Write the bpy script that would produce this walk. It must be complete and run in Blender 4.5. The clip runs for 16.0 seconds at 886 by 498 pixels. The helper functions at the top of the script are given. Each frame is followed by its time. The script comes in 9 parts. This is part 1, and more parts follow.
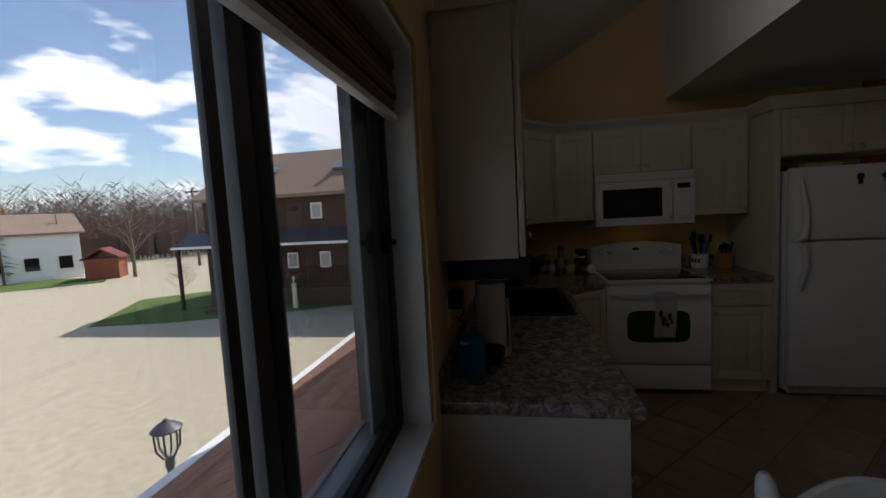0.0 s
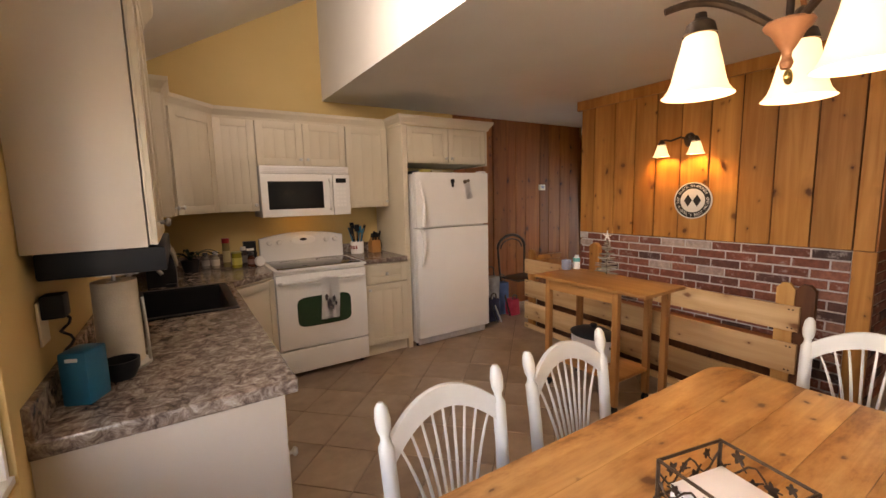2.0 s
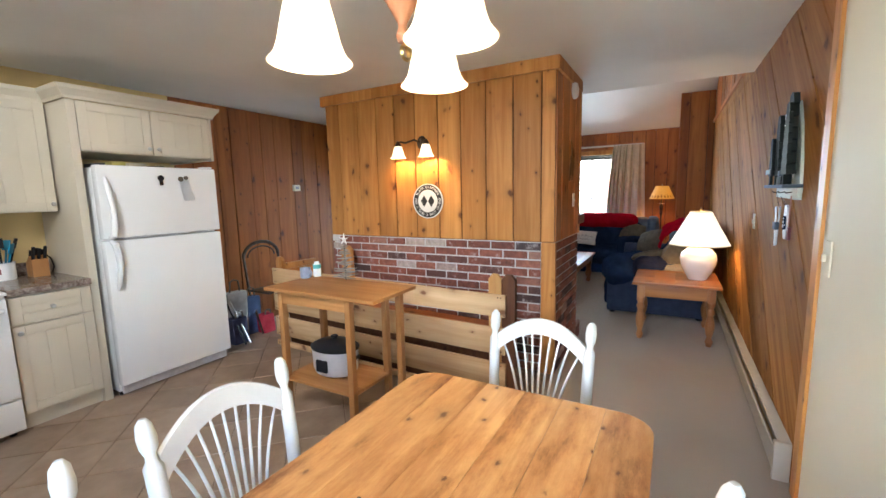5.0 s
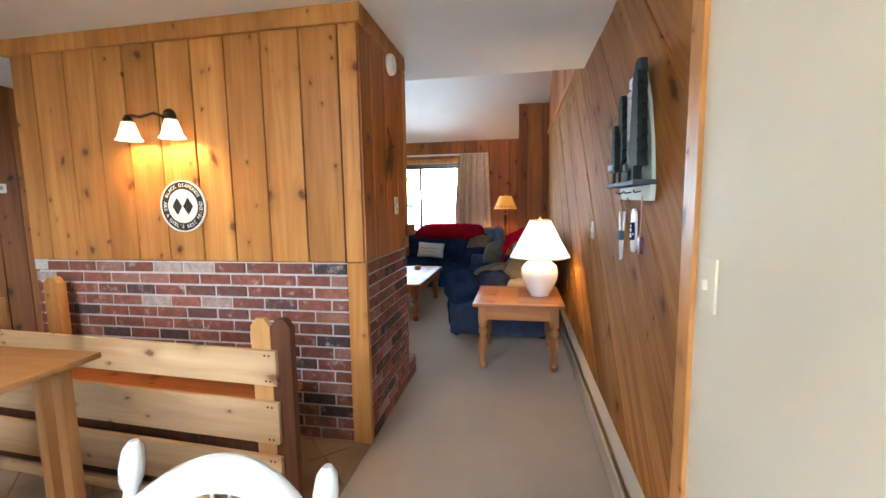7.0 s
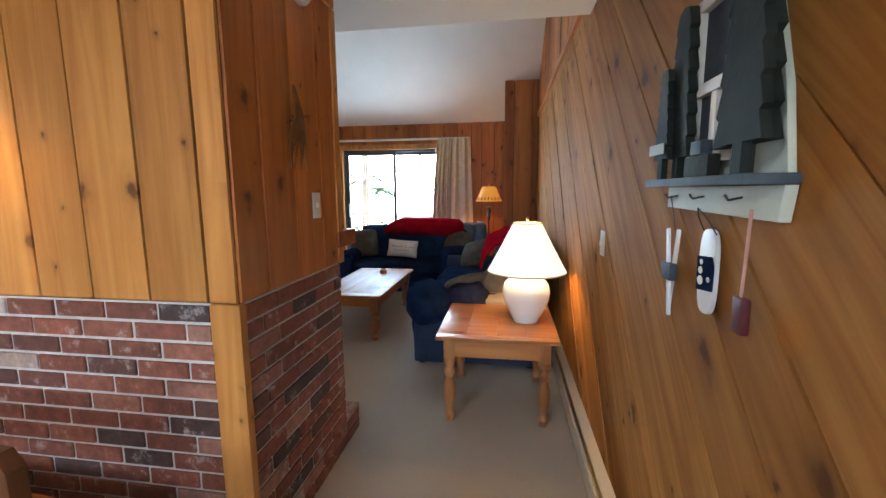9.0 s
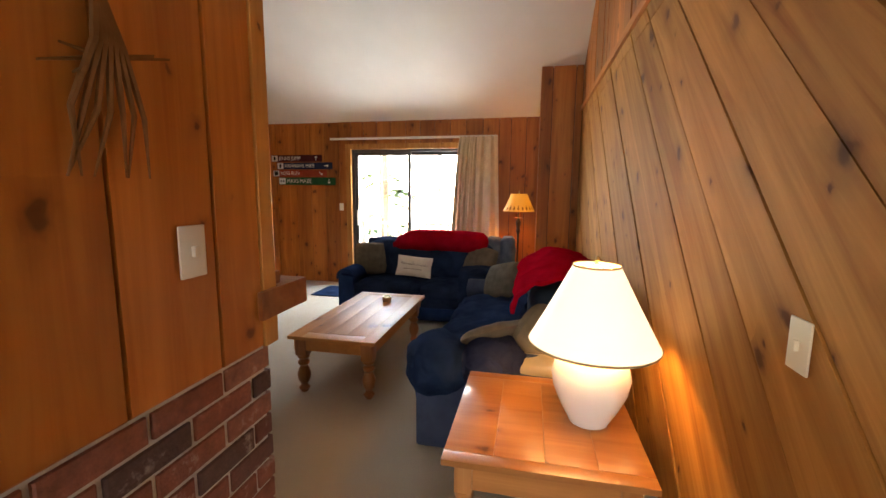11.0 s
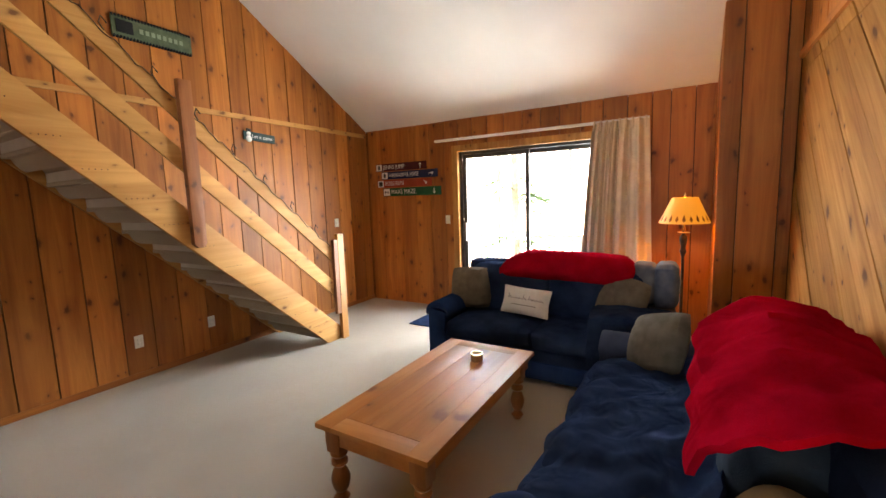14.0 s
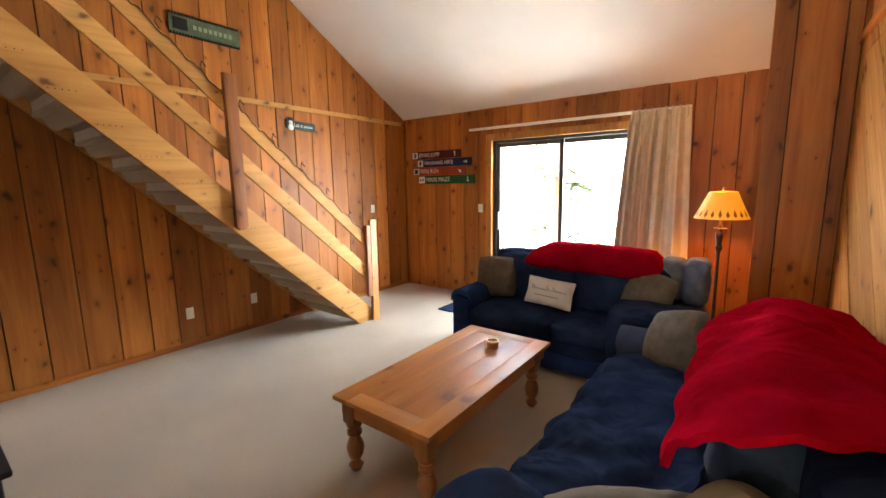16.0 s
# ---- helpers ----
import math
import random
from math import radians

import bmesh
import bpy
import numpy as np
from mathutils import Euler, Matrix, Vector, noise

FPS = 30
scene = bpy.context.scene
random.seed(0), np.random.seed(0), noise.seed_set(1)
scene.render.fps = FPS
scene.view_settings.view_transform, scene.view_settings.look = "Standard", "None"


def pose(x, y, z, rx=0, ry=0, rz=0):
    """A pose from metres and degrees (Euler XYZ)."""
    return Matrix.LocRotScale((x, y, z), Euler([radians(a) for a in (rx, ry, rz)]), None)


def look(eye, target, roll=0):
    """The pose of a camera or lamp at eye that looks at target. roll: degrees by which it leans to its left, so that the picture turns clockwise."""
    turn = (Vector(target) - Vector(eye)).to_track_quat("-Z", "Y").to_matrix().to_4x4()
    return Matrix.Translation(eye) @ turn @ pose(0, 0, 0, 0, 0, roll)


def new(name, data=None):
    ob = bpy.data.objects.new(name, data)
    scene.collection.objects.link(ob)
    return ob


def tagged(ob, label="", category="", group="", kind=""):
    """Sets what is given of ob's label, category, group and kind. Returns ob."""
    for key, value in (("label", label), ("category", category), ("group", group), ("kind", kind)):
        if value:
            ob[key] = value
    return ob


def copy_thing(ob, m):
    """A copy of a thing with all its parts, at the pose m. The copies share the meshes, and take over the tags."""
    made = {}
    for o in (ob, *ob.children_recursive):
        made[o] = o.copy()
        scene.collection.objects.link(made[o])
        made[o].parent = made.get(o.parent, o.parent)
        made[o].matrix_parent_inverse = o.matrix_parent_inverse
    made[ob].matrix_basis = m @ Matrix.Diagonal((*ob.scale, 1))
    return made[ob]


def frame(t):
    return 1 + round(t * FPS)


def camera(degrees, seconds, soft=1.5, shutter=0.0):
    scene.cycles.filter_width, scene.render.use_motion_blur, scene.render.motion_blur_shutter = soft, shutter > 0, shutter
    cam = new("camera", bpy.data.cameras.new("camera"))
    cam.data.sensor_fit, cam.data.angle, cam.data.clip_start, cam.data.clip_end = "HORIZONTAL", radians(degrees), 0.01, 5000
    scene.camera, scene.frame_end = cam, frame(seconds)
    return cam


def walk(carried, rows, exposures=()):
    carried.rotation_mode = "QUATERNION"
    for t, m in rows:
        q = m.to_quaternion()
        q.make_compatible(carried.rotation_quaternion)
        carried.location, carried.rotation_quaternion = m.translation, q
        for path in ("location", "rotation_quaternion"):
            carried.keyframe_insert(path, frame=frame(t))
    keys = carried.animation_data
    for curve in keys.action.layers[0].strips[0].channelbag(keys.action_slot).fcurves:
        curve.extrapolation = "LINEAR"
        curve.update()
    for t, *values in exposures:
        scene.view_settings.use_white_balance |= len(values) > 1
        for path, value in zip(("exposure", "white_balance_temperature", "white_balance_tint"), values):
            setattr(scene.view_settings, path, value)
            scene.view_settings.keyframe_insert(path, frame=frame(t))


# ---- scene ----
cam = camera(94.0, 16.0)
PATH = [
    (0, (1.788, 0.538, 1.497), (1.44, 2.501, 1.326), -3.1),
    (0.5, (1.904, 0.48, 1.447), (2.037, 2.469, 1.287), -2.4),
    (1, (1.893, 0.498, 1.464), (2.436, 2.413, 1.272), -2.1),
    (1.5, (1.875, 0.493, 1.474), (2.712, 2.295, 1.247), -1.8),
    (2, (1.876, 0.495, 1.457), (2.939, 2.17, 1.204), -1.4),
    (2.5, (1.901, 0.492, 1.453), (3.128, 2.047, 1.178), -1.4),
    (3, (1.949, 0.475, 1.453), (3.299, 1.921, 1.163), -1.5),
    (3.5, (2.031, 0.449, 1.446), (3.483, 1.792, 1.148), -1.5),
    (3.7, (2.072, 0.44, 1.444), (3.562, 1.74, 1.144), -1.5),
    (6, (2.856, 0.423, 1.389), (4.727, 1.084, 1.141), -1.1),
    (6.5, (3.186, 0.408, 1.348), (5.103, 0.92, 1.096), -0.9),
    (7, (3.37, 0.365, 1.363), (5.325, 0.725, 1.145), -0.9),
    (7.5, (3.55, 0.354, 1.369), (5.525, 0.577, 1.146), -1.1),
    (8, (3.793, 0.36, 1.376), (5.764, 0.555, 1.101), -0.4),
    (8.5, (4.032, 0.323, 1.388), (5.994, 0.578, 1.098), -0.7),
    (9, (4.285, 0.318, 1.415), (6.243, 0.621, 1.138), -0.4),
    (11.3, (5.496, 0.519, 1.49), (7.435, 0.928, 1.219), 0.5),
    (11.5, (5.635, 0.595, 1.463), (7.579, 0.985, 1.201), 0.5),
    (12, (5.917, 0.702, 1.481), (7.864, 1.084, 1.224), 0.5),
    (12.5, (6.123, 0.711, 1.491), (8.046, 1.181, 1.211), 0.4),
    (13, (6.327, 0.611, 1.532), (8.208, 1.229, 1.253), 0.5),
    (13.5, (6.472, 0.558, 1.536), (8.255, 1.414, 1.239), -1.0),
    (14, (6.564, 0.564, 1.551), (8.268, 1.583, 1.304), -1.9),
    (14.5, (6.607, 0.519, 1.555), (8.224, 1.671, 1.308), -1.4),
    (15, (6.613, 0.45, 1.575), (8.206, 1.63, 1.309), -0.2),
    (15.5, (6.601, 0.419, 1.567), (8.177, 1.623, 1.308), -0.7),
    (16, (6.58, 0.387, 1.572), (8.161, 1.574, 1.267), -0.9),
]
walk(cam, [(t, look(eye, target, roll)) for t, eye, target, roll in PATH],
     [(0.0, 0.30, 6300, 16), (0.3, 0.95, 8200, 26), (0.5, 1.8, 10400, 38), (0.8, 3.0, 11500, 46), (1.0, 3.4, 11800, 47), (1.5, 3.8, 11300, 44), (2.0, 4.05, 8800, 28), (2.5, 4.15, 6800, 14), (3.5, 4.25, 6200, 11),
      (6.0, 5.15, 5900, 10), (7.5, 5.12, 5900, 10), (8.5, 4.85, 5900, 10), (9.0, 4.8, 5900, 9), (11.5, 5.05, 8300, 19), (12.5, 5.0, 8000, 18), (13.5, 5.2, 8000, 18), (14.5, 5.35, 8300, 20), (16.0, 5.4, 8300, 20)])

# ---- world and lamps ----
world = bpy.data.worlds.new("sky_world")
scene.world = world
world.use_nodes = True
wn = world.node_tree.nodes
wn.clear()
sky = wn.new("ShaderNodeTexSky")
sky.sky_type = 'NISHITA'
sky.sun_disc = False
sky.sun_elevation = radians(44)
sky.sun_rotation = radians(24)
w_bg = wn.new("ShaderNodeBackground")
w_bg.inputs["Strength"].default_value = 0.145
w_out = wn.new("ShaderNodeOutputWorld")
# broken cumulus over a clear blue sky
w_tc = wn.new("ShaderNodeTexCoord")
w_map = wn.new("ShaderNodeMapping")
w_map.inputs["Scale"].default_value = (2.2, 2.2, 7.0)
w_map.inputs["Location"].default_value = (0.3, 1.7, 0.1)
w_noise = wn.new("ShaderNodeTexNoise")
w_noise.inputs["Scale"].default_value = 2.9
w_noise.inputs["Detail"].default_value = 8
w_ramp = wn.new("ShaderNodeValToRGB")
w_ramp.color_ramp.elements[0].position = 0.635
w_ramp.color_ramp.elements[1].position = 0.74
w_sep = wn.new("ShaderNodeSeparateXYZ")
w_band = wn.new("ShaderNodeValToRGB")
band = w_band.color_ramp.elements
for at_, value in ((0.09, 0.35), (0.15, 0.95), (0.27, 1.0)):
    band.new(at_).color = (value, value, value, 1)
band[0].position, band[0].color = 0.03, (1, 1, 1, 1)
band[-1].position, band[-1].color = 0.40, (0.1, 0.1, 0.1, 1)
w_add = wn.new("ShaderNodeMath")
w_add.operation = 'MULTIPLY_ADD'
w_add.inputs[1].default_value = 0.22
w_mix = wn.new("ShaderNodeMixRGB")
w_mix.inputs["Color2"].default_value = (8.0, 8.2, 8.6, 1)
wl = world.node_tree.links
wl.new(w_tc.outputs["Generated"], w_map.inputs["Vector"])
wl.new(w_map.outputs["Vector"], w_noise.inputs["Vector"])
wl.new(w_tc.outputs["Generated"], w_sep.inputs["Vector"])
wl.new(w_sep.outputs["Z"], w_band.inputs["Fac"])
wl.new(w_band.outputs["Color"], w_add.inputs[0])
wl.new(w_noise.outputs["Fac"], w_add.inputs[2])
wl.new(w_add.outputs["Value"], w_ramp.inputs["Fac"])
wl.new(w_ramp.outputs["Color"], w_mix.inputs["Fac"])
wl.new(sky.outputs["Color"], w_mix.inputs["Color1"])
wl.new(w_mix.outputs["Color"], w_bg.inputs["Color"])
wl.new(w_bg.outputs["Background"], w_out.inputs["Surface"])

sun_data = bpy.data.lights.new("sun", 'SUN')
sun_data.energy = 4.8
sun_data.angle = radians(0.5)
sun_data.color = (1.0, 0.95, 0.88)
sun = new("sun", sun_data)
sun.matrix_world = look((0, 0, 30), (-0.28, -0.64, 30 - 0.69))


def area_lamp(name, m, sx, sy, watts, color):
    d = bpy.data.lights.new(name, 'AREA')
    d.shape, d.size, d.size_y, d.energy, d.color = 'RECTANGLE', sx, sy, watts, color
    ob = new(name, d)
    ob.matrix_world = m
    return ob


# sky light coming in through the two glazed openings
area_lamp("kitchen_window_daylight", look((1.31, 0.52, 1.42), (3.0, 0.70, 1.9)), 2.0, 1.0, 1.3, (0.66, 0.84, 1.0))
patio_light = area_lamp("patio_door_daylight", look((11.66, 2.35, 1.15), (8.0, 2.3, 1.0)), 1.7, 1.9, 5.6, (0.58, 0.82, 1.0))
patio_light.data.spread = radians(155)
# fill lamp added for an assumed, unseen skylight; the slope has no opening
area_lamp("skylight_daylight", look((2.20, 2.2, 2.76), (3.14, 2.45, 2.62)), 0.7, 0.6, 3.1, (0.95, 0.98, 1.0))
LAMP = 0.034    # all the house's bulbs together


def bulb(name, p, watts, color=(1.0, 0.72, 0.42), size=0.03):
    d = bpy.data.lights.new(name, 'POINT')
    d.energy, d.color, d.shadow_soft_size = watts * LAMP, color, size
    ob = new(name, d)
    ob.location = p
    return ob

# ---- materials ----
def material(name, color, rough=0.5, metal=0.0):
    m = bpy.data.materials.new(name)
    m.use_nodes = True
    b = m.node_tree.nodes["Principled BSDF"]
    b.inputs["Base Color"].default_value = (*color, 1)
    b.inputs["Roughness"].default_value = rough
    b.inputs["Metallic"].default_value = metal
    return m


def node(m, kind, **values):
    n = m.node_tree.nodes.new(kind)
    for key, value in values.items():
        n.inputs[key.replace("_", " ")].default_value = value
    return n


def wire(m, a, b):
    m.node_tree.links.new(a, b)


def bsdf(m):
    return m.node_tree.nodes["Principled BSDF"]


def ramp(m, stops):
    n = m.node_tree.nodes.new("ShaderNodeValToRGB")
    e = n.color_ramp.elements
    while len(e) < len(stops):
        e.new(0.5)
    for el, (p, c) in zip(e, stops):
        el.position, el.color = p, (*c, 1)
    return n


def bump(m, height, strength, distance=0.01):
    n = node(m, "ShaderNodeBump", Strength=strength, Distance=distance)
    wire(m, height, n.inputs["Height"])
    wire(m, n.outputs["Normal"], bsdf(m).inputs["Normal"])
    return n


def coords(m, scale=(1, 1, 1), turn=(0, 0, 0), per_object=False):
    """Object coordinates in metres; per_object shifts the pattern by a random amount from piece to piece."""
    tc = m.node_tree.nodes.new("ShaderNodeTexCoord")
    mp = node(m, "ShaderNodeMapping", Scale=scale, Rotation=tuple(radians(a) for a in turn))
    wire(m, tc.outputs["Object"], mp.inputs["Vector"])
    if not per_object:
        return mp.outputs["Vector"]
    info = m.node_tree.nodes.new("ShaderNodeObjectInfo")
    mul = m.node_tree.nodes.new("ShaderNodeVectorMath")
    mul.operation = 'MULTIPLY_ADD'
    mul.inputs[1].default_value = (37.0, 53.0, 71.0)
    wire(m, info.outputs["Random"], mul.inputs[0])
    wire(m, mp.outputs["Vector"], mul.inputs[2])
    return mul.outputs["Vector"]


def mixed(m, fac, a, b, blend='MIX'):
    n = m.node_tree.nodes.new("ShaderNodeMixRGB")
    n.blend_type = blend
    for sock, v in (("Fac", fac), ("Color1", a), ("Color2", b)):
        if hasattr(v, "links"):
            wire(m, v, n.inputs[sock])
        else:
            n.inputs[sock].default_value = v if sock == "Fac" else (*v, 1)
    return n.outputs["Color"]


def wood(name, light, dark, knot, axis=2, rough=0.45, grain=1.0, knots=True, spread=0.35, coat=0.0, knot_scale=3.0, blotch=0.0, relief=0.25):
    """Knotty board: long grain along the axis, darker knots, and a tone that differs from piece to piece."""
    m = material(name, light, rough)
    sc = [14.0 * grain] * 3
    sc[axis] = 0.9 * grain
    v = coords(m, tuple(sc), per_object=True)
    n1 = node(m, "ShaderNodeTexNoise", Scale=1.0, Detail=6.0, Roughness=0.6, Distortion=1.2)
    wire(m, v, n1.inputs["Vector"])
    r1 = ramp(m, [(0.30, dark), (0.68, light)])
    wire(m, n1.outputs["Fac"], r1.inputs["Fac"])
    col = r1.outputs["Color"]
    sc2 = [4.0] * 3
    sc2[axis] = 0.5
    v2 = coords(m, tuple(sc2), per_object=True)
    n2 = node(m, "ShaderNodeTexNoise", Scale=1.0, Detail=2.0)
    wire(m, v2, n2.inputs["Vector"])
    r2 = ramp(m, [(0.33, (0.74, 0.66, 0.58)), (0.66, (1.14, 1.13, 1.12))])
    wire(m, n2.outputs["Fac"], r2.inputs["Fac"])
    col = mixed(m, 0.8, col, r2.outputs["Color"], 'MULTIPLY')
    if blotch:
        vb = coords(m, tuple(2.2 if i == axis else 7.0 for i in range(3)), per_object=True)
        nb_ = node(m, "ShaderNodeTexNoise", Scale=1.0, Detail=7.0, Roughness=0.68)
        wire(m, vb, nb_.inputs["Vector"])
        rb_ = ramp(m, [(0.34, (0.30, 0.19, 0.12)), (0.45, (0.78, 0.68, 0.58)), (0.56, (1.0, 1.0, 1.0)), (0.75, (1.18, 1.2, 1.25))])
        wire(m, nb_.outputs["Fac"], rb_.inputs["Fac"])
        col = mixed(m, blotch, col, rb_.outputs["Color"], 'MULTIPLY')
    for kk, cut in ((knot_scale * 0.9, 0.58), (knot_scale * 2.6, 0.80)) if knots else ():
        # knots lie in the face of the board: across it the two other axes are folded into one
        v3 = coords(m, (1, 1, 1), per_object=True)
        sep = m.node_tree.nodes.new("ShaderNodeSeparateXYZ")
        wire(m, v3, sep.inputs["Vector"])
        both = m.node_tree.nodes.new("ShaderNodeMath")
        both.operation = 'ADD'
        oth = [i for i in range(3) if i != axis]
        wire(m, sep.outputs[oth[0]], both.inputs[0])
        wire(m, sep.outputs[oth[1]], both.inputs[1])
        com = m.node_tree.nodes.new("ShaderNodeCombineXYZ")
        wire(m, both.outputs["Value"], com.inputs["X"])
        wire(m, sep.outputs[axis], com.inputs["Y"])
        stretch = m.node_tree.nodes.new("ShaderNodeVectorMath")
        stretch.operation = 'MULTIPLY'
        stretch.inputs[1].default_value = (kk * 1.75, kk * 1.15, 0.0)
        wire(m, com.outputs["Vector"], stretch.inputs[0])
        vk = stretch.outputs["Vector"]
        wob = node(m, "ShaderNodeTexNoise", Scale=2.6, Detail=3.0)
        wire(m, vk, wob.inputs["Vector"])
        add = m.node_tree.nodes.new("ShaderNodeVectorMath")
        add.operation = 'MULTIPLY_ADD'
        add.inputs[1].default_value = (0.40, 0.40, 0.40)
        wire(m, wob.outputs["Color"], add.inputs[0])
        wire(m, vk, add.inputs[2])
        vo = node(m, "ShaderNodeTexVoronoi", Scale=1.0, Randomness=0.9)
        vo.voronoi_dimensions = '2D'
        wire(m, add.outputs["Vector"], vo.inputs["Vector"])
        rk = ramp(m, [(0.0, (0.95, 0.95, 0.95)), (0.055, (0.88, 0.88, 0.88)), (0.085, (0.50, 0.50, 0.50)), (0.13, (0.24, 0.24, 0.24)), (0.22, (0.10, 0.10, 0.10)), (0.36, (0, 0, 0))])
        wire(m, vo.outputs["Distance"], rk.inputs["Fac"])
        pick = ramp(m, [(cut - 0.02, (0, 0, 0)), (cut + 0.02, (1, 1, 1))])
        wire(m, vo.outputs["Color"], pick.inputs["Fac"])
        col = mixed(m, mixed(m, 1.0, rk.outputs["Color"], pick.outputs["Color"], 'MULTIPLY'), col, knot)
    info = m.node_tree.nodes.new("ShaderNodeObjectInfo")
    lo, hi = 1 - spread, 1 + spread * 0.5
    r3 = ramp(m, [(0.0, (lo, lo * 0.96, lo * 0.92)), (1.0, (hi, hi, hi))])
    wire(m, info.outputs["Random"], r3.inputs["Fac"])
    col = mixed(m, 1.0, col, r3.outputs["Color"], 'MULTIPLY')
    wire(m, col, bsdf(m).inputs["Base Color"])
    rr = ramp(m, [(0.3, (rough + 0.06,) * 3), (0.7, (rough - 0.02,) * 3)])
    wire(m, n1.outputs["Fac"], rr.inputs["Fac"])
    wire(m, rr.outputs["Color"], bsdf(m).inputs["Roughness"])
    bump(m, n1.outputs["Fac"], relief, 0.004)
    bsdf(m).inputs["Specular IOR Level"].default_value = 0.32
    if coat:
        bsdf(m).inputs["Coat Weight"].default_value = coat
        bsdf(m).inputs["Coat Roughness"].default_value = 0.15
    return m


def mottled(name, a, b, scale=6.0, rough=0.6, bump_scale=60.0, bump_strength=0.15, metal=0.0, bump_d=0.003):
    """A plain surface with soft unevenness of tone and a fine relief."""
    m = material(name, a, rough, metal)
    v = coords(m)
    n = node(m, "ShaderNodeTexNoise", Scale=scale, Detail=5.0)
    wire(m, v, n.inputs["Vector"])
    r = ramp(m, [(0.3, a), (0.7, b)])
    wire(m, n.outputs["Fac"], r.inputs["Fac"])
    wire(m, r.outputs["Color"], bsdf(m).inputs["Base Color"])
    n2 = node(m, "ShaderNodeTexNoise", Scale=bump_scale, Detail=3.0)
    wire(m, v, n2.inputs["Vector"])
    bump(m, n2.outputs["Fac"], bump_strength, bump_d)
    if rough >= 0.55 and not metal:
        bsdf(m).inputs["Specular IOR Level"].default_value = 0.15
    return m


def cloth(name, a, b, fold=4.5):
    """Soft woven cover: folds and creases at hand size, a fine nap, hardly any gloss."""
    m = mottled(name, a, b, 6.0, 0.9, 220, 0.5)
    bsdf(m).inputs["Specular IOR Level"].default_value = 0.0
    v = coords(m)
    n = node(m, "ShaderNodeTexNoise", Scale=fold, Detail=2.0, Roughness=0.45, Distortion=0.9)
    wire(m, v, n.inputs["Vector"])
    fine = bsdf(m).inputs["Normal"].links[0].from_node
    big = node(m, "ShaderNodeBump", Strength=0.6, Distance=0.05)
    wire(m, n.outputs["Fac"], big.inputs["Height"])
    wire(m, big.outputs["Normal"], fine.inputs["Normal"])
    return m


PINE = wood("pine_panelling", (0.52, 0.190, 0.042), (0.35, 0.108, 0.020), (0.105, 0.026, 0.007))
PINE_Y = wood("pine_board_y", (0.52, 0.190, 0.042), (0.35, 0.108, 0.020), (0.105, 0.026, 0.007), axis=1)
PINE_X = wood("pine_board_x", (0.52, 0.190, 0.042), (0.35, 0.108, 0.020), (0.105, 0.026, 0.007), axis=0)
# darker copy of the pine, with the passage's shade put into the colour
PINE_HALL = wood("shaded_hall_pine", (0.41, 0.145, 0.031), (0.27, 0.083, 0.015), (0.06, 0.017, 0.006))
PINE_HONEY = wood("honey_pine", (0.58, 0.285, 0.082), (0.42, 0.172, 0.040), (0.10, 0.032, 0.010), spread=0.22)
PINE_RAW_Y = wood("raw_pine_y", (0.66, 0.47, 0.27), (0.52, 0.33, 0.16), (0.16, 0.06, 0.025), axis=1, rough=0.6, spread=0.15)
PINE_RAW = wood("raw_pine", (0.60, 0.325, 0.112), (0.47, 0.225, 0.065), (0.14, 0.05, 0.02), axis=0, rough=0.6, spread=0.15)
PINE_RAW_Z = wood("raw_pine_z", (0.62, 0.365, 0.140), (0.49, 0.255, 0.080), (0.14, 0.05, 0.02), axis=2, rough=0.6, spread=0.15)
# dark tone for the bench post's shaded face and for the seat front
BENCH_DARK_Z = wood("dark_bench_wood", (0.15, 0.058, 0.022), (0.09, 0.032, 0.013), (0.04, 0.013, 0.007), axis=2, rough=0.5)
NEWEL_Z = wood("red_stained_newel", (0.33, 0.125, 0.048), (0.21, 0.072, 0.026), (0.07, 0.02, 0.009), axis=2, rough=0.5)
TABLE_X = wood("farm_table_pine", (0.62, 0.365, 0.150), (0.45, 0.225, 0.080), (0.10, 0.035, 0.014), axis=0, rough=0.36, spread=0.06, coat=0.15, knot_scale=3.4, blotch=0.9)
OAK_Y = wood("cart_oak_y", (0.46, 0.235, 0.085), (0.34, 0.155, 0.05), (0.1, 0.03, 0.01), axis=1, knots=False, rough=0.4, spread=0.1)
OAK_Z = wood("cart_oak_z", (0.42, 0.21, 0.075), (0.31, 0.14, 0.045), (0.1, 0.03, 0.01), axis=2, knots=False, rough=0.4, spread=0.1)
COFFEE_X = wood("coffee_table_pine", (0.50, 0.205, 0.050), (0.42, 0.155, 0.035), (0.20, 0.065, 0.018), axis=0, rough=0.46, spread=0.03, knot_scale=1.6, relief=0.03)
COFFEE_Z = wood("coffee_leg_pine", (0.36, 0.145, 0.045), (0.26, 0.09, 0.026), (0.07, 0.02, 0.008), axis=2, rough=0.32, spread=0.1, knots=False)
ENDT_Y = wood("end_table_pine", (0.46, 0.20, 0.065), (0.34, 0.13, 0.04), (0.08, 0.025, 0.01), axis=1, rough=0.32, spread=0.1, coat=0.3, knot_scale=1.6)
ENDT_Z = wood("end_leg_pine", (0.40, 0.18, 0.065), (0.30, 0.12, 0.04), (0.08, 0.025, 0.01), axis=2, rough=0.35, spread=0.1, knots=False)
# coloured dark to stand for the shade in the grooves between boards
BACKING = mottled("groove_shade_backing", (0.085, 0.032, 0.012), (0.115, 0.045, 0.018), 6.0, 0.9, 60, 0.2)
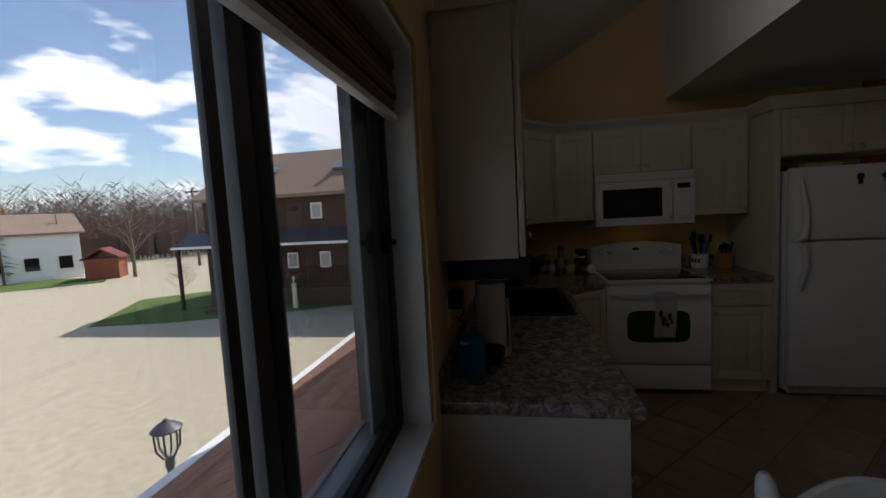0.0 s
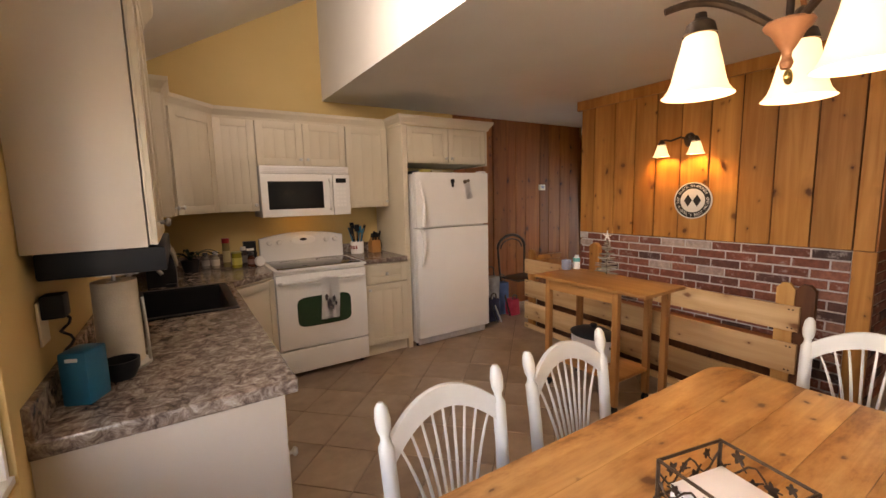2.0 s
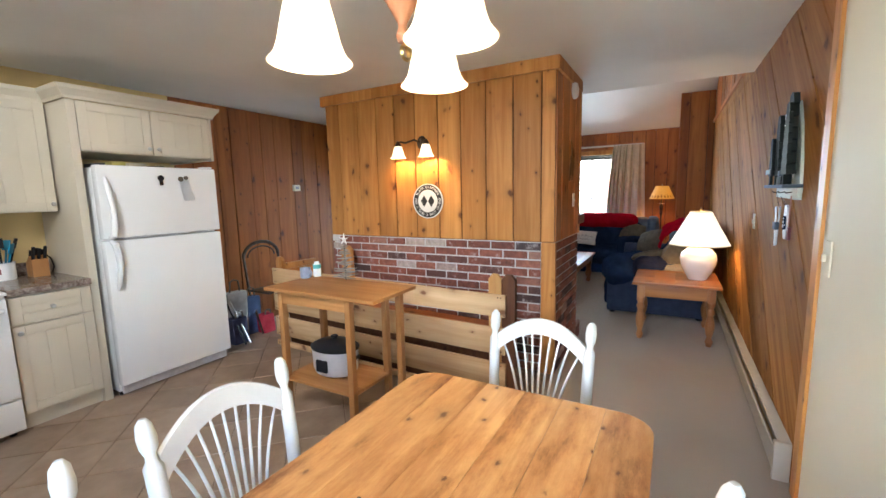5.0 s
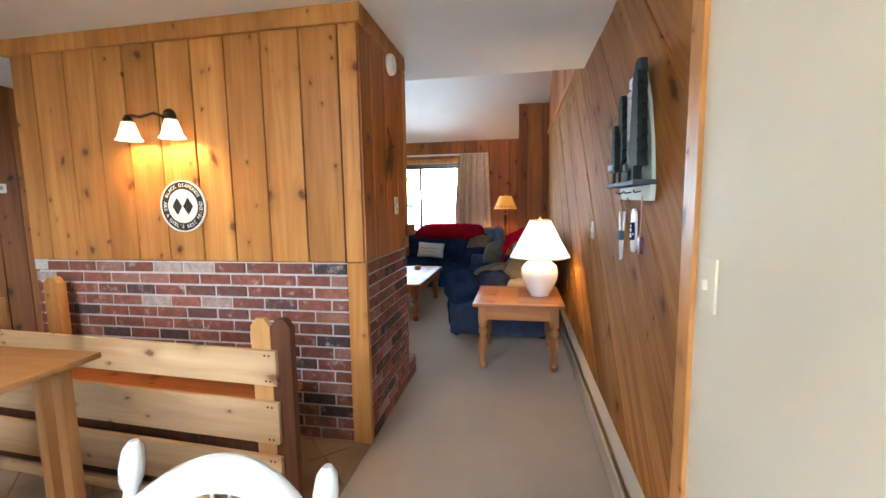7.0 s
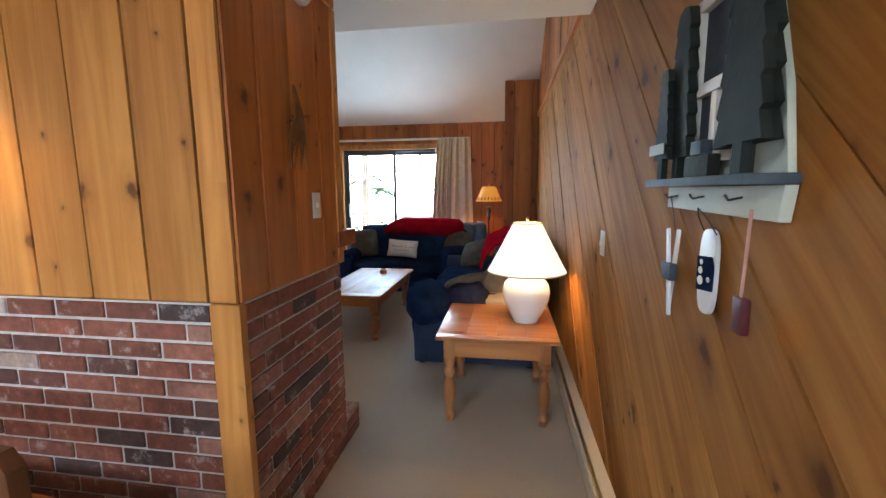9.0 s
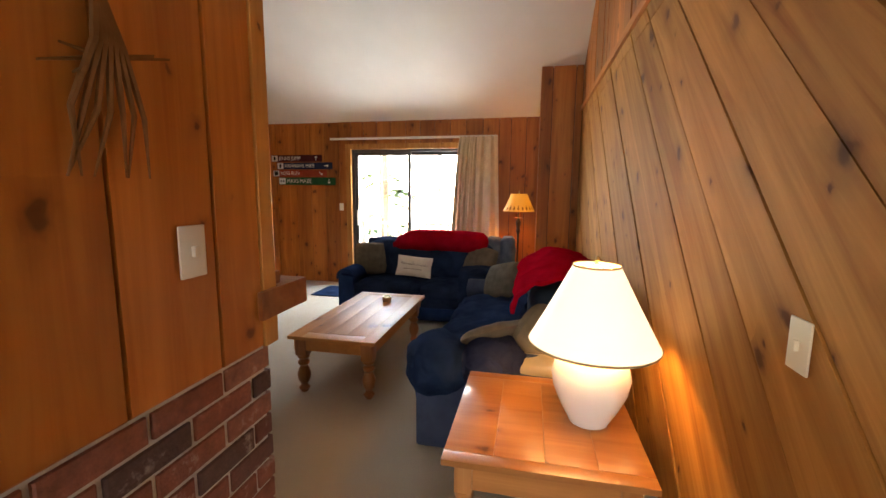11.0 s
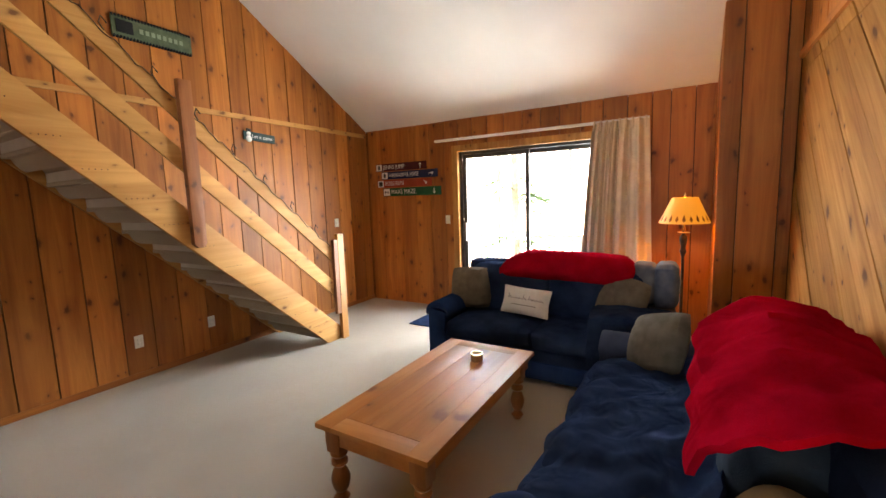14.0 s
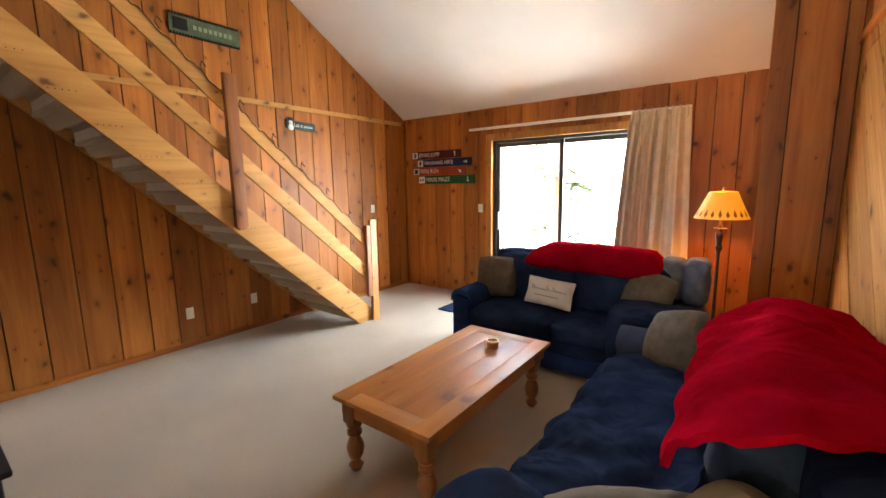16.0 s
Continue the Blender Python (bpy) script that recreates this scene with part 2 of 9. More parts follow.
YELLOW = mottled("yellow_wall_paint", (0.60, 0.43, 0.19), (0.64, 0.47, 0.22), 1.5, 0.65, 90, 0.08)
CREAM = mottled("cream_wall_paint", (0.76, 0.69, 0.53), (0.80, 0.73, 0.57), 1.5, 0.6, 90, 0.08)
CEIL = mottled("white_ceiling_paint", (0.72, 0.70, 0.66), (0.77, 0.75, 0.71), 2.0, 0.85, 140, 0.35)
WHITE = mottled("white_trim_paint", (0.78, 0.77, 0.74), (0.82, 0.81, 0.78), 4.0, 0.4, 50, 0.05)
CABINET = mottled("almond_cabinet_paint", (0.56, 0.49, 0.37), (0.60, 0.53, 0.41), 3.0, 0.42, 80, 0.06)
CAB_SIDE = mottled("almond_cabinet_laminate", (0.54, 0.475, 0.40), (0.58, 0.51, 0.435), 3.0, 0.45, 80, 0.04)
APPL = mottled("white_appliance_enamel", (0.76, 0.75, 0.72), (0.79, 0.78, 0.75), 3.0, 0.22, 150, 0.05)
BLACK = mottled("black_plastic", (0.010, 0.010, 0.011), (0.015, 0.015, 0.017), 5.0, 0.5, 120, 0.05)
bsdf(BLACK).inputs["Specular IOR Level"].default_value = 0.2
BLACKGLASS = material("black_oven_glass", (0.015, 0.016, 0.017), 0.06)
GREENGLASS = material("green_tinted_oven_glass", (0.02, 0.05, 0.025), 0.1)
IRON = mottled("dark_bronze_iron", (0.045, 0.03, 0.022), (0.09, 0.06, 0.04), 25.0, 0.45, 90, 0.3, 0.7)
STEEL = mottled("brushed_steel", (0.55, 0.55, 0.54), (0.62, 0.62, 0.6), 30.0, 0.28, 200, 0.1, 1.0)
BRASS = mottled("aged_brass", (0.5, 0.36, 0.14), (0.6, 0.44, 0.2), 30.0, 0.3, 100, 0.1, 1.0)
ALU = mottled("dark_window_aluminium", (0.046, 0.046, 0.050), (0.066, 0.066, 0.071), 12.0, 0.5, 100, 0.1, 0.0)
HEATER = mottled("baseboard_heater_enamel", (0.50, 0.44, 0.36), (0.55, 0.49, 0.40), 6.0, 0.4, 80, 0.05)
DOVE = mottled("chalky_white_chair_paint", (0.49, 0.49, 0.465), (0.56, 0.56, 0.53), 9.0, 0.45, 60, 0.2)
REDCLOTH = cloth("red_fleece_throw", (0.235, 0.003, 0.011), (0.33, 0.005, 0.018))
NAVY = cloth("navy_suede_cover", (0.010, 0.018, 0.042), (0.021, 0.036, 0.078), 5.5)
ROYAL = cloth("royal_navy_cover", (0.012, 0.030, 0.085), (0.020, 0.046, 0.125))
GREYCLOTH = mottled("grey_blue_cotton", (0.085, 0.095, 0.12), (0.13, 0.14, 0.17), 14.0, 0.9, 250, 0.4)
DUSK = cloth("dusky_navy_fleece", (0.016, 0.018, 0.036), (0.028, 0.030, 0.055), 9.0)
DENIM = mottled("grey_blue_upholstery", (0.030, 0.040, 0.075), (0.046, 0.058, 0.098), 12.0, 0.9, 250, 0.4)
TAUPE = mottled("taupe_cushion", (0.10, 0.080, 0.058), (0.155, 0.125, 0.09), 14.0, 0.9, 250, 0.4)
SAND = mottled("sand_upholstery", (0.34, 0.26, 0.165), (0.40, 0.31, 0.20), 10.0, 0.9, 250, 0.4)
CURTAIN = mottled("oatmeal_curtain", (0.66, 0.56, 0.40), (0.74, 0.64, 0.47), 10.0, 0.9, 300, 0.4)
CERAMIC = mottled("white_glazed_ceramic", (0.80, 0.79, 0.77), (0.83, 0.82, 0.80), 4.0, 0.18, 80, 0.05)
GLASS = material("clear_glass", (1, 1, 1), 0.0)
bsdf(GLASS).inputs["Transmission Weight"].default_value = 1.0
bsdf(GLASS).inputs["IOR"].default_value = 1.45


def pane_glass():
    """Thin window pane: clear straight through, with a faint gloss."""
    m = material("window_pane_glass", (1, 1, 1), 0.0)
    t = m.node_tree
    tr, gl = t.nodes.new("ShaderNodeBsdfTransparent"), t.nodes.new("ShaderNodeBsdfGlossy")
    tr.inputs["Color"].default_value = (0.93, 0.95, 0.95, 1)
    gl.inputs["Roughness"].default_value = 0.0
    mx, fr = t.nodes.new("ShaderNodeMixShader"), t.nodes.new("ShaderNodeLayerWeight")
    fr.inputs["Blend"].default_value = 0.12
    wire(m, fr.outputs["Facing"], mx.inputs["Fac"])
    wire(m, tr.outputs["BSDF"], mx.inputs[1])
    wire(m, gl.outputs["BSDF"], mx.inputs[2])
    wire(m, mx.outputs["Shader"], t.nodes["Material Output"].inputs["Surface"])
    return m


PANE = pane_glass()


def lit_shade(name, color, strength, base):
    m = material(name, base, 0.6)
    bsdf(m).inputs["Emission Color"].default_value = (*color, 1)
    bsdf(m).inputs["Emission Strength"].default_value = strength
    return m


FROST = lit_shade("lit_frosted_glass_shade", (1.0, 0.70, 0.36), 0.095, (0.85, 0.75, 0.6))
LINEN = lit_shade("lit_cream_lampshade", (1.0, 0.86, 0.60), 0.045, (0.75, 0.66, 0.5))
AMBER = lit_shade("lit_amber_lampshade", (1.0, 0.36, 0.02), 0.016, (0.7, 0.4, 0.12))


def brick_paint():
    m = material("red_brick", (0.2, 0.08, 0.06), 0.9)
    info = m.node_tree.nodes.new("ShaderNodeObjectInfo")
    r = ramp(m, [(0.0, (0.065, 0.042, 0.042)), (0.12, (0.11, 0.055, 0.048)), (0.2, (0.19, 0.066, 0.046)), (0.6, (0.255, 0.086, 0.056)),
                 (0.86, (0.30, 0.115, 0.075)), (0.955, (0.31, 0.15, 0.11)), (1.0, (0.46, 0.38, 0.34))])
    wire(m, info.outputs["Random"], r.inputs["Fac"])
    v = coords(m, per_object=True)
    n = node(m, "ShaderNodeTexNoise", Scale=22.0, Detail=6.0, Roughness=0.7)
    wire(m, v, n.inputs["Vector"])
    r2 = ramp(m, [(0.3, (0.55, 0.55, 0.58)), (0.55, (1, 1, 1)), (0.72, (1.5, 1.45, 1.4))])
    wire(m, n.outputs["Fac"], r2.inputs["Fac"])
    body = mixed(m, 0.85, r.outputs["Color"], r2.outputs["Color"], 'MULTIPLY')
    # smears of mortar left on the faces
    n3 = node(m, "ShaderNodeTexNoise", Scale=11.0, Detail=9.0, Roughness=0.72)
    wire(m, v, n3.inputs["Vector"])
    r3 = ramp(m, [(0.57, (0, 0, 0)), (0.70, (0.8, 0.8, 0.8))])
    wire(m, n3.outputs["Fac"], r3.inputs["Fac"])
    wire(m, mixed(m, r3.outputs["Color"], body, (0.46, 0.42, 0.41)), bsdf(m).inputs["Base Color"])
    n2 = node(m, "ShaderNodeTexNoise", Scale=120.0, Detail=4.0)
    wire(m, v, n2.inputs["Vector"])
    bump(m, n2.outputs["Fac"], 0.6, 0.004)
    return m


BRICK = brick_paint()
MORTAR = mottled("grey_mortar", (0.50, 0.47, 0.46), (0.64, 0.61, 0.60), 30.0, 0.95, 200, 0.6)


def carpet_pile():
    m = material("beige_carpet", (0.36, 0.29, 0.2), 1.0)
    v = coords(m)
    n = node(m, "ShaderNodeTexNoise", Scale=180.0, Detail=3.0)
    wire(m, v, n.inputs["Vector"])
    n1 = node(m, "ShaderNodeTexNoise", Scale=1.3, Detail=4.0)
    wire(m, v, n1.inputs["Vector"])
    r = ramp(m, [(0.3, (0.31, 0.238, 0.165)), (0.7, (0.48, 0.39, 0.29))])
    wire(m, n.outputs["Fac"], r.inputs["Fac"])
    r1 = ramp(m, [(0.3, (0.86, 0.84, 0.82)), (0.7, (1.05, 1.05, 1.05))])
    wire(m, n1.outputs["Fac"], r1.inputs["Fac"])
    wire(m, mixed(m, 1.0, r.outputs["Color"], r1.outputs["Color"], 'MULTIPLY'), bsdf(m).inputs["Base Color"])
    bsdf(m).inputs["Sheen Weight"].default_value = 0.3
    bump(m, n.outputs["Fac"], 0.9, 0.006)
    return m


CARPET = carpet_pile()


def floor_tile():
    m = material("taupe_floor_tile", (0.2, 0.14, 0.1), 0.35)
    v = coords(m, per_object=True)
    n = node(m, "ShaderNodeTexNoise", Scale=5.0, Detail=7.0, Roughness=0.6)
    wire(m, v, n.inputs["Vector"])
    r = ramp(m, [(0.3, (0.23, 0.155, 0.105)), (0.7, (0.36, 0.26, 0.18))])
    wire(m, n.outputs["Fac"], r.inputs["Fac"])
    info = m.node_tree.nodes.new("ShaderNodeObjectInfo")
    r3 = ramp(m, [(0.0, (0.88, 0.88, 0.88)), (1.0, (1.08, 1.08, 1.08))])
    wire(m, info.outputs["Random"], r3.inputs["Fac"])
    wire(m, mixed(m, 1.0, r.outputs["Color"], r3.outputs["Color"], 'MULTIPLY'), bsdf(m).inputs["Base Color"])
    bump(m, n.outputs["Fac"], 0.15, 0.003)
    return m


TILE = floor_tile()
GROUT = mottled("brown_grout", (0.18, 0.125, 0.09), (0.23, 0.165, 0.12), 40.0, 0.9, 200, 0.4)


def speckled_laminate():
    m = material("granite_look_laminate", (0.2, 0.15, 0.12), 0.16)
    v = coords(m)
    n = node(m, "ShaderNodeTexNoise", Scale=26.0, Detail=12.0, Roughness=0.75, Distortion=0.8)
    wire(m, v, n.inputs["Vector"])
    r = ramp(m, [(0.34, (0.04, 0.032, 0.030)), (0.45, (0.155, 0.110, 0.088)), (0.55, (0.31, 0.25, 0.21)), (0.66, (0.50, 0.45, 0.40))])
    wire(m, n.outputs["Fac"], r.inputs["Fac"])
    wire(m, r.outputs["Color"], bsdf(m).inputs["Base Color"])
    return m


COUNTER = speckled_laminate()
PINE_DIAG = wood("pine_diagonal", (0.47, 0.222, 0.058), (0.29, 0.118, 0.027), (0.09, 0.030, 0.009), axis=2, spread=0.16, rough=0.72, knot_scale=2.4)


def lean_grain(m, deg):
    """Turns a board material's grain to lie slantwise."""
    for n in m.node_tree.nodes:
        if n.type == 'MAPPING':
            n.vector_type = 'TEXTURE'
            s = n.inputs["Scale"].default_value
            n.inputs["Scale"].default_value = (1 / s[0], 1 / s[1], 1 / s[2])
            n.inputs["Rotation"].default_value = (0, radians(deg), 0)


lean_grain(PINE_DIAG, 45)
bsdf(PINE_DIAG).inputs["Specular IOR Level"].default_value = 0.12

# ---- mesh helpers ----
def add_box(bm, lo, hi, bev=0.0, m=None):
    r = bmesh.ops.create_cube(bm, size=1.0)
    vs = r["verts"]
    for v in vs:
        v.co = Vector([lo[i] + (v.co[i] + 0.5) * (hi[i] - lo[i]) for i in range(3)])
    if bev > 0:
        es = list({e for v in vs for e in v.link_edges})
        out = bmesh.ops.bevel(bm, geom=es, offset=bev, segments=2, affect='EDGES', profile=0.6)
        vs = list({v for f in out["faces"] for v in f.verts} | {v for v in vs if v.is_valid})
    if m is not None:
        bmesh.ops.transform(bm, matrix=m, verts=vs)
    return vs


def add_tube(bm, a, b, r0, r1=None, seg=12):
    a, b = Vector(a), Vector(b)
    d = b - a
    q = d.to_track_quat('Z', 'Y').to_matrix().to_4x4()
    r = bmesh.ops.create_cone(bm, cap_ends=True, segments=seg, radius1=r0, radius2=r0 if r1 is None else r1, depth=d.length,
                              matrix=Matrix.Translation((a + b) / 2) @ q)
    return r["verts"]


def add_lathe(bm, profile, seg=24, m=None):
    """A turned shape from (radius, height) pairs, closed where the radius is nought."""
    rings, made = [], []
    for r, z in profile:
        if r < 1e-5:
            ring = [bm.verts.new((0, 0, z))]
        else:
            ring = [bm.verts.new((r * math.cos(2 * math.pi * k / seg), r * math.sin(2 * math.pi * k / seg), z)) for k in range(seg)]
        rings.append(ring)
        made += ring
    for p, q in zip(rings, rings[1:]):
        for k in range(seg):
            j = (k + 1) % seg
            if len(p) == 1 and len(q) > 1:
                bm.faces.new((p[0], q[k], q[j]))
            elif len(q) == 1 and len(p) > 1:
                bm.faces.new((p[k], p[j], q[0]))
            elif len(p) > 1:
                bm.faces.new((p[k], p[j], q[j], q[k]))
    if m is not None:
        bmesh.ops.transform(bm, matrix=m, verts=made)
    return made


def add_path(bm, pts, r, seg=8):
    """A round bar swept along points; r is one radius or one per point."""
    pts = [Vector(p) for p in pts]
    rs = r if isinstance(r, (list, tuple)) else [r] * len(pts)
    rings = []
    side = None
    for i, p in enumerate(pts):
        d = (pts[min(i + 1, len(pts) - 1)] - pts[max(i - 1, 0)]).normalized()
        if side is None:
            side = d.orthogonal().normalized()
        side = (side - d * side.dot(d)).normalized()
        up = d.cross(side)
        rings.append([bm.verts.new(p + rs[i] * (side * math.cos(2 * math.pi * k / seg) + up * math.sin(2 * math.pi * k / seg))) for k in range(seg)])
    for p, q in zip(rings, rings[1:]):
        for k in range(seg):
            bm.faces.new((p[k], p[(k + 1) % seg], q[(k + 1) % seg], q[k]))
    bm.faces.new(rings[0][::-1])
    bm.faces.new(rings[-1])


def add_prism(bm, outline, lo, hi, axis=2, bev=0.0):
    """A flat outline pushed from lo to hi along an axis; the outline gives the other two coordinates in order."""
    def place(p, h):
        c = list(p)
        c.insert(axis, h)
        return Vector(c)
    a = [bm.verts.new(place(p, lo)) for p in outline]
    b = [bm.verts.new(place(p, hi)) for p in outline]
    n = len(a)
    fs = [bm.faces.new(a), bm.faces.new(b)]
    for i in range(n):
        fs.append(bm.faces.new((a[i], a[(i + 1) % n], b[(i + 1) % n], b[i])))
    bmesh.ops.recalc_face_normals(bm, faces=fs)
    if bev:
        bmesh.ops.bevel(bm, geom=[e for f in fs[:2] for e in f.edges], offset=bev, segments=2, affect='EDGES', profile=0.6)


def mesh_of(name, bm, mat, smooth=False):
    me = bpy.data.meshes.new(name)
    bmesh.ops.recalc_face_normals(bm, faces=bm.faces)
    bm.to_mesh(me)
    bm.free()
    if mat is not None:
        me.materials.append(mat)
    if smooth:
        me.shade_smooth()
        me.set_sharp_from_angle(angle=radians(35))
    return me


def part(name, bm, mat, parent, label="", smooth=False):
    ob = new(name, mesh_of(name, bm, mat, smooth))
    ob.parent = parent
    if label:
        ob["label"] = label
    return ob


def thing(name, m, label, category, group="", kind=""):
    ob = new(name)
    ob.empty_display_size = 0.1
    ob.matrix_world = m if isinstance(m, Matrix) else pose(*m)
    return tagged(ob, label, category, group, kind)


def solid(name, bm, mat, label="", category="", kind="", group="", smooth=False, m=None):
    ob = new(name, mesh_of(name, bm, mat, smooth))
    if m is not None:
        ob.matrix_world = m
    return tagged(ob, label, category, group, kind)


def box_part(name, lo, hi, mat, parent, bev=0.0, label=""):
    bm = bmesh.new()
    add_box(bm, lo, hi, bev)
    return part(name, bm, mat, parent, label, smooth=bev > 0)


def box_solid(name, lo, hi, mat, label="", category="", kind="structure", bev=0.0):
    bm = bmesh.new()
    add_box(bm, lo, hi, bev)
    return solid(name, bm, mat, label, category, kind)


def clip_poly(poly, region):
    """Cuts a convex polygon to a convex, anticlockwise region."""
    out = list(poly)
    for i in range(len(region)):
        a, b = Vector(region[i]), Vector(region[(i + 1) % len(region)])
        e = b - a
        src, out = out, []
        for k in range(len(src)):
            p, q = Vector(src[k]), Vector(src[(k + 1) % len(src)])
            sp, sq = e.x * (p.y - a.y) - e.y * (p.x - a.x), e.x * (q.y - a.y) - e.y * (q.x - a.x)
            if sp >= 0:
                out.append(tuple(p))
            if (sp >= 0) != (sq >= 0):
                out.append(tuple(p.lerp(q, sp / (sp - sq))))
        if len(out) < 3:
            return []
    return out


def slab_mesh(name, outline, lo, hi, axis, mat, bev=0.004):
    bm = bmesh.new()
    pts = []
    for p in outline:
        if not pts or (Vector(p) - Vector(pts[-1])).length > 1e-3:
            pts.append(p)
    if len(pts) > 2 and (Vector(pts[0]) - Vector(pts[-1])).length < 1e-3:
        pts.pop()
    if len(pts) < 3:
        bm.free()
        return None

    def place(p, h):
        c = list(p)
        c.insert(axis, h)
        return Vector(c)
    cen = sum((Vector(p) for p in pts), Vector((0, 0))) / len(pts)
    back = [bm.verts.new(place(p, lo)) for p in pts]
    mid = [bm.verts.new(place(p, hi + (bev if lo > hi else -bev))) for p in pts]
    front = []
    for p in pts:
        d = cen - Vector(p)
        k = bev / max(d.length, 1e-6) * 1.3
        front.append(bm.verts.new(place(Vector(p) + d * min(k, 0.3), hi)))
    n = len(pts)
    for i in range(n):
        j = (i + 1) % n
        bm.faces.new((back[i], back[j], mid[j], mid[i]))
        bm.faces.new((mid[i], mid[j], front[j], front[i]))
    bm.faces.new(front)
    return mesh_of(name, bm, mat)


def board(parent, outline, lo, hi, axis, mat, name="board"):
    me = slab_mesh(name, outline, lo, hi, axis, mat)
    if me is None:
        return None
    ob = new(name, me)
    ob.parent = parent
    return ob


# ---- structure: the plan in metres ----
WX, BY, LY, RY, FX = 1.53, 4.60, 4.84, -0.13, 11.54      # window wall, kitchen back, living side, panelled side, far wall
CZ, EDGE = 2.395, 6.87                                     # flat ceiling, and where the living-room vault begins
SLOPE = 0.598
PX0, PX1, PY0, PY1, BZ = 5.5, 6.34, 1.19, 3.44, 1.045       # the brick and pine partition


def vault(x):
    return 2.575 + SLOPE * (FX - x)


def kvault(x):
    return 2.43 + 0.57 * (x - WX)


RIDGE = 6.5
# floors
box_solid("subfloor", (1.3, -2.2, -0.30), (11.9, 5.2, -0.02), GROUT, "plain concrete slab under the floors", "floor")
tile_floor = box_solid("floor_tiles", (1.4, 1.19, -0.02), (5.5, 4.7, -0.006), GROUT, "taupe ceramic tile floor laid diagonally in the kitchen", "floor")
bm = bmesh.new()
add_box(bm, (1.4, -2.1, -0.02), (5.5, 1.19, 0.0))
add_box(bm, (5.5, -2.1, -0.02), (11.7, 5.0, 0.0))
carpet = solid("carpet", bm, CARPET, "worn beige cut-pile wall-to-wall carpet", "carpet", "structure")

# kitchen window wall with its opening
WY0, WY1, WZ0, WZ1 = -0.55, 1.65, 0.885, 1.95
bm = bmesh.new()
add_box(bm, (1.33, -2.2, -0.02), (WX, WY0, 2.44))
add_box(bm, (1.33, WY1, -0.02), (WX, BY + 0.2, 2.44))
add_box(bm, (1.33, WY0, -0.02), (WX, WY1, WZ0))
add_box(bm, (1.33, WY0, WZ1), (WX, WY1, 2.44))
solid("wall_west", bm, YELLOW, "warm yellow painted wall with a wide window", "wall", "structure")
# kitchen back wall
bm = bmesh.new()
add_box(bm, (1.33, BY, -0.02), (4.655, BY + 0.2, 5.6))
solid("wall_north_kitchen", bm, YELLOW, "warm yellow painted gable wall behind the cabinets", "wall", "structure")
box_solid("wall_north_hall", (4.655, BY + 0.02, -0.02), (EDGE, BY + 0.2, 5.6), BACKING, "plain backing of the dark panelled wall", "wall")
box_solid("wall_north_living", (EDGE, LY + 0.02, -0.02), (FX + 0.2, LY + 0.2, 5.8), BACKING, "plain backing of the panelled stair wall", "wall")
box_solid("wall_north_return", (EDGE - 0.1, BY + 0.2, -0.02), (EDGE, LY + 0.2, 5.8), PINE, "plain return of the side wall", "wall")
# right-hand wall: cream paint first, then diagonal boards
box_solid("wall_south_painted", (3.70, RY - 0.15, -0.02), (4.63, RY, CZ), CREAM, "cream painted wall with a light switch", "wall")
box_solid("wall_south", (4.63, RY - 0.15, -0.02), (FX + 0.2, RY - 0.02, 5.8), BACKING, "plain backing of the diagonally boarded wall", "wall")
box_solid("wall_south_dining", (1.33, -2.3, -0.02), (3.85, -2.1, 4.2), CREAM, "plain cream wall closing the dining end", "wall")
box_solid("wall_dining_return", (3.70, -2.1, -0.02), (3.85, RY - 0.15, CZ), CREAM, "plain cream return wall", "wall")
# far wall with the patio door opening
DY0, DY1, DZ1 = 1.42, 3.26, 2.15
bm = bmesh.new()
add_box(bm, (FX + 0.02, RY - 0.15, -0.02), (FX + 0.2, DY0, 3.2))
add_box(bm, (FX + 0.02, DY1, -0.02), (FX + 0.2, LY + 0.2, 3.2))
add_box(bm, (FX + 0.02, DY0, DZ1), (FX + 0.2, DY1, 3.2))
solid("wall_east", bm, BACKING, "plain backing of the panelled wall round the patio door", "wall", "structure")
# ceilings
box_solid("ceiling_flat", (3.14, -2.2, CZ), (EDGE, BY + 0.1, CZ + 0.12), CEIL, "white textured flat ceiling", "ceiling")
bm = bmesh.new()
add_box(bm, (3.14, -2.2, CZ + 0.12), (3.22, BY, 4.6))
solid("ceiling_soffit", bm, CEIL, "white vertical drop from the sloped to the flat ceiling", "ceiling", "structure")
bm = bmesh.new()
add_prism(bm, [(1.3, kvault(1.3)), (3.2, kvault(3.2)), (3.2, kvault(3.2) + 0.1), (1.3, kvault(1.3) + 0.1)], -2.3, BY + 0.1, axis=1)
solid("ceiling_slope_kitchen", bm, CEIL, "white sloped ceiling over the kitchen", "ceiling", "structure")
bm = bmesh.new()
add_prism(bm, [(EDGE - 0.1, vault(EDGE - 0.1)), (FX + 0.15, vault(FX + 0.15)), (FX + 0.15, vault(FX + 0.15) + 0.1), (EDGE - 0.1, vault(EDGE - 0.1) + 0.1)], RY - 0.1, LY + 0.1, axis=1)
solid("ceiling_slope_living", bm, CEIL, "white vaulted ceiling over the living room", "ceiling", "structure")
box_solid("loft_wall", (EDGE - 0.10, RY - 0.1, CZ + 0.12), (EDGE, LY + 0.1, 5.6), CEIL, "plain white wall above the ceiling edge", "wall")
# boxed chimney chase in the far corner
bm = bmesh.new()
add_box(bm, (10.79, RY, 0), (FX, 0.35, 3.2))
solid("wall_chase", bm, BACKING, "plain core of the boxed corner chase", "wall", "structure")
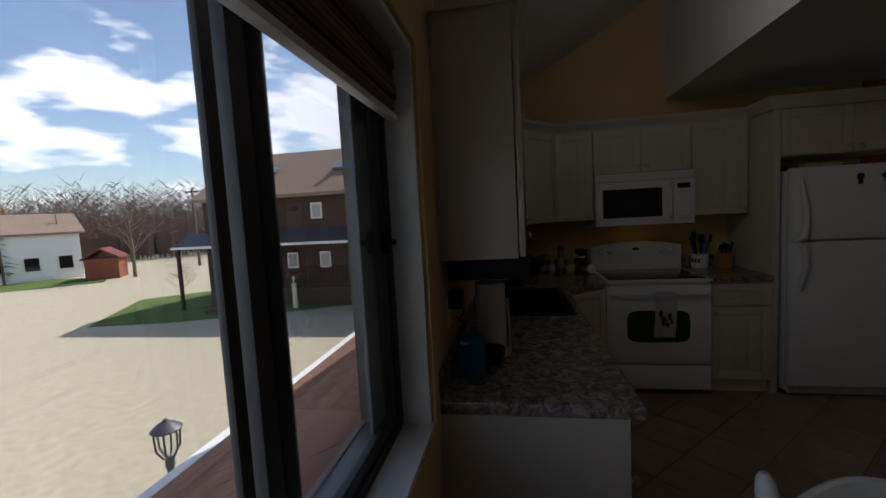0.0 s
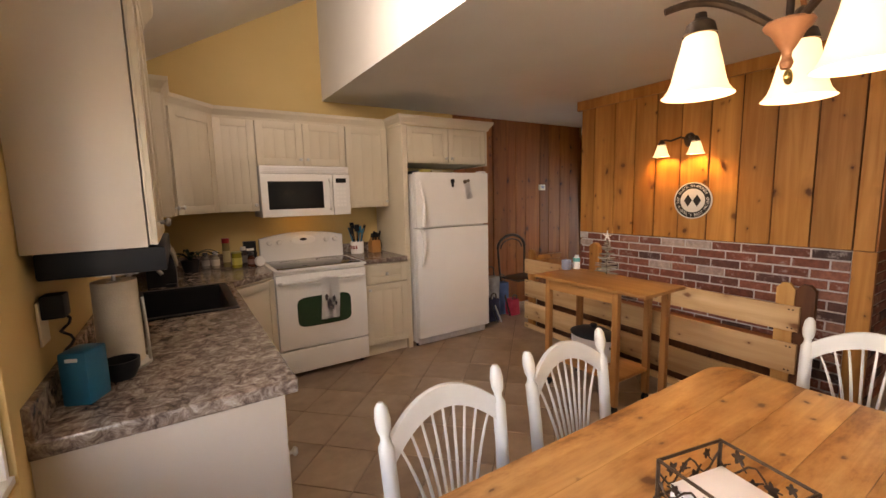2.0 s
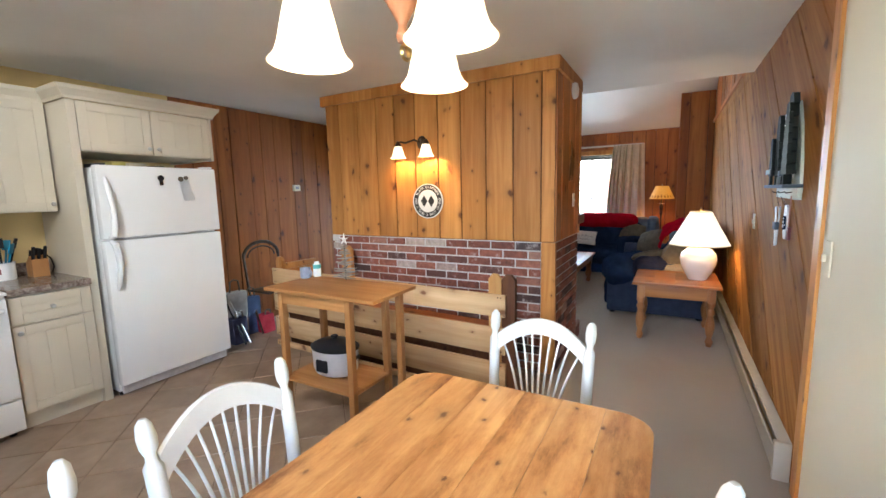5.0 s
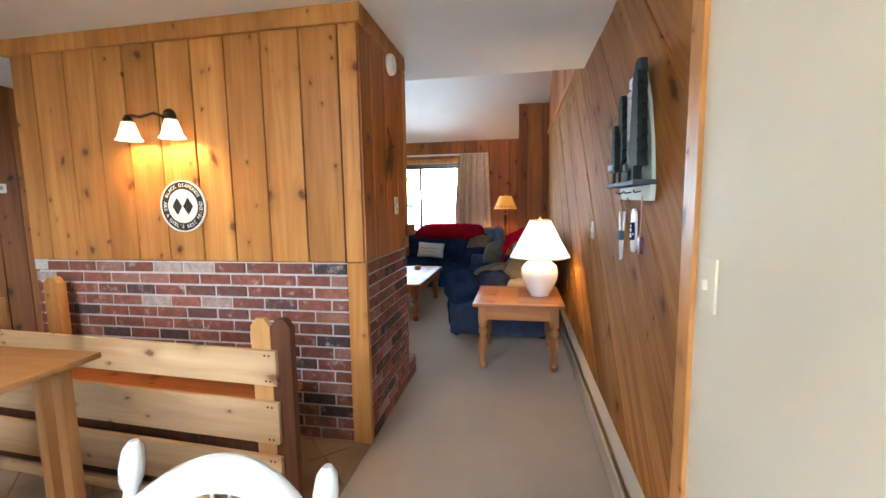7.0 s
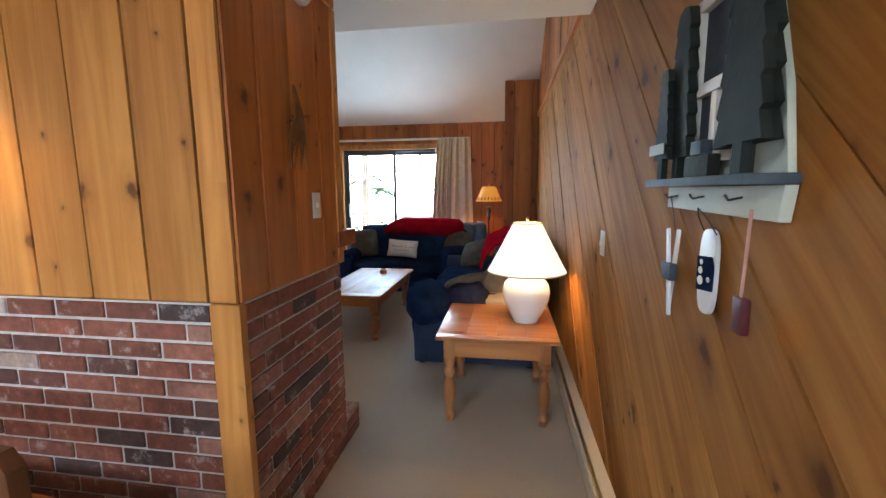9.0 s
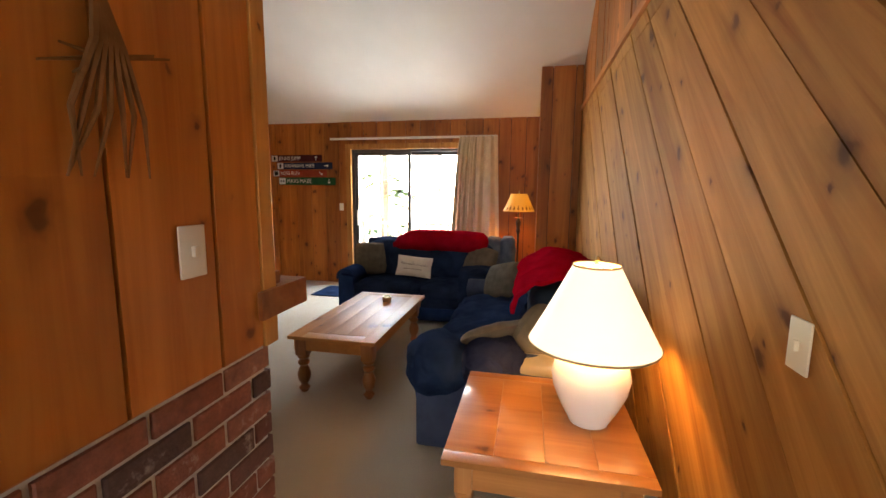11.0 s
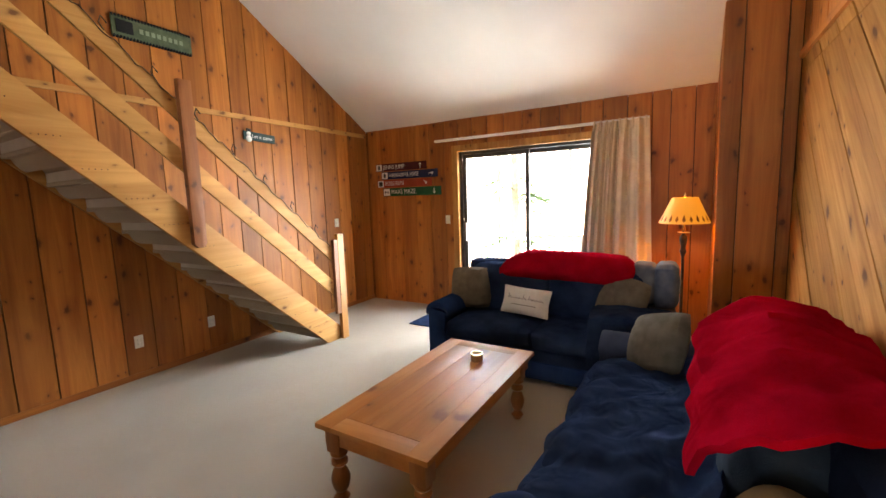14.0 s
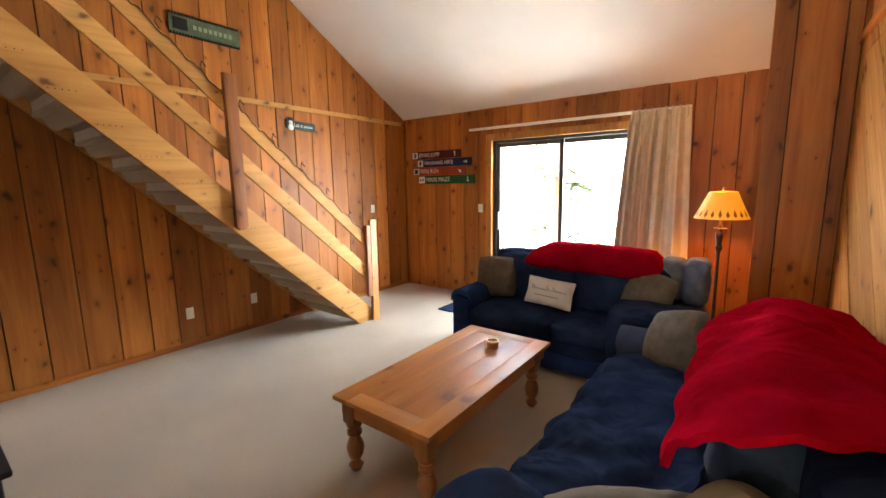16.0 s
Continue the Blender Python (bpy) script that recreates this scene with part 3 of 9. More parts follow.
# partition core
box_solid("wall_partition", (PX0 + 0.0065, PY0 + 0.0065, 0), (PX1 - 0.02, PY1 - 0.02, BZ), MORTAR, "plain core of the brick part of the partition", "wall")
box_solid("wall_partition_upper", (PX0 + 0.0065, PY0 + 0.0065, BZ), (PX1 - 0.02, PY1 - 0.02, CZ), BACKING, "plain core of the boarded part of the partition", "wall")

# ---- kitchen ----
def knob(parent, p, d):
    """A small round knob standing out along d."""
    bm = bmesh.new()
    q = Vector(d).to_track_quat('Z', 'Y').to_matrix().to_4x4()
    add_lathe(bm, [(0, 0), (0.006, 0), (0.006, 0.012), (0.014, 0.018), (0.015, 0.024), (0.010, 0.030), (0, 0.031)], 14, Matrix.Translation(p) @ q)
    return part("knob", bm, STEEL, parent, "brushed nickel knob", True)


def shaker_door(parent, w, h, m, mat=None, knob_at=None, name="door", beads=True):
    """A framed cabinet door with a recessed beaded panel, lying in its own xz plane and facing -y."""
    mat = mat or CABINET
    f, t = 0.058, 0.02

    def piece(title, lo, hi, r, under):
        bm = bmesh.new()
        add_box(bm, lo, hi, r)
        bmesh.ops.transform(bm, matrix=m, verts=bm.verts)
        return part(title, bm, mat, under, "", True)

    d = piece(name, (0.001, -0.006, 0.001), (w - 0.001, 0, h - 0.001), 0.0005, parent)
    for lo, hi in (((0, -t, 0), (f, -0.0062, h)), ((w - f, -t, 0), (w, -0.0062, h))):
        piece("stile", lo, hi, 0.003, d)
    for lo, hi in (((f + 0.0002, -t, 0), (w - f - 0.0002, -0.0062, f)), ((f + 0.0002, -t, h - f), (w - f - 0.0002, -0.0062, h))):
        piece("rail", lo, hi, 0.003, d)
    n = 3 if beads else 1
    pw = (w - 2 * f) / n
    for i in range(n):
        piece("panel", (f + i * pw + 0.0004, -0.013, f), (f + (i + 1) * pw - 0.0004, -0.0062, h - f), 0.0005, d)
    if knob_at:
        k = knob(d, m @ Vector((knob_at[0], -t, knob_at[1])), m.to_3x3() @ Vector((0, -1, 0)))
    return d


def turn(x, y, z, deg):
    return pose(x, y, z, 0, 0, deg)


UZ0, UZ1 = 1.37, 2.115
UF = 4.27


def wall_cabinet(x0, x1, z0, z1, doors, label, depth=None, front=UF):
    c = thing("wall_cabinet", (x0, BY, z0), label, "cabinet", "kitchen wall cabinets")
    c.matrix_world = pose(0, 0, 0)
    box_part("body", (x0 + 0.002, front, z0), (x1 - 0.002, BY - 0.002, z1), CABINET, c, 0.002)
    n = doors
    w = (x1 - x0) / n
    for i in range(n):
        right = (i == 0 and n == 2) or n == 1
        kx = w - 0.03 if (n == 1 or i == 0) else 0.03
        shaker_door(c, w - 0.005, z1 - z0 - 0.006, turn(x0 + i * w + 0.0025, front, z0 + 0.003, 0), knob_at=(kx, 0.05))
    return c


cab_label = "almond painted wall cabinet with a beaded shaker door"
wall_cabinet(2.15, 2.455, UZ0, UZ1, 1, cab_label)
wall_cabinet(2.46, 3.22, 1.75, UZ1, 2, "short almond wall cabinet with two doors above the microwave")
wall_cabinet(3.225, 3.64, UZ0, UZ1, 1, cab_label)
# corner cabinet with a slanting door
corner_cab = thing("corner_cabinet", (0, 0, 0), "almond corner wall cabinet with a slanting beaded door", "cabinet", "kitchen wall cabinets")
bm = bmesh.new()
add_prism(bm, [(WX + 0.002, 3.93), (1.86, 3.93), (2.146, UF), (2.146, BY - 0.002), (WX + 0.002, BY - 0.002)], UZ0, UZ1, 2)
part("body", bm, CABINET, corner_cab)
ca = math.degrees(math.atan2(UF - 3.93, 2.146 - 1.86))
cl = math.hypot(UF - 3.93, 2.146 - 1.86)
shaker_door(corner_cab, cl - 0.01, UZ1 - UZ0 - 0.006, turn(1.864, 3.933, UZ0 + 0.003, ca), knob_at=(0.03, 0.05))
# cabinet between the corner and the sink wall, seen edge-on
side_cab = thing("wall_cabinet", (0, 0, 0), "almond wall cabinet beside the sink with its door towards the room", "cabinet", "kitchen wall cabinets")
box_part("body", (WX + 0.002, 3.55, UZ0), (1.84, 3.925, UZ1), CABINET, side_cab, 0.002)
shaker_door(side_cab, 0.365, UZ1 - UZ0 - 0.006, turn(1.84, 3.555, UZ0 + 0.003, 90), knob_at=(0.03, 0.05))
# tall-looking cabinet near the window
near_cab = thing("wall_cabinet", (0, 0, 0), "almond wall cabinet with a plain laminate end beside the window", "cabinet", "kitchen wall cabinets")
box_part("body", (WX + 0.002, 1.92, 1.335), (1.796, 2.62, UZ1 + 0.04), CAB_SIDE, near_cab, 0.002)
shaker_door(near_cab, 0.345, UZ1 + 0.02 - 1.335, turn(1.80, 1.925, 1.34, 90), knob_at=(0.31, 0.05))
shaker_door(near_cab, 0.345, UZ1 + 0.02 - 1.335, turn(1.80, 2.273, 1.34, 90), knob_at=(0.03, 0.05))


def crown(name, pts, z, label):
    """Cove moulding along a run of points, with the cabinets on its left side."""
    bm = bmesh.new()
    prof = [(0.0, 0.0), (0.012, 0.0), (0.016, 0.02), (0.034, 0.045), (0.046, 0.06), (0.052, 0.085), (0.0, 0.085)]
    rows = []
    for i, p in enumerate(pts):
        p = Vector((*p, 0))
        a = Vector((*pts[max(i - 1, 0)], 0))
        b = Vector((*pts[min(i + 1, len(pts) - 1)], 0))
        d1 = (p - a).normalized() if i else (b - p).normalized()
        d2 = (b - p).normalized() if i < len(pts) - 1 else d1
        n1, n2 = Vector((d1.y, -d1.x, 0)), Vector((d2.y, -d2.x, 0))
        n = (n1 + n2).normalized()
        k = 1 / max(0.3, n.dot(n1))
        rows.append([bm.verts.new(p + n * (o * k) + Vector((0, 0, z + h))) for o, h in prof])
    for r, s in zip(rows, rows[1:]):
        for k in range(len(prof)):
            j = (k + 1) % len(prof)
            bm.faces.new((r[k], r[j], s[j], s[k]))
    bm.faces.new(rows[0])
    bm.faces.new(rows[-1][::-1])
    return solid(name, bm, CABINET, label, "moulding", "structure")


crown("trim_crown", [(1.60, 3.553), (1.84, 3.553), (1.842, 3.93), (2.15, UF - 0.004), (3.648, UF - 0.004), (3.648, 3.945), (4.64, 3.945), (4.64, 4.5)], UZ1 - 0.002, "almond crown moulding along the tops of the wall cabinets")
crown("trim_crown_near", [(1.56, 1.918), (1.81, 1.918), (1.81, 2.62)], UZ1 + 0.03, "almond crown moulding on the cabinet beside the window")

# fridge enclosure
enc = thing("fridge_cabinet", (0, 0, 0), "almond fridge surround with a two-door cabinet above", "cabinet", "kitchen wall cabinets")
box_part("side_panel", (3.652, 3.95, 0.0), (3.70, BY - 0.002, UZ1), CABINET, enc, 0.002)
box_part("side_panel", (4.615, 3.95, 1.76), (4.638, BY - 0.002, UZ1), CABINET, enc, 0.002)
box_part("body", (3.702, 3.972, 1.775), (4.613, BY - 0.002, UZ1), CABINET, enc, 0.002)
for i in range(2):
    shaker_door(enc, 0.45, UZ1 - 1.79, turn(3.705 + i * 0.455, 3.97, 1.782, 0), knob_at=(0.42 if i == 0 else 0.03, 0.04))

# base cabinets
base_a = thing("base_cabinet", (0, 0, 0), "long almond base cabinet run under the sink counter", "cabinet", "kitchen base cabinets")
box_part("end_panel", (WX + 0.002, 1.775, 0.0), (2.10, 1.795, 0.868), CAB_SIDE, base_a, 0.002, "plain almond laminate end panel")
box_part("body", (WX + 0.002, 1.797, 0.10), (2.085, 3.58, 0.722), CABINET, base_a)
box_part("drawer_case", (WX + 0.002, 1.797, 0.7225), (2.085, 2.80, 0.868), CABINET, base_a)
box_part("apron", (2.072, 2.8005, 0.7225), (2.085, 3.58, 0.868), CABINET, base_a)
box_part("toe_kick", (WX + 0.002, 1.80, 0.0), (2.03, 3.58, 0.098), CABINET, base_a)
for i in range(4):
    y = 1.80 + i * 0.445
    shaker_door(base_a, 0.438, 0.57, turn(2.087, y, 0.11, 90), knob_at=(0.03, 0.53))
    shaker_door(base_a, 0.438, 0.165, turn(2.087, y, 0.695, 90), knob_at=(0.22, 0.08), name="drawer", beads=False)
base_c = thing("base_cabinet", (0, 0, 0), "almond corner base cabinet with a slanting front beside the range", "cabinet", "kitchen base cabinets")
bm = bmesh.new()
add_prism(bm, [(WX + 0.002, 3.585), (2.085, 3.585), (2.45, 3.90), (2.45, BY - 0.002), (WX + 0.002, BY - 0.002)], 0.10, 0.868, 2)
part("body", bm, CABINET, base_c)
bm = bmesh.new()
add_prism(bm, [(WX + 0.002, 3.585), (2.04, 3.585), (2.44, 3.95), (2.44, BY - 0.002), (WX + 0.002, BY - 0.002)], 0.0, 0.098, 2)
part("toe_kick", bm, CABINET, base_c)
ba = math.degrees(math.atan2(3.90 - 3.585, 2.45 - 2.085))
bl_ = math.hypot(3.90 - 3.585, 2.45 - 2.085)
shaker_door(base_c, bl_ - 0.02, 0.73, turn(2.094, 3.588, 0.115, ba), beads=False)
base_b = thing("base_cabinet", (0, 0, 0), "narrow almond base cabinet with one drawer beside the fridge", "cabinet", "kitchen base cabinets")
box_part("body", (3.226, 3.95, 0.10), (3.648, BY - 0.002, 0.868), CABINET, base_b)
box_part("toe_kick", (3.226, 3.985, 0.0), (3.648, BY - 0.002, 0.098), CABINET, base_b)
shaker_door(base_b, 0.412, 0.56, turn(3.231, 3.948, 0.115, 0), knob_at=(0.03, 0.52))
shaker_door(base_b, 0.412, 0.165, turn(3.231, 3.948, 0.69, 0), knob_at=(0.2, 0.08), name="drawer", beads=False)

# worktops with the sink cut-out
SKX0, SKX1, SKY0, SKY1 = 1.64, 2.07, 2.84, 3.56
bm = bmesh.new()
add_box(bm, (WX + 0.002, 1.76, 0.87), (2.14, SKY0, 0.912), 0.006)
add_box(bm, (WX + 0.002, SKY0, 0.87), (SKX0, SKY1, 0.912))
add_box(bm, (SKX1, SKY0, 0.87), (2.14, SKY1, 0.912))
add_prism(bm, [(WX + 0.002, SKY1), (2.14, SKY1), (2.14, 3.60), (2.452, 3.86), (2.452, BY - 0.002), (WX + 0.002, BY - 0.002)], 0.87, 0.912, 2)
top_a = solid("worktop", bm, COUNTER, "brown granite-look laminate worktop round the sink", "worktop", "", "kitchen worktops")
bm = bmesh.new()
add_box(bm, (3.226, 3.915, 0.87), (3.65, BY - 0.002, 0.912), 0.006)
solid("worktop", bm, COUNTER, "short brown granite-look laminate worktop beside the fridge", "worktop", "", "kitchen worktops")
bm = bmesh.new()
add_box(bm, (WX + 0.002, 1.76, 0.912), (WX + 0.020, BY - 0.002, 1.0), 0.003)
add_box(bm, (WX + 0.020, BY - 0.02, 0.912), (2.452, BY - 0.002, 1.0), 0.003)
add_box(bm, (3.226, BY - 0.02, 0.912), (3.65, BY - 0.002, 1.0), 0.003)
solid("trim_backsplash", bm, COUNTER, "low laminate upstand behind the worktops", "backsplash", "structure")

sink = thing("sink", (0, 0, 0), "black composite drop-in kitchen sink with a rim", "sink")
bm = bmesh.new()
e = 0.03
for lo, hi in (((SKX0 - e, SKY0 - e, 0.912), (SKX1 + e, SKY0 + 0.012, 0.920)), ((SKX0 - e, SKY1 - 0.012, 0.912), (SKX1 + e, SKY1 + e, 0.920)),
               ((SKX0 - e, SKY0 + 0.012, 0.912), (SKX0 + 0.012, SKY1 - 0.012, 0.920)), ((SKX1 - 0.012, SKY0 + 0.012, 0.912), (SKX1 + e, SKY1 - 0.012, 0.920))):
    add_box(bm, lo, hi, 0.003)
part("rim", bm, BLACK, sink, "", True)
bm = bmesh.new()
for lo, hi in (((SKX0 + 0.004, SKY0 + 0.004, 0.73), (SKX1 - 0.004, SKY1 - 0.004, 0.74)), ((SKX0 + 0.004, SKY0 + 0.004, 0.74), (SKX0 + 0.012, SKY1 - 0.004, 0.912)),
               ((SKX1 - 0.012, SKY0 + 0.004, 0.74), (SKX1 - 0.004, SKY1 - 0.004, 0.912)), ((SKX0 + 0.012, SKY0 + 0.004, 0.74), (SKX1 - 0.012, SKY0 + 0.012, 0.912)),
               ((SKX0 + 0.012, SKY1 - 0.012, 0.74), (SKX1 - 0.012, SKY1 - 0.004, 0.912))):
    add_box(bm, lo, hi)
part("bowl", bm, BLACK, sink)
faucet = thing("faucet", (1.60, 3.2, 0.92), "steel kitchen faucet with a low spout beside the sink", "faucet")
bm = bmesh.new()
add_lathe(bm, [(0, 0), (0.026, 0), (0.022, 0.03), (0.016, 0.05), (0.015, 0.12), (0, 0.125)], 16)
part("base", bm, STEEL, faucet, "", True)
bm = bmesh.new()
add_path(bm, [(0, 0, 0.1), (0.03, 0, 0.17), (0.09, 0, 0.20), (0.15, 0, 0.185), (0.17, 0, 0.15)], 0.011, 10)
part("spout", bm, STEEL, faucet, "", True)

# range
stove = thing("electric_range", (2.46, 3.88, 0), "white free-standing electric range with a black ceramic hob", "range")
W, DEP = 0.76, 0.66
box_part("body", (0.002, 0.03, 0.03), (W - 0.002, DEP, 0.895), APPL, stove, 0.004)
for fx in (0.05, W - 0.05):
    for fy in (0.08, DEP - 0.06):
        bm = bmesh.new()
        add_tube(bm, (fx, fy, 0), (fx, fy, 0.032), 0.018)
        part("foot", bm, BLACK, stove)
box_part("drawer", (0.006, 0.0, 0.045), (W - 0.006, 0.03, 0.235), APPL, stove, 0.006)
oven = box_part("oven_door", (0.006, -0.005, 0.25), (W - 0.006, 0.03, 0.865), APPL, stove, 0.008)
bm = bmesh.new()
oc = []
for k in range(32):
    a = 2 * math.pi * k / 32
    cx, cz = math.copysign(abs(math.cos(a)) ** 0.35, math.cos(a)), math.copysign(abs(math.sin(a)) ** 0.35, math.sin(a))
    oc.append((0.38 + 0.225 * cx, 0.545 + 0.125 * cz))
add_prism(bm, oc, -0.009, -0.004, 1)
part("oven_window", bm, GREENGLASS, oven, "dark green tinted oven window", True)
bm = bmesh.new()
add_path(bm, [(0.03, -0.004, 0.80), (0.05, -0.042, 0.805), (0.12, -0.05, 0.808), (0.38, -0.054, 0.81), (0.64, -0.05, 0.808), (0.71, -0.042, 0.805), (0.73, -0.004, 0.80)], 0.014, 10)
part("handle", bm, APPL, oven, "", True)
bm = bmesh.new()
add_box(bm, (0.0, -0.012, 0.888), (W, DEP, 0.908), 0.006)
hob = part("hob_frame", bm, APPL, stove, "", True)
box_part("hob_glass", (0.03, 0.02, 0.9085), (W - 0.03, DEP - 0.12, 0.913), BLACKGLASS, hob, 0.002, "black ceramic hob glass")
GREYRING = material("hob_ring_print", (0.09, 0.09, 0.095), 0.2)
for bx, by, br in ((0.21, 0.15, 0.105), (0.55, 0.15, 0.08), (0.21, 0.41, 0.08), (0.55, 0.41, 0.105)):
    bm = bmesh.new()
    add_lathe(bm, [(br - 0.004, 0.9133), (br, 0.9136), (br + 0.004, 0.9133)], 40, Matrix.Translation((bx, by, 0)))
    part("ring", bm, GREYRING, hob, "", True)
bm = bmesh.new()
prof = [(0.0, 0.905), (0.0, 1.115)] + [(W / 2 + (i - 6) * W / 12, 1.115 + 0.045 * (1 - ((i - 6) / 6) ** 2)) for i in range(1, 12)] + [(W, 1.115), (W, 0.905)]
add_prism(bm, prof, DEP - 0.075, DEP - 0.01, 1, 0.006)
back = part("control_panel", bm, APPL, stove, "white backguard with knobs", True)
for kx in (0.08, 0.165, W - 0.165, W - 0.08):
    bm = bmesh.new()
    add_lathe(bm, [(0, 0), (0.024, 0), (0.022, 0.012), (0.017, 0.026), (0, 0.028)], 18, pose(kx, DEP - 0.076, 1.075, 90))
    part("knob", bm, APPL, back, "", True)
bm = bmesh.new()
add_lathe(bm, [(0, 0), (0.115, 0), (0.11, 0.006), (0, 0.009)], 32, pose(W / 2, DEP - 0.0765, 1.085, 90) @ Matrix.Diagonal((1, 0.36, 1, 1)))
bezel = part("display_bezel", bm, WHITE, back, "", True)
bm = bmesh.new()
add_lathe(bm, [(0, 0), (0.032, 0), (0.03, 0.003), (0, 0.004)], 24, pose(W / 2, DEP - 0.0855, 1.09, 90) @ Matrix.Diagonal((1, 0.4, 1, 1)))
part("display", bm, BLACKGLASS, bezel, "", True)

# tea towel over the oven handle
towel = thing("tea_towel", (2.46 + 0.335, 3.88, 0), "white tea towel with dark printed figures hanging from the oven handle", "towel")
TOWEL = mottled("white_cotton", (0.72, 0.70, 0.68), (0.78, 0.76, 0.74), 12.0, 0.9, 300, 0.4)
bm = bmesh.new()
rows = []
for i in range(15):
    z = 0.828 - i * 0.025
    row = []
    for k in range(9):
        u = k / 8
        row.append(bm.verts.new((u * 0.15 + 0.006 * math.sin(i * 0.3), -0.076 - 0.005 * math.sin(u * 9) * (i / 14) + 0.012 * (i / 14), z)))
    rows.append(row)
over = [bm.verts.new((k / 8 * 0.15, -0.054, 0.834)) for k in range(9)]
behind = [bm.verts.new((k / 8 * 0.15, -0.032, 0.80)) for k in range(9)]
rows = [behind, over] + rows
for r, s in zip(rows, rows[1:]):
    for k in range(8):
        bm.faces.new((r[k], r[k + 1], s[k + 1], s[k]))
bmesh.ops.solidify(bm, geom=bm.faces[:], thickness=0.003)
tw = part("cloth", bm, TOWEL, towel, "", True)
PRINT = material("dark_print", (0.05, 0.045, 0.05), 0.9)
bm = bmesh.new()
for px, pz, s in ((0.06, 0.62, 0.05), (0.10, 0.65, 0.035), (0.04, 0.67, 0.035), (0.085, 0.585, 0.03), (0.115, 0.61, 0.025)):
    add_prism(bm, [(px - s * 0.25, pz - s), (px + s * 0.25, pz - s * 0.9), (px + s * 0.45, pz), (px + s * 0.1, pz + s * 0.6), (px - s * 0.35, pz + s * 0.2)], -0.0845, -0.0795, 1)
part("print", bm, PRINT, tw, "dark printed figures")

# microwave over the range
mw = thing("microwave", (2.46, 4.19, 1.315), "white over-the-range microwave with a dark glass door", "microwave")
box_part("body", (0.002, 0.02, 0.0), (0.758, BY - 4.192, 0.43), APPL, mw, 0.004)
box_part("vent_strip", (0.0, 0.0, 0.365), (0.76, 0.02, 0.43), APPL, mw, 0.008)
bm = bmesh.new()
for i in range(3):
    add_box(bm, (0.03, -0.002, 0.378 + i * 0.014), (0.73, 0.002, 0.382 + i * 0.014))
part("vent_slot", bm, MORTAR, mw)
d = box_part("door", (0.0, -0.012, 0.0), (0.60, 0.02, 0.36), APPL, mw, 0.008)
box_part("window", (0.055, -0.0145, 0.065), (0.515, -0.010, 0.30), BLACKGLASS, d, 0.003, "dark glass window")
bm = bmesh.new()
add_path(bm, [(0.575, -0.012, 0.05), (0.572, -0.045, 0.07), (0.57, -0.05, 0.18), (0.572, -0.045, 0.29), (0.575, -0.012, 0.315)], 0.013, 10)
part("handle", bm, APPL, d, "", True)
cp = box_part("control_panel", (0.605, -0.010, 0.0), (0.76, 0.02, 0.36), APPL, mw, 0.006)
box_part("display", (0.63, -0.0125, 0.285), (0.725, -0.009, 0.325), BLACKGLASS, cp, 0.0)
bm = bmesh.new()
for r in range(5):
    for c in range(3):
        add_box(bm, (0.634 + c * 0.031, -0.0118, 0.075 + r * 0.036), (0.658 + c * 0.031, -0.0095, 0.098 + r * 0.036), 0.001)
part("keypad", bm, WHITE, cp)
bulb("cooktop_lamp", (2.84, 4.40, 1.305), 1.2, (1.0, 0.62, 0.22), 0.05)

# fridge
fr = thing("fridge", (3.735, 3.87, 0), "white top-freezer fridge with two curved handles", "fridge")
FW = 0.85
box_part("body", (0.004, 0.075, 0.03), (FW - 0.004, 0.72, 1.67), APPL, fr, 0.006)
box_part("kick_grille", (0.02, 0.05, 0.015), (FW - 0.02, 0.075, 0.075), MORTAR, fr, 0.002, "grey kick grille")
lower = box_part("fridge_door", (0.0, 0.0, 0.09), (FW, 0.07, 1.155), APPL, fr, 0.014)
upper = box_part("freezer_door", (0.0, 0.0, 1.168), (FW, 0.07, 1.685), APPL, fr, 0.014)
bm = bmesh.new()
add_path(bm, [(0.05, 0.0, 0.80), (0.045, -0.02, 0.83), (0.055, -0.052, 0.96), (0.05, -0.06, 1.06), (0.045, -0.045, 1.13), (0.045, 0.0, 1.15)], [0.008, 0.014, 0.018, 0.02, 0.02, 0.016], 10)
part("handle", bm, APPL, lower, "", True)
bm = bmesh.new()
add_path(bm, [(0.045, 0.0, 1.175), (0.045, -0.045, 1.195), (0.05, -0.06, 1.27), (0.055, -0.052, 1.40), (0.045, -0.02, 1.56), (0.05, 0.0, 1.60)], [0.016, 0.02, 0.02, 0.018, 0.014, 0.008], 10)
part("handle", bm, APPL, upper, "", True)
for hx in (0.03, FW - 0.03):
    bm = bmesh.new()
    add_tube(bm, (hx, 0.1, 0), (hx, 0.1, 0.03), 0.02)
    part("foot", bm, BLACK, fr)
    bm = bmesh.new()
    add_tube(bm, (hx, 0.65, 0), (hx, 0.65, 0.03), 0.02)
    part("foot", bm, BLACK, fr)
box_part("hinge_cap", (FW - 0.09, 0.01, 1.686), (FW - 0.02, 0.09, 1.70), APPL, fr, 0.004)
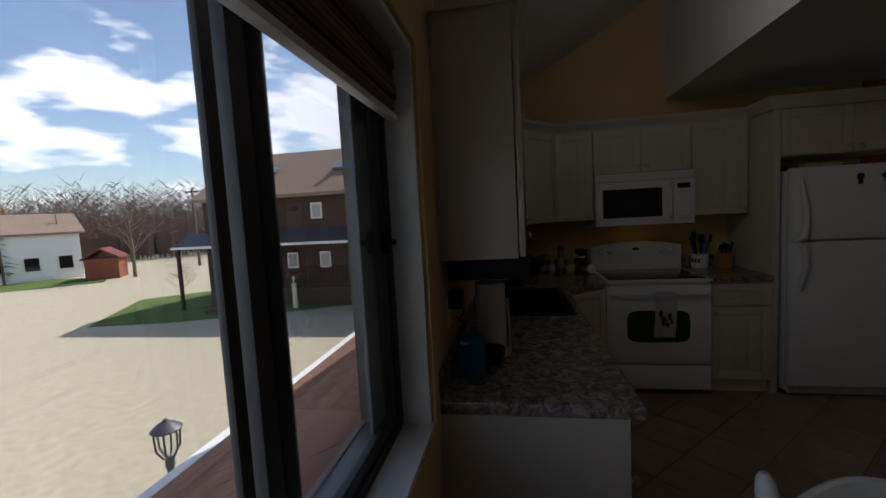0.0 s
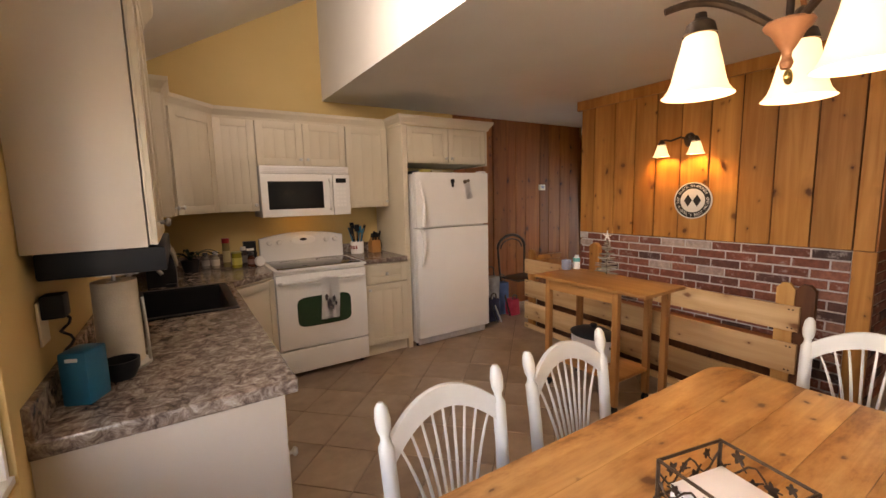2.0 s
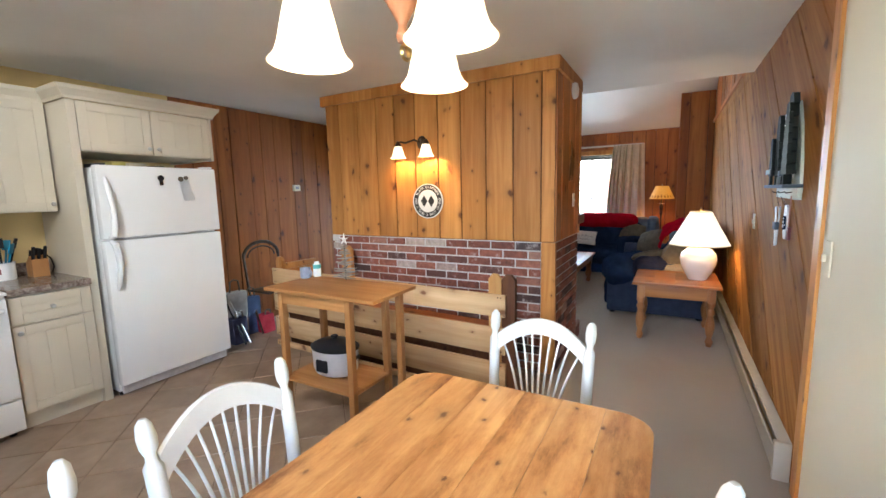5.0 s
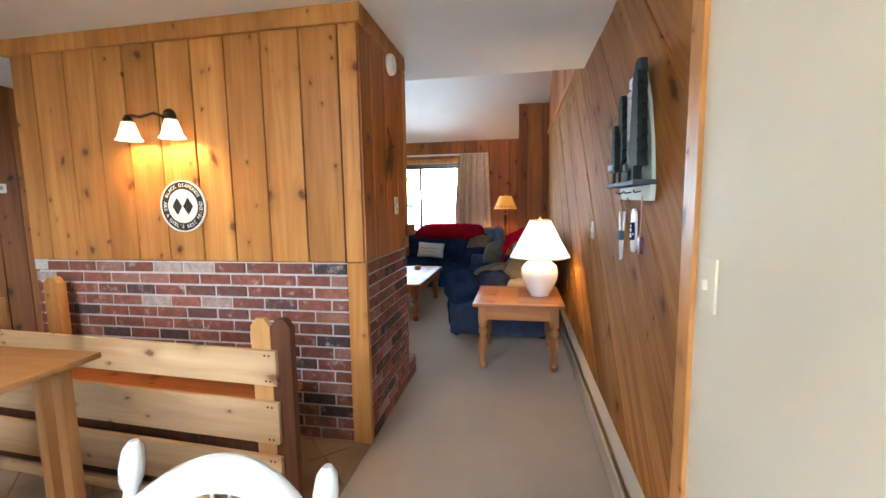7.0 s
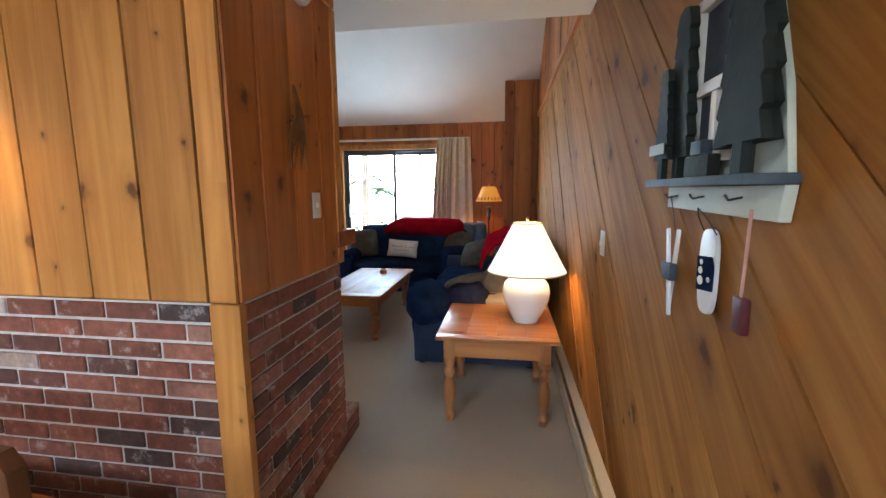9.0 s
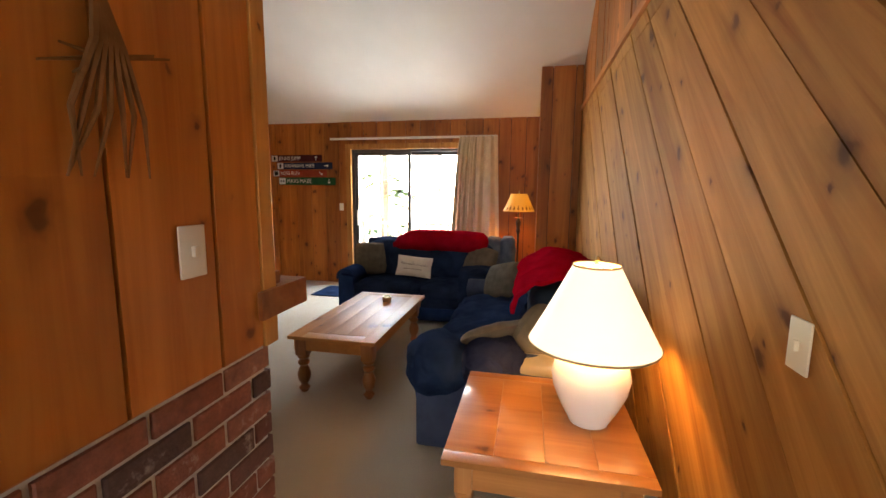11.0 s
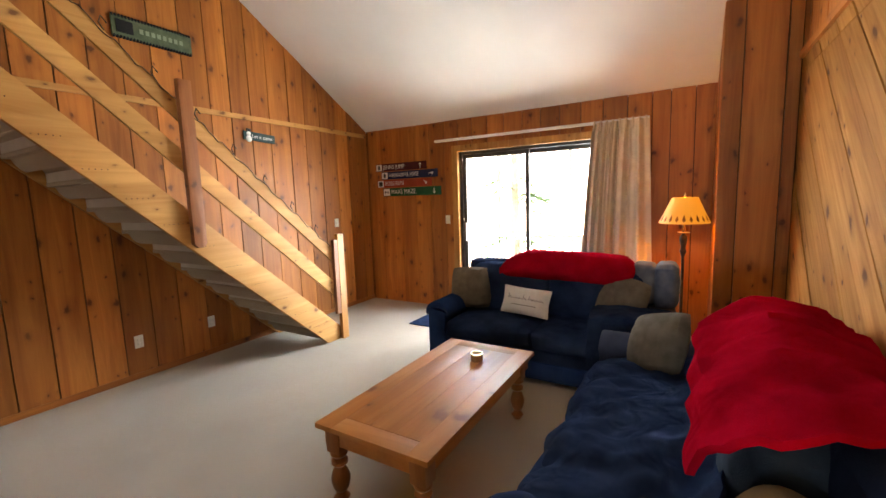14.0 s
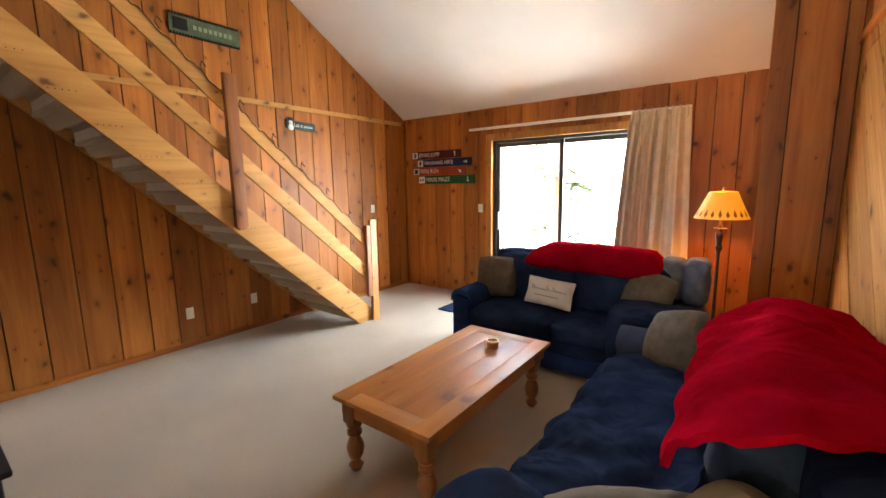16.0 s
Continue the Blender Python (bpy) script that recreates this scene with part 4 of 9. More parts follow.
# magnets and a note
mg = thing("fridge_magnet", (4.145, 3.869, 1.60), "dark round fridge magnet with a bird shape", "magnet")
bm = bmesh.new()
add_lathe(bm, [(0, 0), (0.022, 0), (0.022, 0.006), (0, 0.008)], 14, pose(0, 0, 0.0, 90))
add_box(bm, (-0.012, -0.006, -0.055), (0.014, 0.0, -0.02), 0.002)
part("disc", bm, BLACK, mg, "", True)
note = thing("paper_note", (4.27, 3.868, 1.44), "curled white paper note pinned with a clip on the fridge", "note")
bm = bmesh.new()
for i in range(6):
    a = bm.verts.new((0.0 + i * 0.006, -0.004 - 0.004 * (i % 2), 0.15 - i * 0.034))
    b = bm.verts.new((0.075 + i * 0.008, -0.006 - 0.002 * i, 0.16 - i * 0.034))
    if i:
        bm.faces.new((pa, pb, b, a))
    pa, pb = a, b
bmesh.ops.solidify(bm, geom=bm.faces[:], thickness=0.001)
part("sheet", bm, TOWEL, note, "", True)
bm = bmesh.new()
add_lathe(bm, [(0, 0), (0.02, 0), (0.02, 0.008), (0, 0.012)], 12, pose(0.02, -0.002, 0.155, 90))
add_lathe(bm, [(0, 0), (0.016, 0), (0.016, 0.008), (0, 0.012)], 12, pose(0.06, -0.002, 0.165, 90))
part("clip", bm, TAUPE, note, "", True)
# boxes on the fridge
for bx, bw, bh, col in ((3.80, 0.06, 0.035, (0.05, 0.05, 0.06)), (3.90, 0.09, 0.05, (0.45, 0.38, 0.1)), (4.01, 0.12, 0.045, (0.5, 0.42, 0.28)), (4.16, 0.10, 0.03, (0.03, 0.03, 0.035))):
    bm = bmesh.new()
    add_box(bm, (bx, 4.02, 1.671), (bx + bw, 4.20, 1.671 + bh), 0.003)
    solid("food_packet", bm, material("packet_card", col, 0.6), "small food packet lying on top of the fridge", "packet", "", "packets on the fridge", True)

# things on the worktop
slab = thing("under_cabinet_lamp", (0, 0, 0), "black glossy slab-shaped appliance under the wall cabinet", "appliance")
box_part("housing", (WX + 0.02, 1.94, 1.262), (1.835, 2.58, 1.333), BLACK, slab, 0.008)
bm = bmesh.new()
add_box(bm, (1.66, 2.0, 1.252), (1.76, 2.3, 1.2615), 0.002)
part("lens", bm, WHITE, slab)

ph = thing("paper_towel_holder", (1.675, 2.22, 0.912), "upright paper towel roll on a steel stand", "paper towel")
PAPER = mottled("kitchen_paper", (0.62, 0.55, 0.45), (0.68, 0.61, 0.50), 20.0, 0.95, 200, 0.4)
bm = bmesh.new()
add_lathe(bm, [(0, 0), (0.08, 0), (0.08, 0.008), (0.07, 0.014), (0, 0.014)], 28)
part("base", bm, STEEL, ph, "", True)
bm = bmesh.new()
add_lathe(bm, [(0.02, 0.016), (0.062, 0.016), (0.0635, 0.15), (0.062, 0.295), (0.02, 0.295), (0.02, 0.016)], 28)
part("roll", bm, PAPER, ph, "cream paper roll", True)
bm = bmesh.new()
add_tube(bm, (0, 0, 0.0), (0, 0, 0.33), 0.006)
add_path(bm, [(0.075, -0.01, 0.01), (0.074, -0.01, 0.12), (0.07, -0.012, 0.23)], 0.005)
add_lathe(bm, [(0, 0.33), (0.012, 0.335), (0.012, 0.35), (0, 0.356)], 12)
part("rod", bm, STEEL, ph, "", True)

bb = thing("blue_box", (1.555, 1.93, 0.912), "bright blue square box standing on the worktop", "box")
BLUE = mottled("teal_blue_plastic", (0.0, 0.105, 0.20), (0.0, 0.13, 0.24), 6.0, 0.4, 90, 0.1)
bm = bmesh.new()
add_box(bm, (0.0, 0.0, 0.0), (0.07, 0.09, 0.15), 0.008, pose(0.01, 0.02, 0, 0, 0, -24))
part("shell", bm, BLUE, bb, "", True)
bm = bmesh.new()
add_box(bm, (0.02, -0.002, 0.125), (0.05, 0.0025, 0.135), 0.001, pose(0.01, 0.02, 0, 0, 0, -24))
part("mark", bm, WHITE, bb)
pot = thing("small_dark_bowl", (1.68, 2.10, 0.912), "small black bowl tucked behind the blue box", "bowl")
bm = bmesh.new()
add_lathe(bm, [(0, 0), (0.035, 0), (0.05, 0.03), (0.052, 0.06), (0.046, 0.06), (0.042, 0.03), (0, 0.012)], 20)
part("shell", bm, BLACK, pot, "", True)
cord = thing("wall_plug", (WX, 2.02, 1.14), "black plug adapter with a coiled cord at the wall socket", "plug")
bm = bmesh.new()
add_box(bm, (0.002, -0.04, -0.06), (0.008, 0.04, 0.06), 0.002)
part("plate", bm, CREAM, cord)
bm = bmesh.new()
add_box(bm, (0.009, -0.035, 0.01), (0.06, 0.035, 0.075), 0.006)
part("adapter", bm, BLACK, cord, "", True)
bm = bmesh.new()
add_path(bm, [(0.05 + 0.012 * math.sin(i * 1.1), 0.0 + 0.018 * math.cos(i * 1.1) + 0.03 * i / 22, 0.01 - i * 0.0105) for i in range(23)], 0.004, 6)
part("cord", bm, BLACK, cord, "", True)

kt = thing("coffee_maker", (1.665, 3.70, 0.912), "black single-cup coffee maker with a silver arched handle", "coffee maker")
bm = bmesh.new()
add_prism(bm, [(0.0, 0.0), (0.165, 0.0), (0.168, 0.10), (0.150, 0.20), (0.112, 0.285), (0.060, 0.315), (0.0, 0.318)], 0.0, 0.21, 1, 0.012)
body_ = part("body", bm, BLACK, kt, "", True)
bm = bmesh.new()
for side in (0.02, 0.19):
    add_path(bm, [(0.170, side, 0.13), (0.158, side, 0.205), (0.120, side, 0.290), (0.066, side, 0.322)], [0.009, 0.012, 0.012, 0.008], 8)
add_path(bm, [(0.066, 0.02, 0.322), (0.064, 0.105, 0.326), (0.066, 0.19, 0.322)], 0.009, 8)
part("handle", bm, STEEL, kt, "polished silver handle", True)
box_part("drip_tray", (0.10, -0.03, 0.002), (0.16, -0.001, 0.022), BLACK, kt, 0.003)

LEAF = mottled("dark_leaf", (0.015, 0.03, 0.012), (0.03, 0.05, 0.02), 14.0, 0.6, 60, 0.3)
pl = thing("potted_plant", (1.92, 4.30, 0.912), "dark drooping houseplant in a small pot", "plant")
bm = bmesh.new()
add_lathe(bm, [(0, 0), (0.05, 0), (0.065, 0.08), (0.068, 0.095), (0.058, 0.095), (0.05, 0.08), (0, 0.075)], 18)
part("pot", bm, BLACK, pl, "", True)
random.seed(5)
for i in range(16):
    a = random.uniform(0, 6.28)
    L = random.uniform(0.12, 0.22)
    bm = bmesh.new()
    prev = None
    for k in range(6):
        s = k / 5
        c = Vector((math.cos(a) * L * s, math.sin(a) * L * s, 0.09 + L * (1.3 * s - 1.1 * s * s)))
        w = Vector((-math.sin(a), math.cos(a), 0)) * 0.016 * math.sin(math.pi * (0.12 + 0.86 * s))
        cur = (bm.verts.new(c - w), bm.verts.new(c + Vector((0, 0, -0.004))), bm.verts.new(c + w))
        if prev:
            bm.faces.new((prev[0], prev[1], cur[1], cur[0]))
            bm.faces.new((prev[1], prev[2], cur[2], cur[1]))
        prev = cur
    bmesh.ops.solidify(bm, geom=bm.faces[:], thickness=0.0015)
    part("leaf", bm, LEAF, pl, "", True)


def jar(p, r, h, col, cap, label, neck=0.6, cap_h=0.03):
    t = thing("jar", (*p, 0.912), label, "jar", "jars and bottles by the range")
    bm = bmesh.new()
    add_lathe(bm, [(0, 0), (r * 0.95, 0), (r, 0.006), (r, h * 0.78), (r * neck, h * 0.92), (r * neck, h), (0, h)], 18)
    part("body", bm, material("jar_contents", col, 0.25), t, "", True)
    bm = bmesh.new()
    add_lathe(bm, [(0, h + 0.001), (r * neck * 1.12, h + 0.001), (r * neck * 1.12, h + cap_h), (0, h + cap_h + 0.002)], 18)
    part("lid", bm, material("jar_cap", cap, 0.35), t, "", True)
    bm = bmesh.new()
    add_lathe(bm, [(r + 0.0008, h * 0.2), (r + 0.0012, h * 0.45), (r + 0.0008, h * 0.68)], 18)
    part("paper_label", bm, material("jar_label", tuple(min(1, c * 1.6 + 0.05) for c in col), 0.6), t, "", True)
    return t


jar((2.03, 4.42), 0.028, 0.10, (0.3, 0.28, 0.25), (0.1, 0.1, 0.1), "small clear spice jar with a dark cap")
jar((2.10, 4.36), 0.030, 0.11, (0.35, 0.3, 0.22), (0.4, 0.4, 0.4), "small spice jar with a grey cap")
jar((2.185, 4.38), 0.028, 0.20, (0.24, 0.20, 0.09), (0.30, 0.01, 0.01), "tall spray can with a red cap", 0.95, 0.04)
jar((2.25, 4.28), 0.038, 0.12, (0.30, 0.27, 0.035), (0.33, 0.31, 0.10), "squat yellow-green seasoning tub on the worktop", 0.95, 0.012)
jar((2.31, 4.36), 0.032, 0.13, (0.05, 0.04, 0.035), (0.6, 0.58, 0.55), "dark spice jar with a white cap")
jar((2.36, 4.28), 0.030, 0.09, (0.10, 0.035, 0.02), (0.03, 0.03, 0.03), "short brown spice jar")
bxc = thing("black_carton", (2.33, 4.47, 0.912), "black upright food carton behind the jars", "carton")
box_part("card", (0, 0, 0), (0.10, 0.06, 0.19), BLACK, bxc, 0.002)
box_part("mark", (0.02, -0.0015, 0.11), (0.08, 0.0005, 0.13), WHITE, bxc)
timer = thing("kitchen_timer", (2.415, 4.22, 0.955), "round white kitchen timer leaning by the range", "timer")
bm = bmesh.new()
add_lathe(bm, [(0, -0.012), (0.04, -0.012), (0.043, 0), (0.04, 0.012), (0, 0.014)], 24, pose(0, 0, 0, 80, 0, 30))
part("case", bm, WHITE, timer, "", True)

crock = thing("utensil_crock", (3.36, 4.44, 0.912), "cream printed crock full of black and blue utensils", "crock")
bm = bmesh.new()
add_lathe(bm, [(0, 0), (0.062, 0), (0.066, 0.01), (0.066, 0.115), (0.07, 0.12), (0.062, 0.12), (0.058, 0.02), (0, 0.015)], 24)
part("pot", bm, CERAMIC, crock, "cream crock", True)
bm = bmesh.new()
for k in range(7):
    add_box(bm, (-0.008, -0.0005, 0.045), (0.008, 0.002, 0.08), 0.0, pose(0, 0, 0, 0, 0, k * 22 - 160) @ pose(0, -0.0675, 0))
part("print", bm, material("crock_print", (0.25, 0.05, 0.04), 0.5), crock)
TEALP = material("teal_utensil_plastic", (0.01, 0.22, 0.36), 0.35)
random.seed(11)
for i, (mat, L) in enumerate(((BLACK, 0.27), (TEALP, 0.25), (BLACK, 0.30), (TEALP, 0.24), (BLACK, 0.24), (BLACK, 0.28), (TEALP, 0.22))):
    a = i * 0.9
    d = Vector((math.cos(a) * 0.28, math.sin(a) * 0.2, 1)).normalized()
    bm = bmesh.new()
    s0 = Vector((math.cos(a) * 0.02, math.sin(a) * 0.02, 0.03))
    add_path(bm, [s0, s0 + d * (L * 0.72)], 0.006, 6)
    add_box(bm, (-0.024, -0.004, 0), (0.024, 0.004, 0.07), 0.003, Matrix.Translation(s0 + d * (L * 0.7)) @ d.to_track_quat('Z', 'Y').to_matrix().to_4x4())
    part("utensil", bm, mat, crock, "", True)
kb = thing("knife_block", (3.53, 4.40, 0.912), "wooden knife block with black-handled knives", "knife block")
bm = bmesh.new()
add_prism(bm, [(-0.05, 0.0), (0.06, 0.0), (0.06, 0.09), (-0.01, 0.15), (-0.05, 0.12)], -0.045, 0.045, 0)
bmesh.ops.transform(bm, matrix=pose(0, 0, 0, 0, 0, 0), verts=bm.verts)
part("block", bm, OAK_Z, kb)
for i in range(6):
    x, r = -0.032 + (i % 3) * 0.032, i // 3
    bm = bmesh.new()
    p = Vector((x, -0.035 + r * 0.05, 0.125 - r * 0.012))
    add_box(bm, (-0.009, -0.006, 0), (0.009, 0.006, 0.10 - 0.015 * (i % 2)), 0.003, Matrix.Translation(p) @ pose(0, 0, 0, 24))
    part("knife_handle", bm, BLACK, kb, "", True)
bm = bmesh.new()
add_path(bm, [(3.60 - 3.53, 0.10, 0.16), (0.10, 0.08, 0.11), (0.11, 0.07, 0.05), (0.10, 0.08, 0.005)], 0.004, 6)
part("cord", bm, BLACK, kb, "", True)

# ---- dining ----
TZ = 0.76
tb = thing("dining_table", (0, 0, 0), "large worn pine farmhouse dining table with rounded corners", "table")
TX0, TX1, TY0, TY1 = 2.12, 3.67, 0.442, 1.255


def rounded(x0, x1, y0, y1, r, n=6):
    out = []
    for cx, cy, a0 in ((x1 - r, y1 - r, 0), (x0 + r, y1 - r, 90), (x0 + r, y0 + r, 180), (x1 - r, y0 + r, 270)):
        for k in range(n + 1):
            a = radians(a0 + 90 * k / n)
            out.append((cx + r * math.cos(a), cy + r * math.sin(a)))
    return out


# top of long planks cut to the rounded outline
planks = [TY0, 0.578, 0.71, 0.835, 0.975, 1.11, TY1]
for y0, y1 in zip(planks, planks[1:]):
    me = slab_mesh("plank", clip_poly([(TX0, y0 + 0.0005), (TX1, y0 + 0.0005), (TX1, y1 - 0.0005), (TX0, y1 - 0.0005)], rounded(TX0, TX1, TY0, TY1, 0.10)), TZ - 0.034, TZ, 2, TABLE_X, 0.0015)
    ob = new("plank", me)
    ob.parent = tb
bm = bmesh.new()
for lo, hi in (((2.24, TY0 + 0.09, 0.62), (3.54, TY0 + 0.115, 0.725)), ((2.24, TY1 - 0.115, 0.62), (3.54, TY1 - 0.09, 0.725)),
               ((2.24, TY0 + 0.115, 0.62), (2.265, TY1 - 0.115, 0.725)), ((3.515, TY0 + 0.115, 0.62), (3.54, TY1 - 0.115, 0.725))):
    add_box(bm, lo, hi)
part("apron", bm, TABLE_X, tb)
for lx in (2.25, 3.53):
    for ly in (TY0 + 0.10, TY1 - 0.10):
        bm = bmesh.new()
        add_lathe(bm, [(0, 0), (0.025, 0), (0.03, 0.05), (0.022, 0.08), (0.036, 0.14), (0.042, 0.3), (0.034, 0.46), (0.044, 0.50), (0.036, 0.54), (0.045, 0.58), (0.045, 0.725), (0, 0.725)], 20, Matrix.Translation((lx, ly, 0)))
        part("leg", bm, TABLE_X, tb, "", True)


def fan_chair(m):
    """White farmhouse chair: a bowed top rail between finialled posts over a fan of spindles. Its front looks along -y."""
    c = thing("dining_chair", m, "white painted wooden dining chair with a fan of spindles", "chair", "chairs round the dining table")
    bm = bmesh.new()
    out = [(-0.20, 0.17), (-0.215, 0.0), (-0.20, -0.2), (-0.12, -0.225), (0.12, -0.225), (0.20, -0.2), (0.215, 0.0), (0.20, 0.17)]
    add_prism(bm, out, 0.425, 0.455, 2, 0.008)
    part("seat", bm, DOVE, c, "", True)
    lean = 0.055
    H = 0.94
    for s in (-1, 1):
        bm = bmesh.new()
        prof = [(0, 0.0), (0.014, 0.0), (0.019, 0.08), (0.017, 0.25), (0.021, 0.42), (0.021, 0.50), (0.0205, 0.70), (0.021, H - 0.115), (0.013, H - 0.10), (0.012, H - 0.088),
                (0.019, H - 0.07), (0.021, H - 0.045), (0.017, H - 0.015), (0.008, H - 0.002), (0, H)]
        vs = add_lathe(bm, prof, 14)
        for v in vs:
            k = max(0.0, v.co.z - 0.43) / 0.5
            v.co.y += lean * k * k * 0.6 + lean * k * 0.4
            v.co.x += s * 0.012 * k
        bmesh.ops.translate(bm, vec=(s * 0.183, 0.165, 0), verts=bm.verts)
        part("post", bm, DOVE, c, "", True)
        bm = bmesh.new()
        add_lathe(bm, [(0, 0), (0.012, 0), (0.018, 0.1), (0.014, 0.16), (0.02, 0.22), (0.018, 0.36), (0.014, 0.424), (0, 0.424)], 14, Matrix.Translation((s * 0.175, -0.175, 0)))
        part("leg", bm, DOVE, c, "", True)
        bm = bmesh.new()
        add_path(bm, [(s * 0.176, -0.172, 0.20), (s * 0.18, 0.0, 0.20), (s * 0.183, 0.163, 0.20)], [0.008, 0.011, 0.008])
        part("stretcher", bm, DOVE, c, "", True)
    bm = bmesh.new()
    add_path(bm, [(-0.18, 0.0, 0.20), (0, 0.0, 0.20), (0.18, 0.0, 0.20)], [0.008, 0.011, 0.008])
    part("stretcher", bm, DOVE, c, "", True)

    def back_y(z):
        k = max(0.0, z - 0.43) / 0.5
        return 0.165 + lean * k * k * 0.6 + lean * k * 0.4

    def arch(u, up):
        return (0.79 + up * 0.055) + 0.075 * (1 - u * u) if up else 0.775 + 0.085 * (1 - u * u)
    # bowed top rail
    bm = bmesh.new()
    rows = []
    for i in range(17):
        u = -1 + i / 8
        x = u * 0.178
        lo, hi = arch(u, 0), arch(u, 1)
        bow = 0.022 * (1 - u * u)
        rows.append([bm.verts.new((x, back_y(z) + bow + dy, z)) for z, dy in ((lo, -0.009), (hi, -0.008), (hi + 0.003, 0.0), (hi, 0.009), (lo, 0.010))])
    for r, s in zip(rows, rows[1:]):
        for k in range(5):
            bm.faces.new((r[k], r[(k + 1) % 5], s[(k + 1) % 5], s[k]))
    bm.faces.new(rows[0])
    bm.faces.new(rows[-1][::-1])
    part("top_rail", bm, DOVE, c, "", True)
    # lower rail of the fan, on short spindles
    bm = bmesh.new()
    add_box(bm, (-0.085, back_y(0.53) - 0.011, 0.527), (0.085, back_y(0.53) + 0.011, 0.556), 0.003)
    part("fan_rail", bm, DOVE, c, "", True)
    for i in range(9):
        u = -1 + i / 4
        x0, x1 = u * 0.072, u * 0.152
        z1 = arch(x1 / 0.178, 0) + 0.006
        pts = []
        for k in range(7):
            s = k / 6
            z = 0.555 + (z1 - 0.555) * s
            x = x0 + (x1 - x0) * (0.55 * s + 0.45 * s * s)
            pts.append((x, back_y(z) + 0.02 * (1 - (x / 0.178) ** 2) * s, z))
        bm = bmesh.new()
        add_path(bm, pts, [0.0035, 0.0048, 0.0052, 0.005, 0.0046, 0.0042, 0.0038], 7)
        part("spindle", bm, DOVE, c, "", True)
    for i in range(9):
        x = (-1 + i / 4) * 0.074
        bm = bmesh.new()
        add_path(bm, [(x, back_y(0.46) - 0.008, 0.45), (x, back_y(0.53), 0.53)], 0.0045, 6)
        part("short_spindle", bm, DOVE, c, "", True)
    return c


chair_a = fan_chair(pose(2.47, 1.215, 0, 0, 0, 2))
copy_thing(chair_a, pose(3.015, 1.25, 0, 0, 0, 2))
copy_thing(chair_a, pose(3.745, 0.875, 0, 0, 0, -92))
copy_thing(chair_a, pose(2.97, 0.535, 0, 0, 0, 180))

# napkin basket
bk = thing("napkin_basket", (2.80, 0.845, TZ), "square wrought-iron basket with vines holding white napkins", "basket")
bkm = pose(0, 0, 0, 0, 0, -12)
S, BH = 0.098, 0.105


def bent(pts, r, parent, name, label=""):
    bm = bmesh.new()
    add_path(bm, [bkm @ Vector(p) for p in pts], r, 6)
    return part(name, bm, IRON, parent, label, True)


for z in (0.018, BH):
    for a, b in (((-S, -S), (S, -S)), ((S, -S), (S, S)), ((S, S), (-S, S)), ((-S, S), (-S, -S))):
        bent([(*a, z), (*b, z)], 0.0038, bk, "bar")
for sx in (-1, 1):
    for sy in (-1, 1):
        bent([(sx * S, sy * S, 0.006), (sx * S, sy * S, BH + 0.002)], 0.0045, bk, "post")
        bm = bmesh.new()
        bmesh.ops.create_uvsphere(bm, u_segments=10, v_segments=8, radius=0.009, matrix=Matrix.Translation(bkm @ Vector((sx * S, sy * S, 0.009))))
        part("ball_foot", bm, IRON, bk, "", True)
bm = bmesh.new()
for i in range(7):
    u = -S + 2 * S * (i + 0.5) / 7
    add_path(bm, [bkm @ Vector((u, -S, 0.018)), bkm @ Vector((u, S, 0.018))], 0.002, 5)
part("floor_wires", bm, IRON, bk)
random.seed(3)
for side in range(4):
    sm = pose(0, 0, 0, 0, 0, side * 90)
    vine = []
    for i in range(13):
        u = -S + 2 * S * i / 12
        vine.append(sm @ Vector((u, -S, 0.06 + 0.024 * math.sin(i * 0.95 + side))))
    bent(vine, 0.0024, bk, "vine")
    for j in range(5):
        u, z = -S * 0.75 + j * S * 0.37, 0.06 + 0.026 * math.sin(j * 2.3 + side)
        bent([sm @ Vector((u, -S, 0.06)), sm @ Vector((u + 0.012, -S, (z + 0.06) / 2)), sm @ Vector((u + 0.02, -S, z))], 0.0018, bk, "twig")
        bm = bmesh.new()
        r = 0.014 if j % 2 else 0.010
        out = [(u + 0.02 + r * (1 + 0.35 * math.cos(5 * a)) * math.cos(a) * 0.9, z + r * (1 + 0.35 * math.cos(5 * a)) * math.sin(a)) for a in [k * 2 * math.pi / 20 for k in range(20)]]
        add_prism(bm, out, -S - 0.0012, -S + 0.0012, 1)
        bmesh.ops.transform(bm, matrix=bkm @ sm, verts=bm.verts)
        part("leaf", bm, IRON, bk)
NAPKIN = mottled("white_paper_napkin", (0.78, 0.78, 0.78), (0.82, 0.82, 0.82), 20, 0.9, 200, 0.3)
nap = thing("napkin_stack", (2.80, 0.845, TZ + 0.021), "stack of white paper napkins in the basket", "napkins")
for i in range(6):
    bm = bmesh.new()
    add_box(bm, (-0.08, -0.08, i * 0.006), (0.08, 0.08, i * 0.006 + 0.0052), 0.0015, pose(0, 0, 0, 0, 0, -12 + (i * 37 % 7 - 3)))
    part("napkin", bm, NAPKIN, nap, "", True)
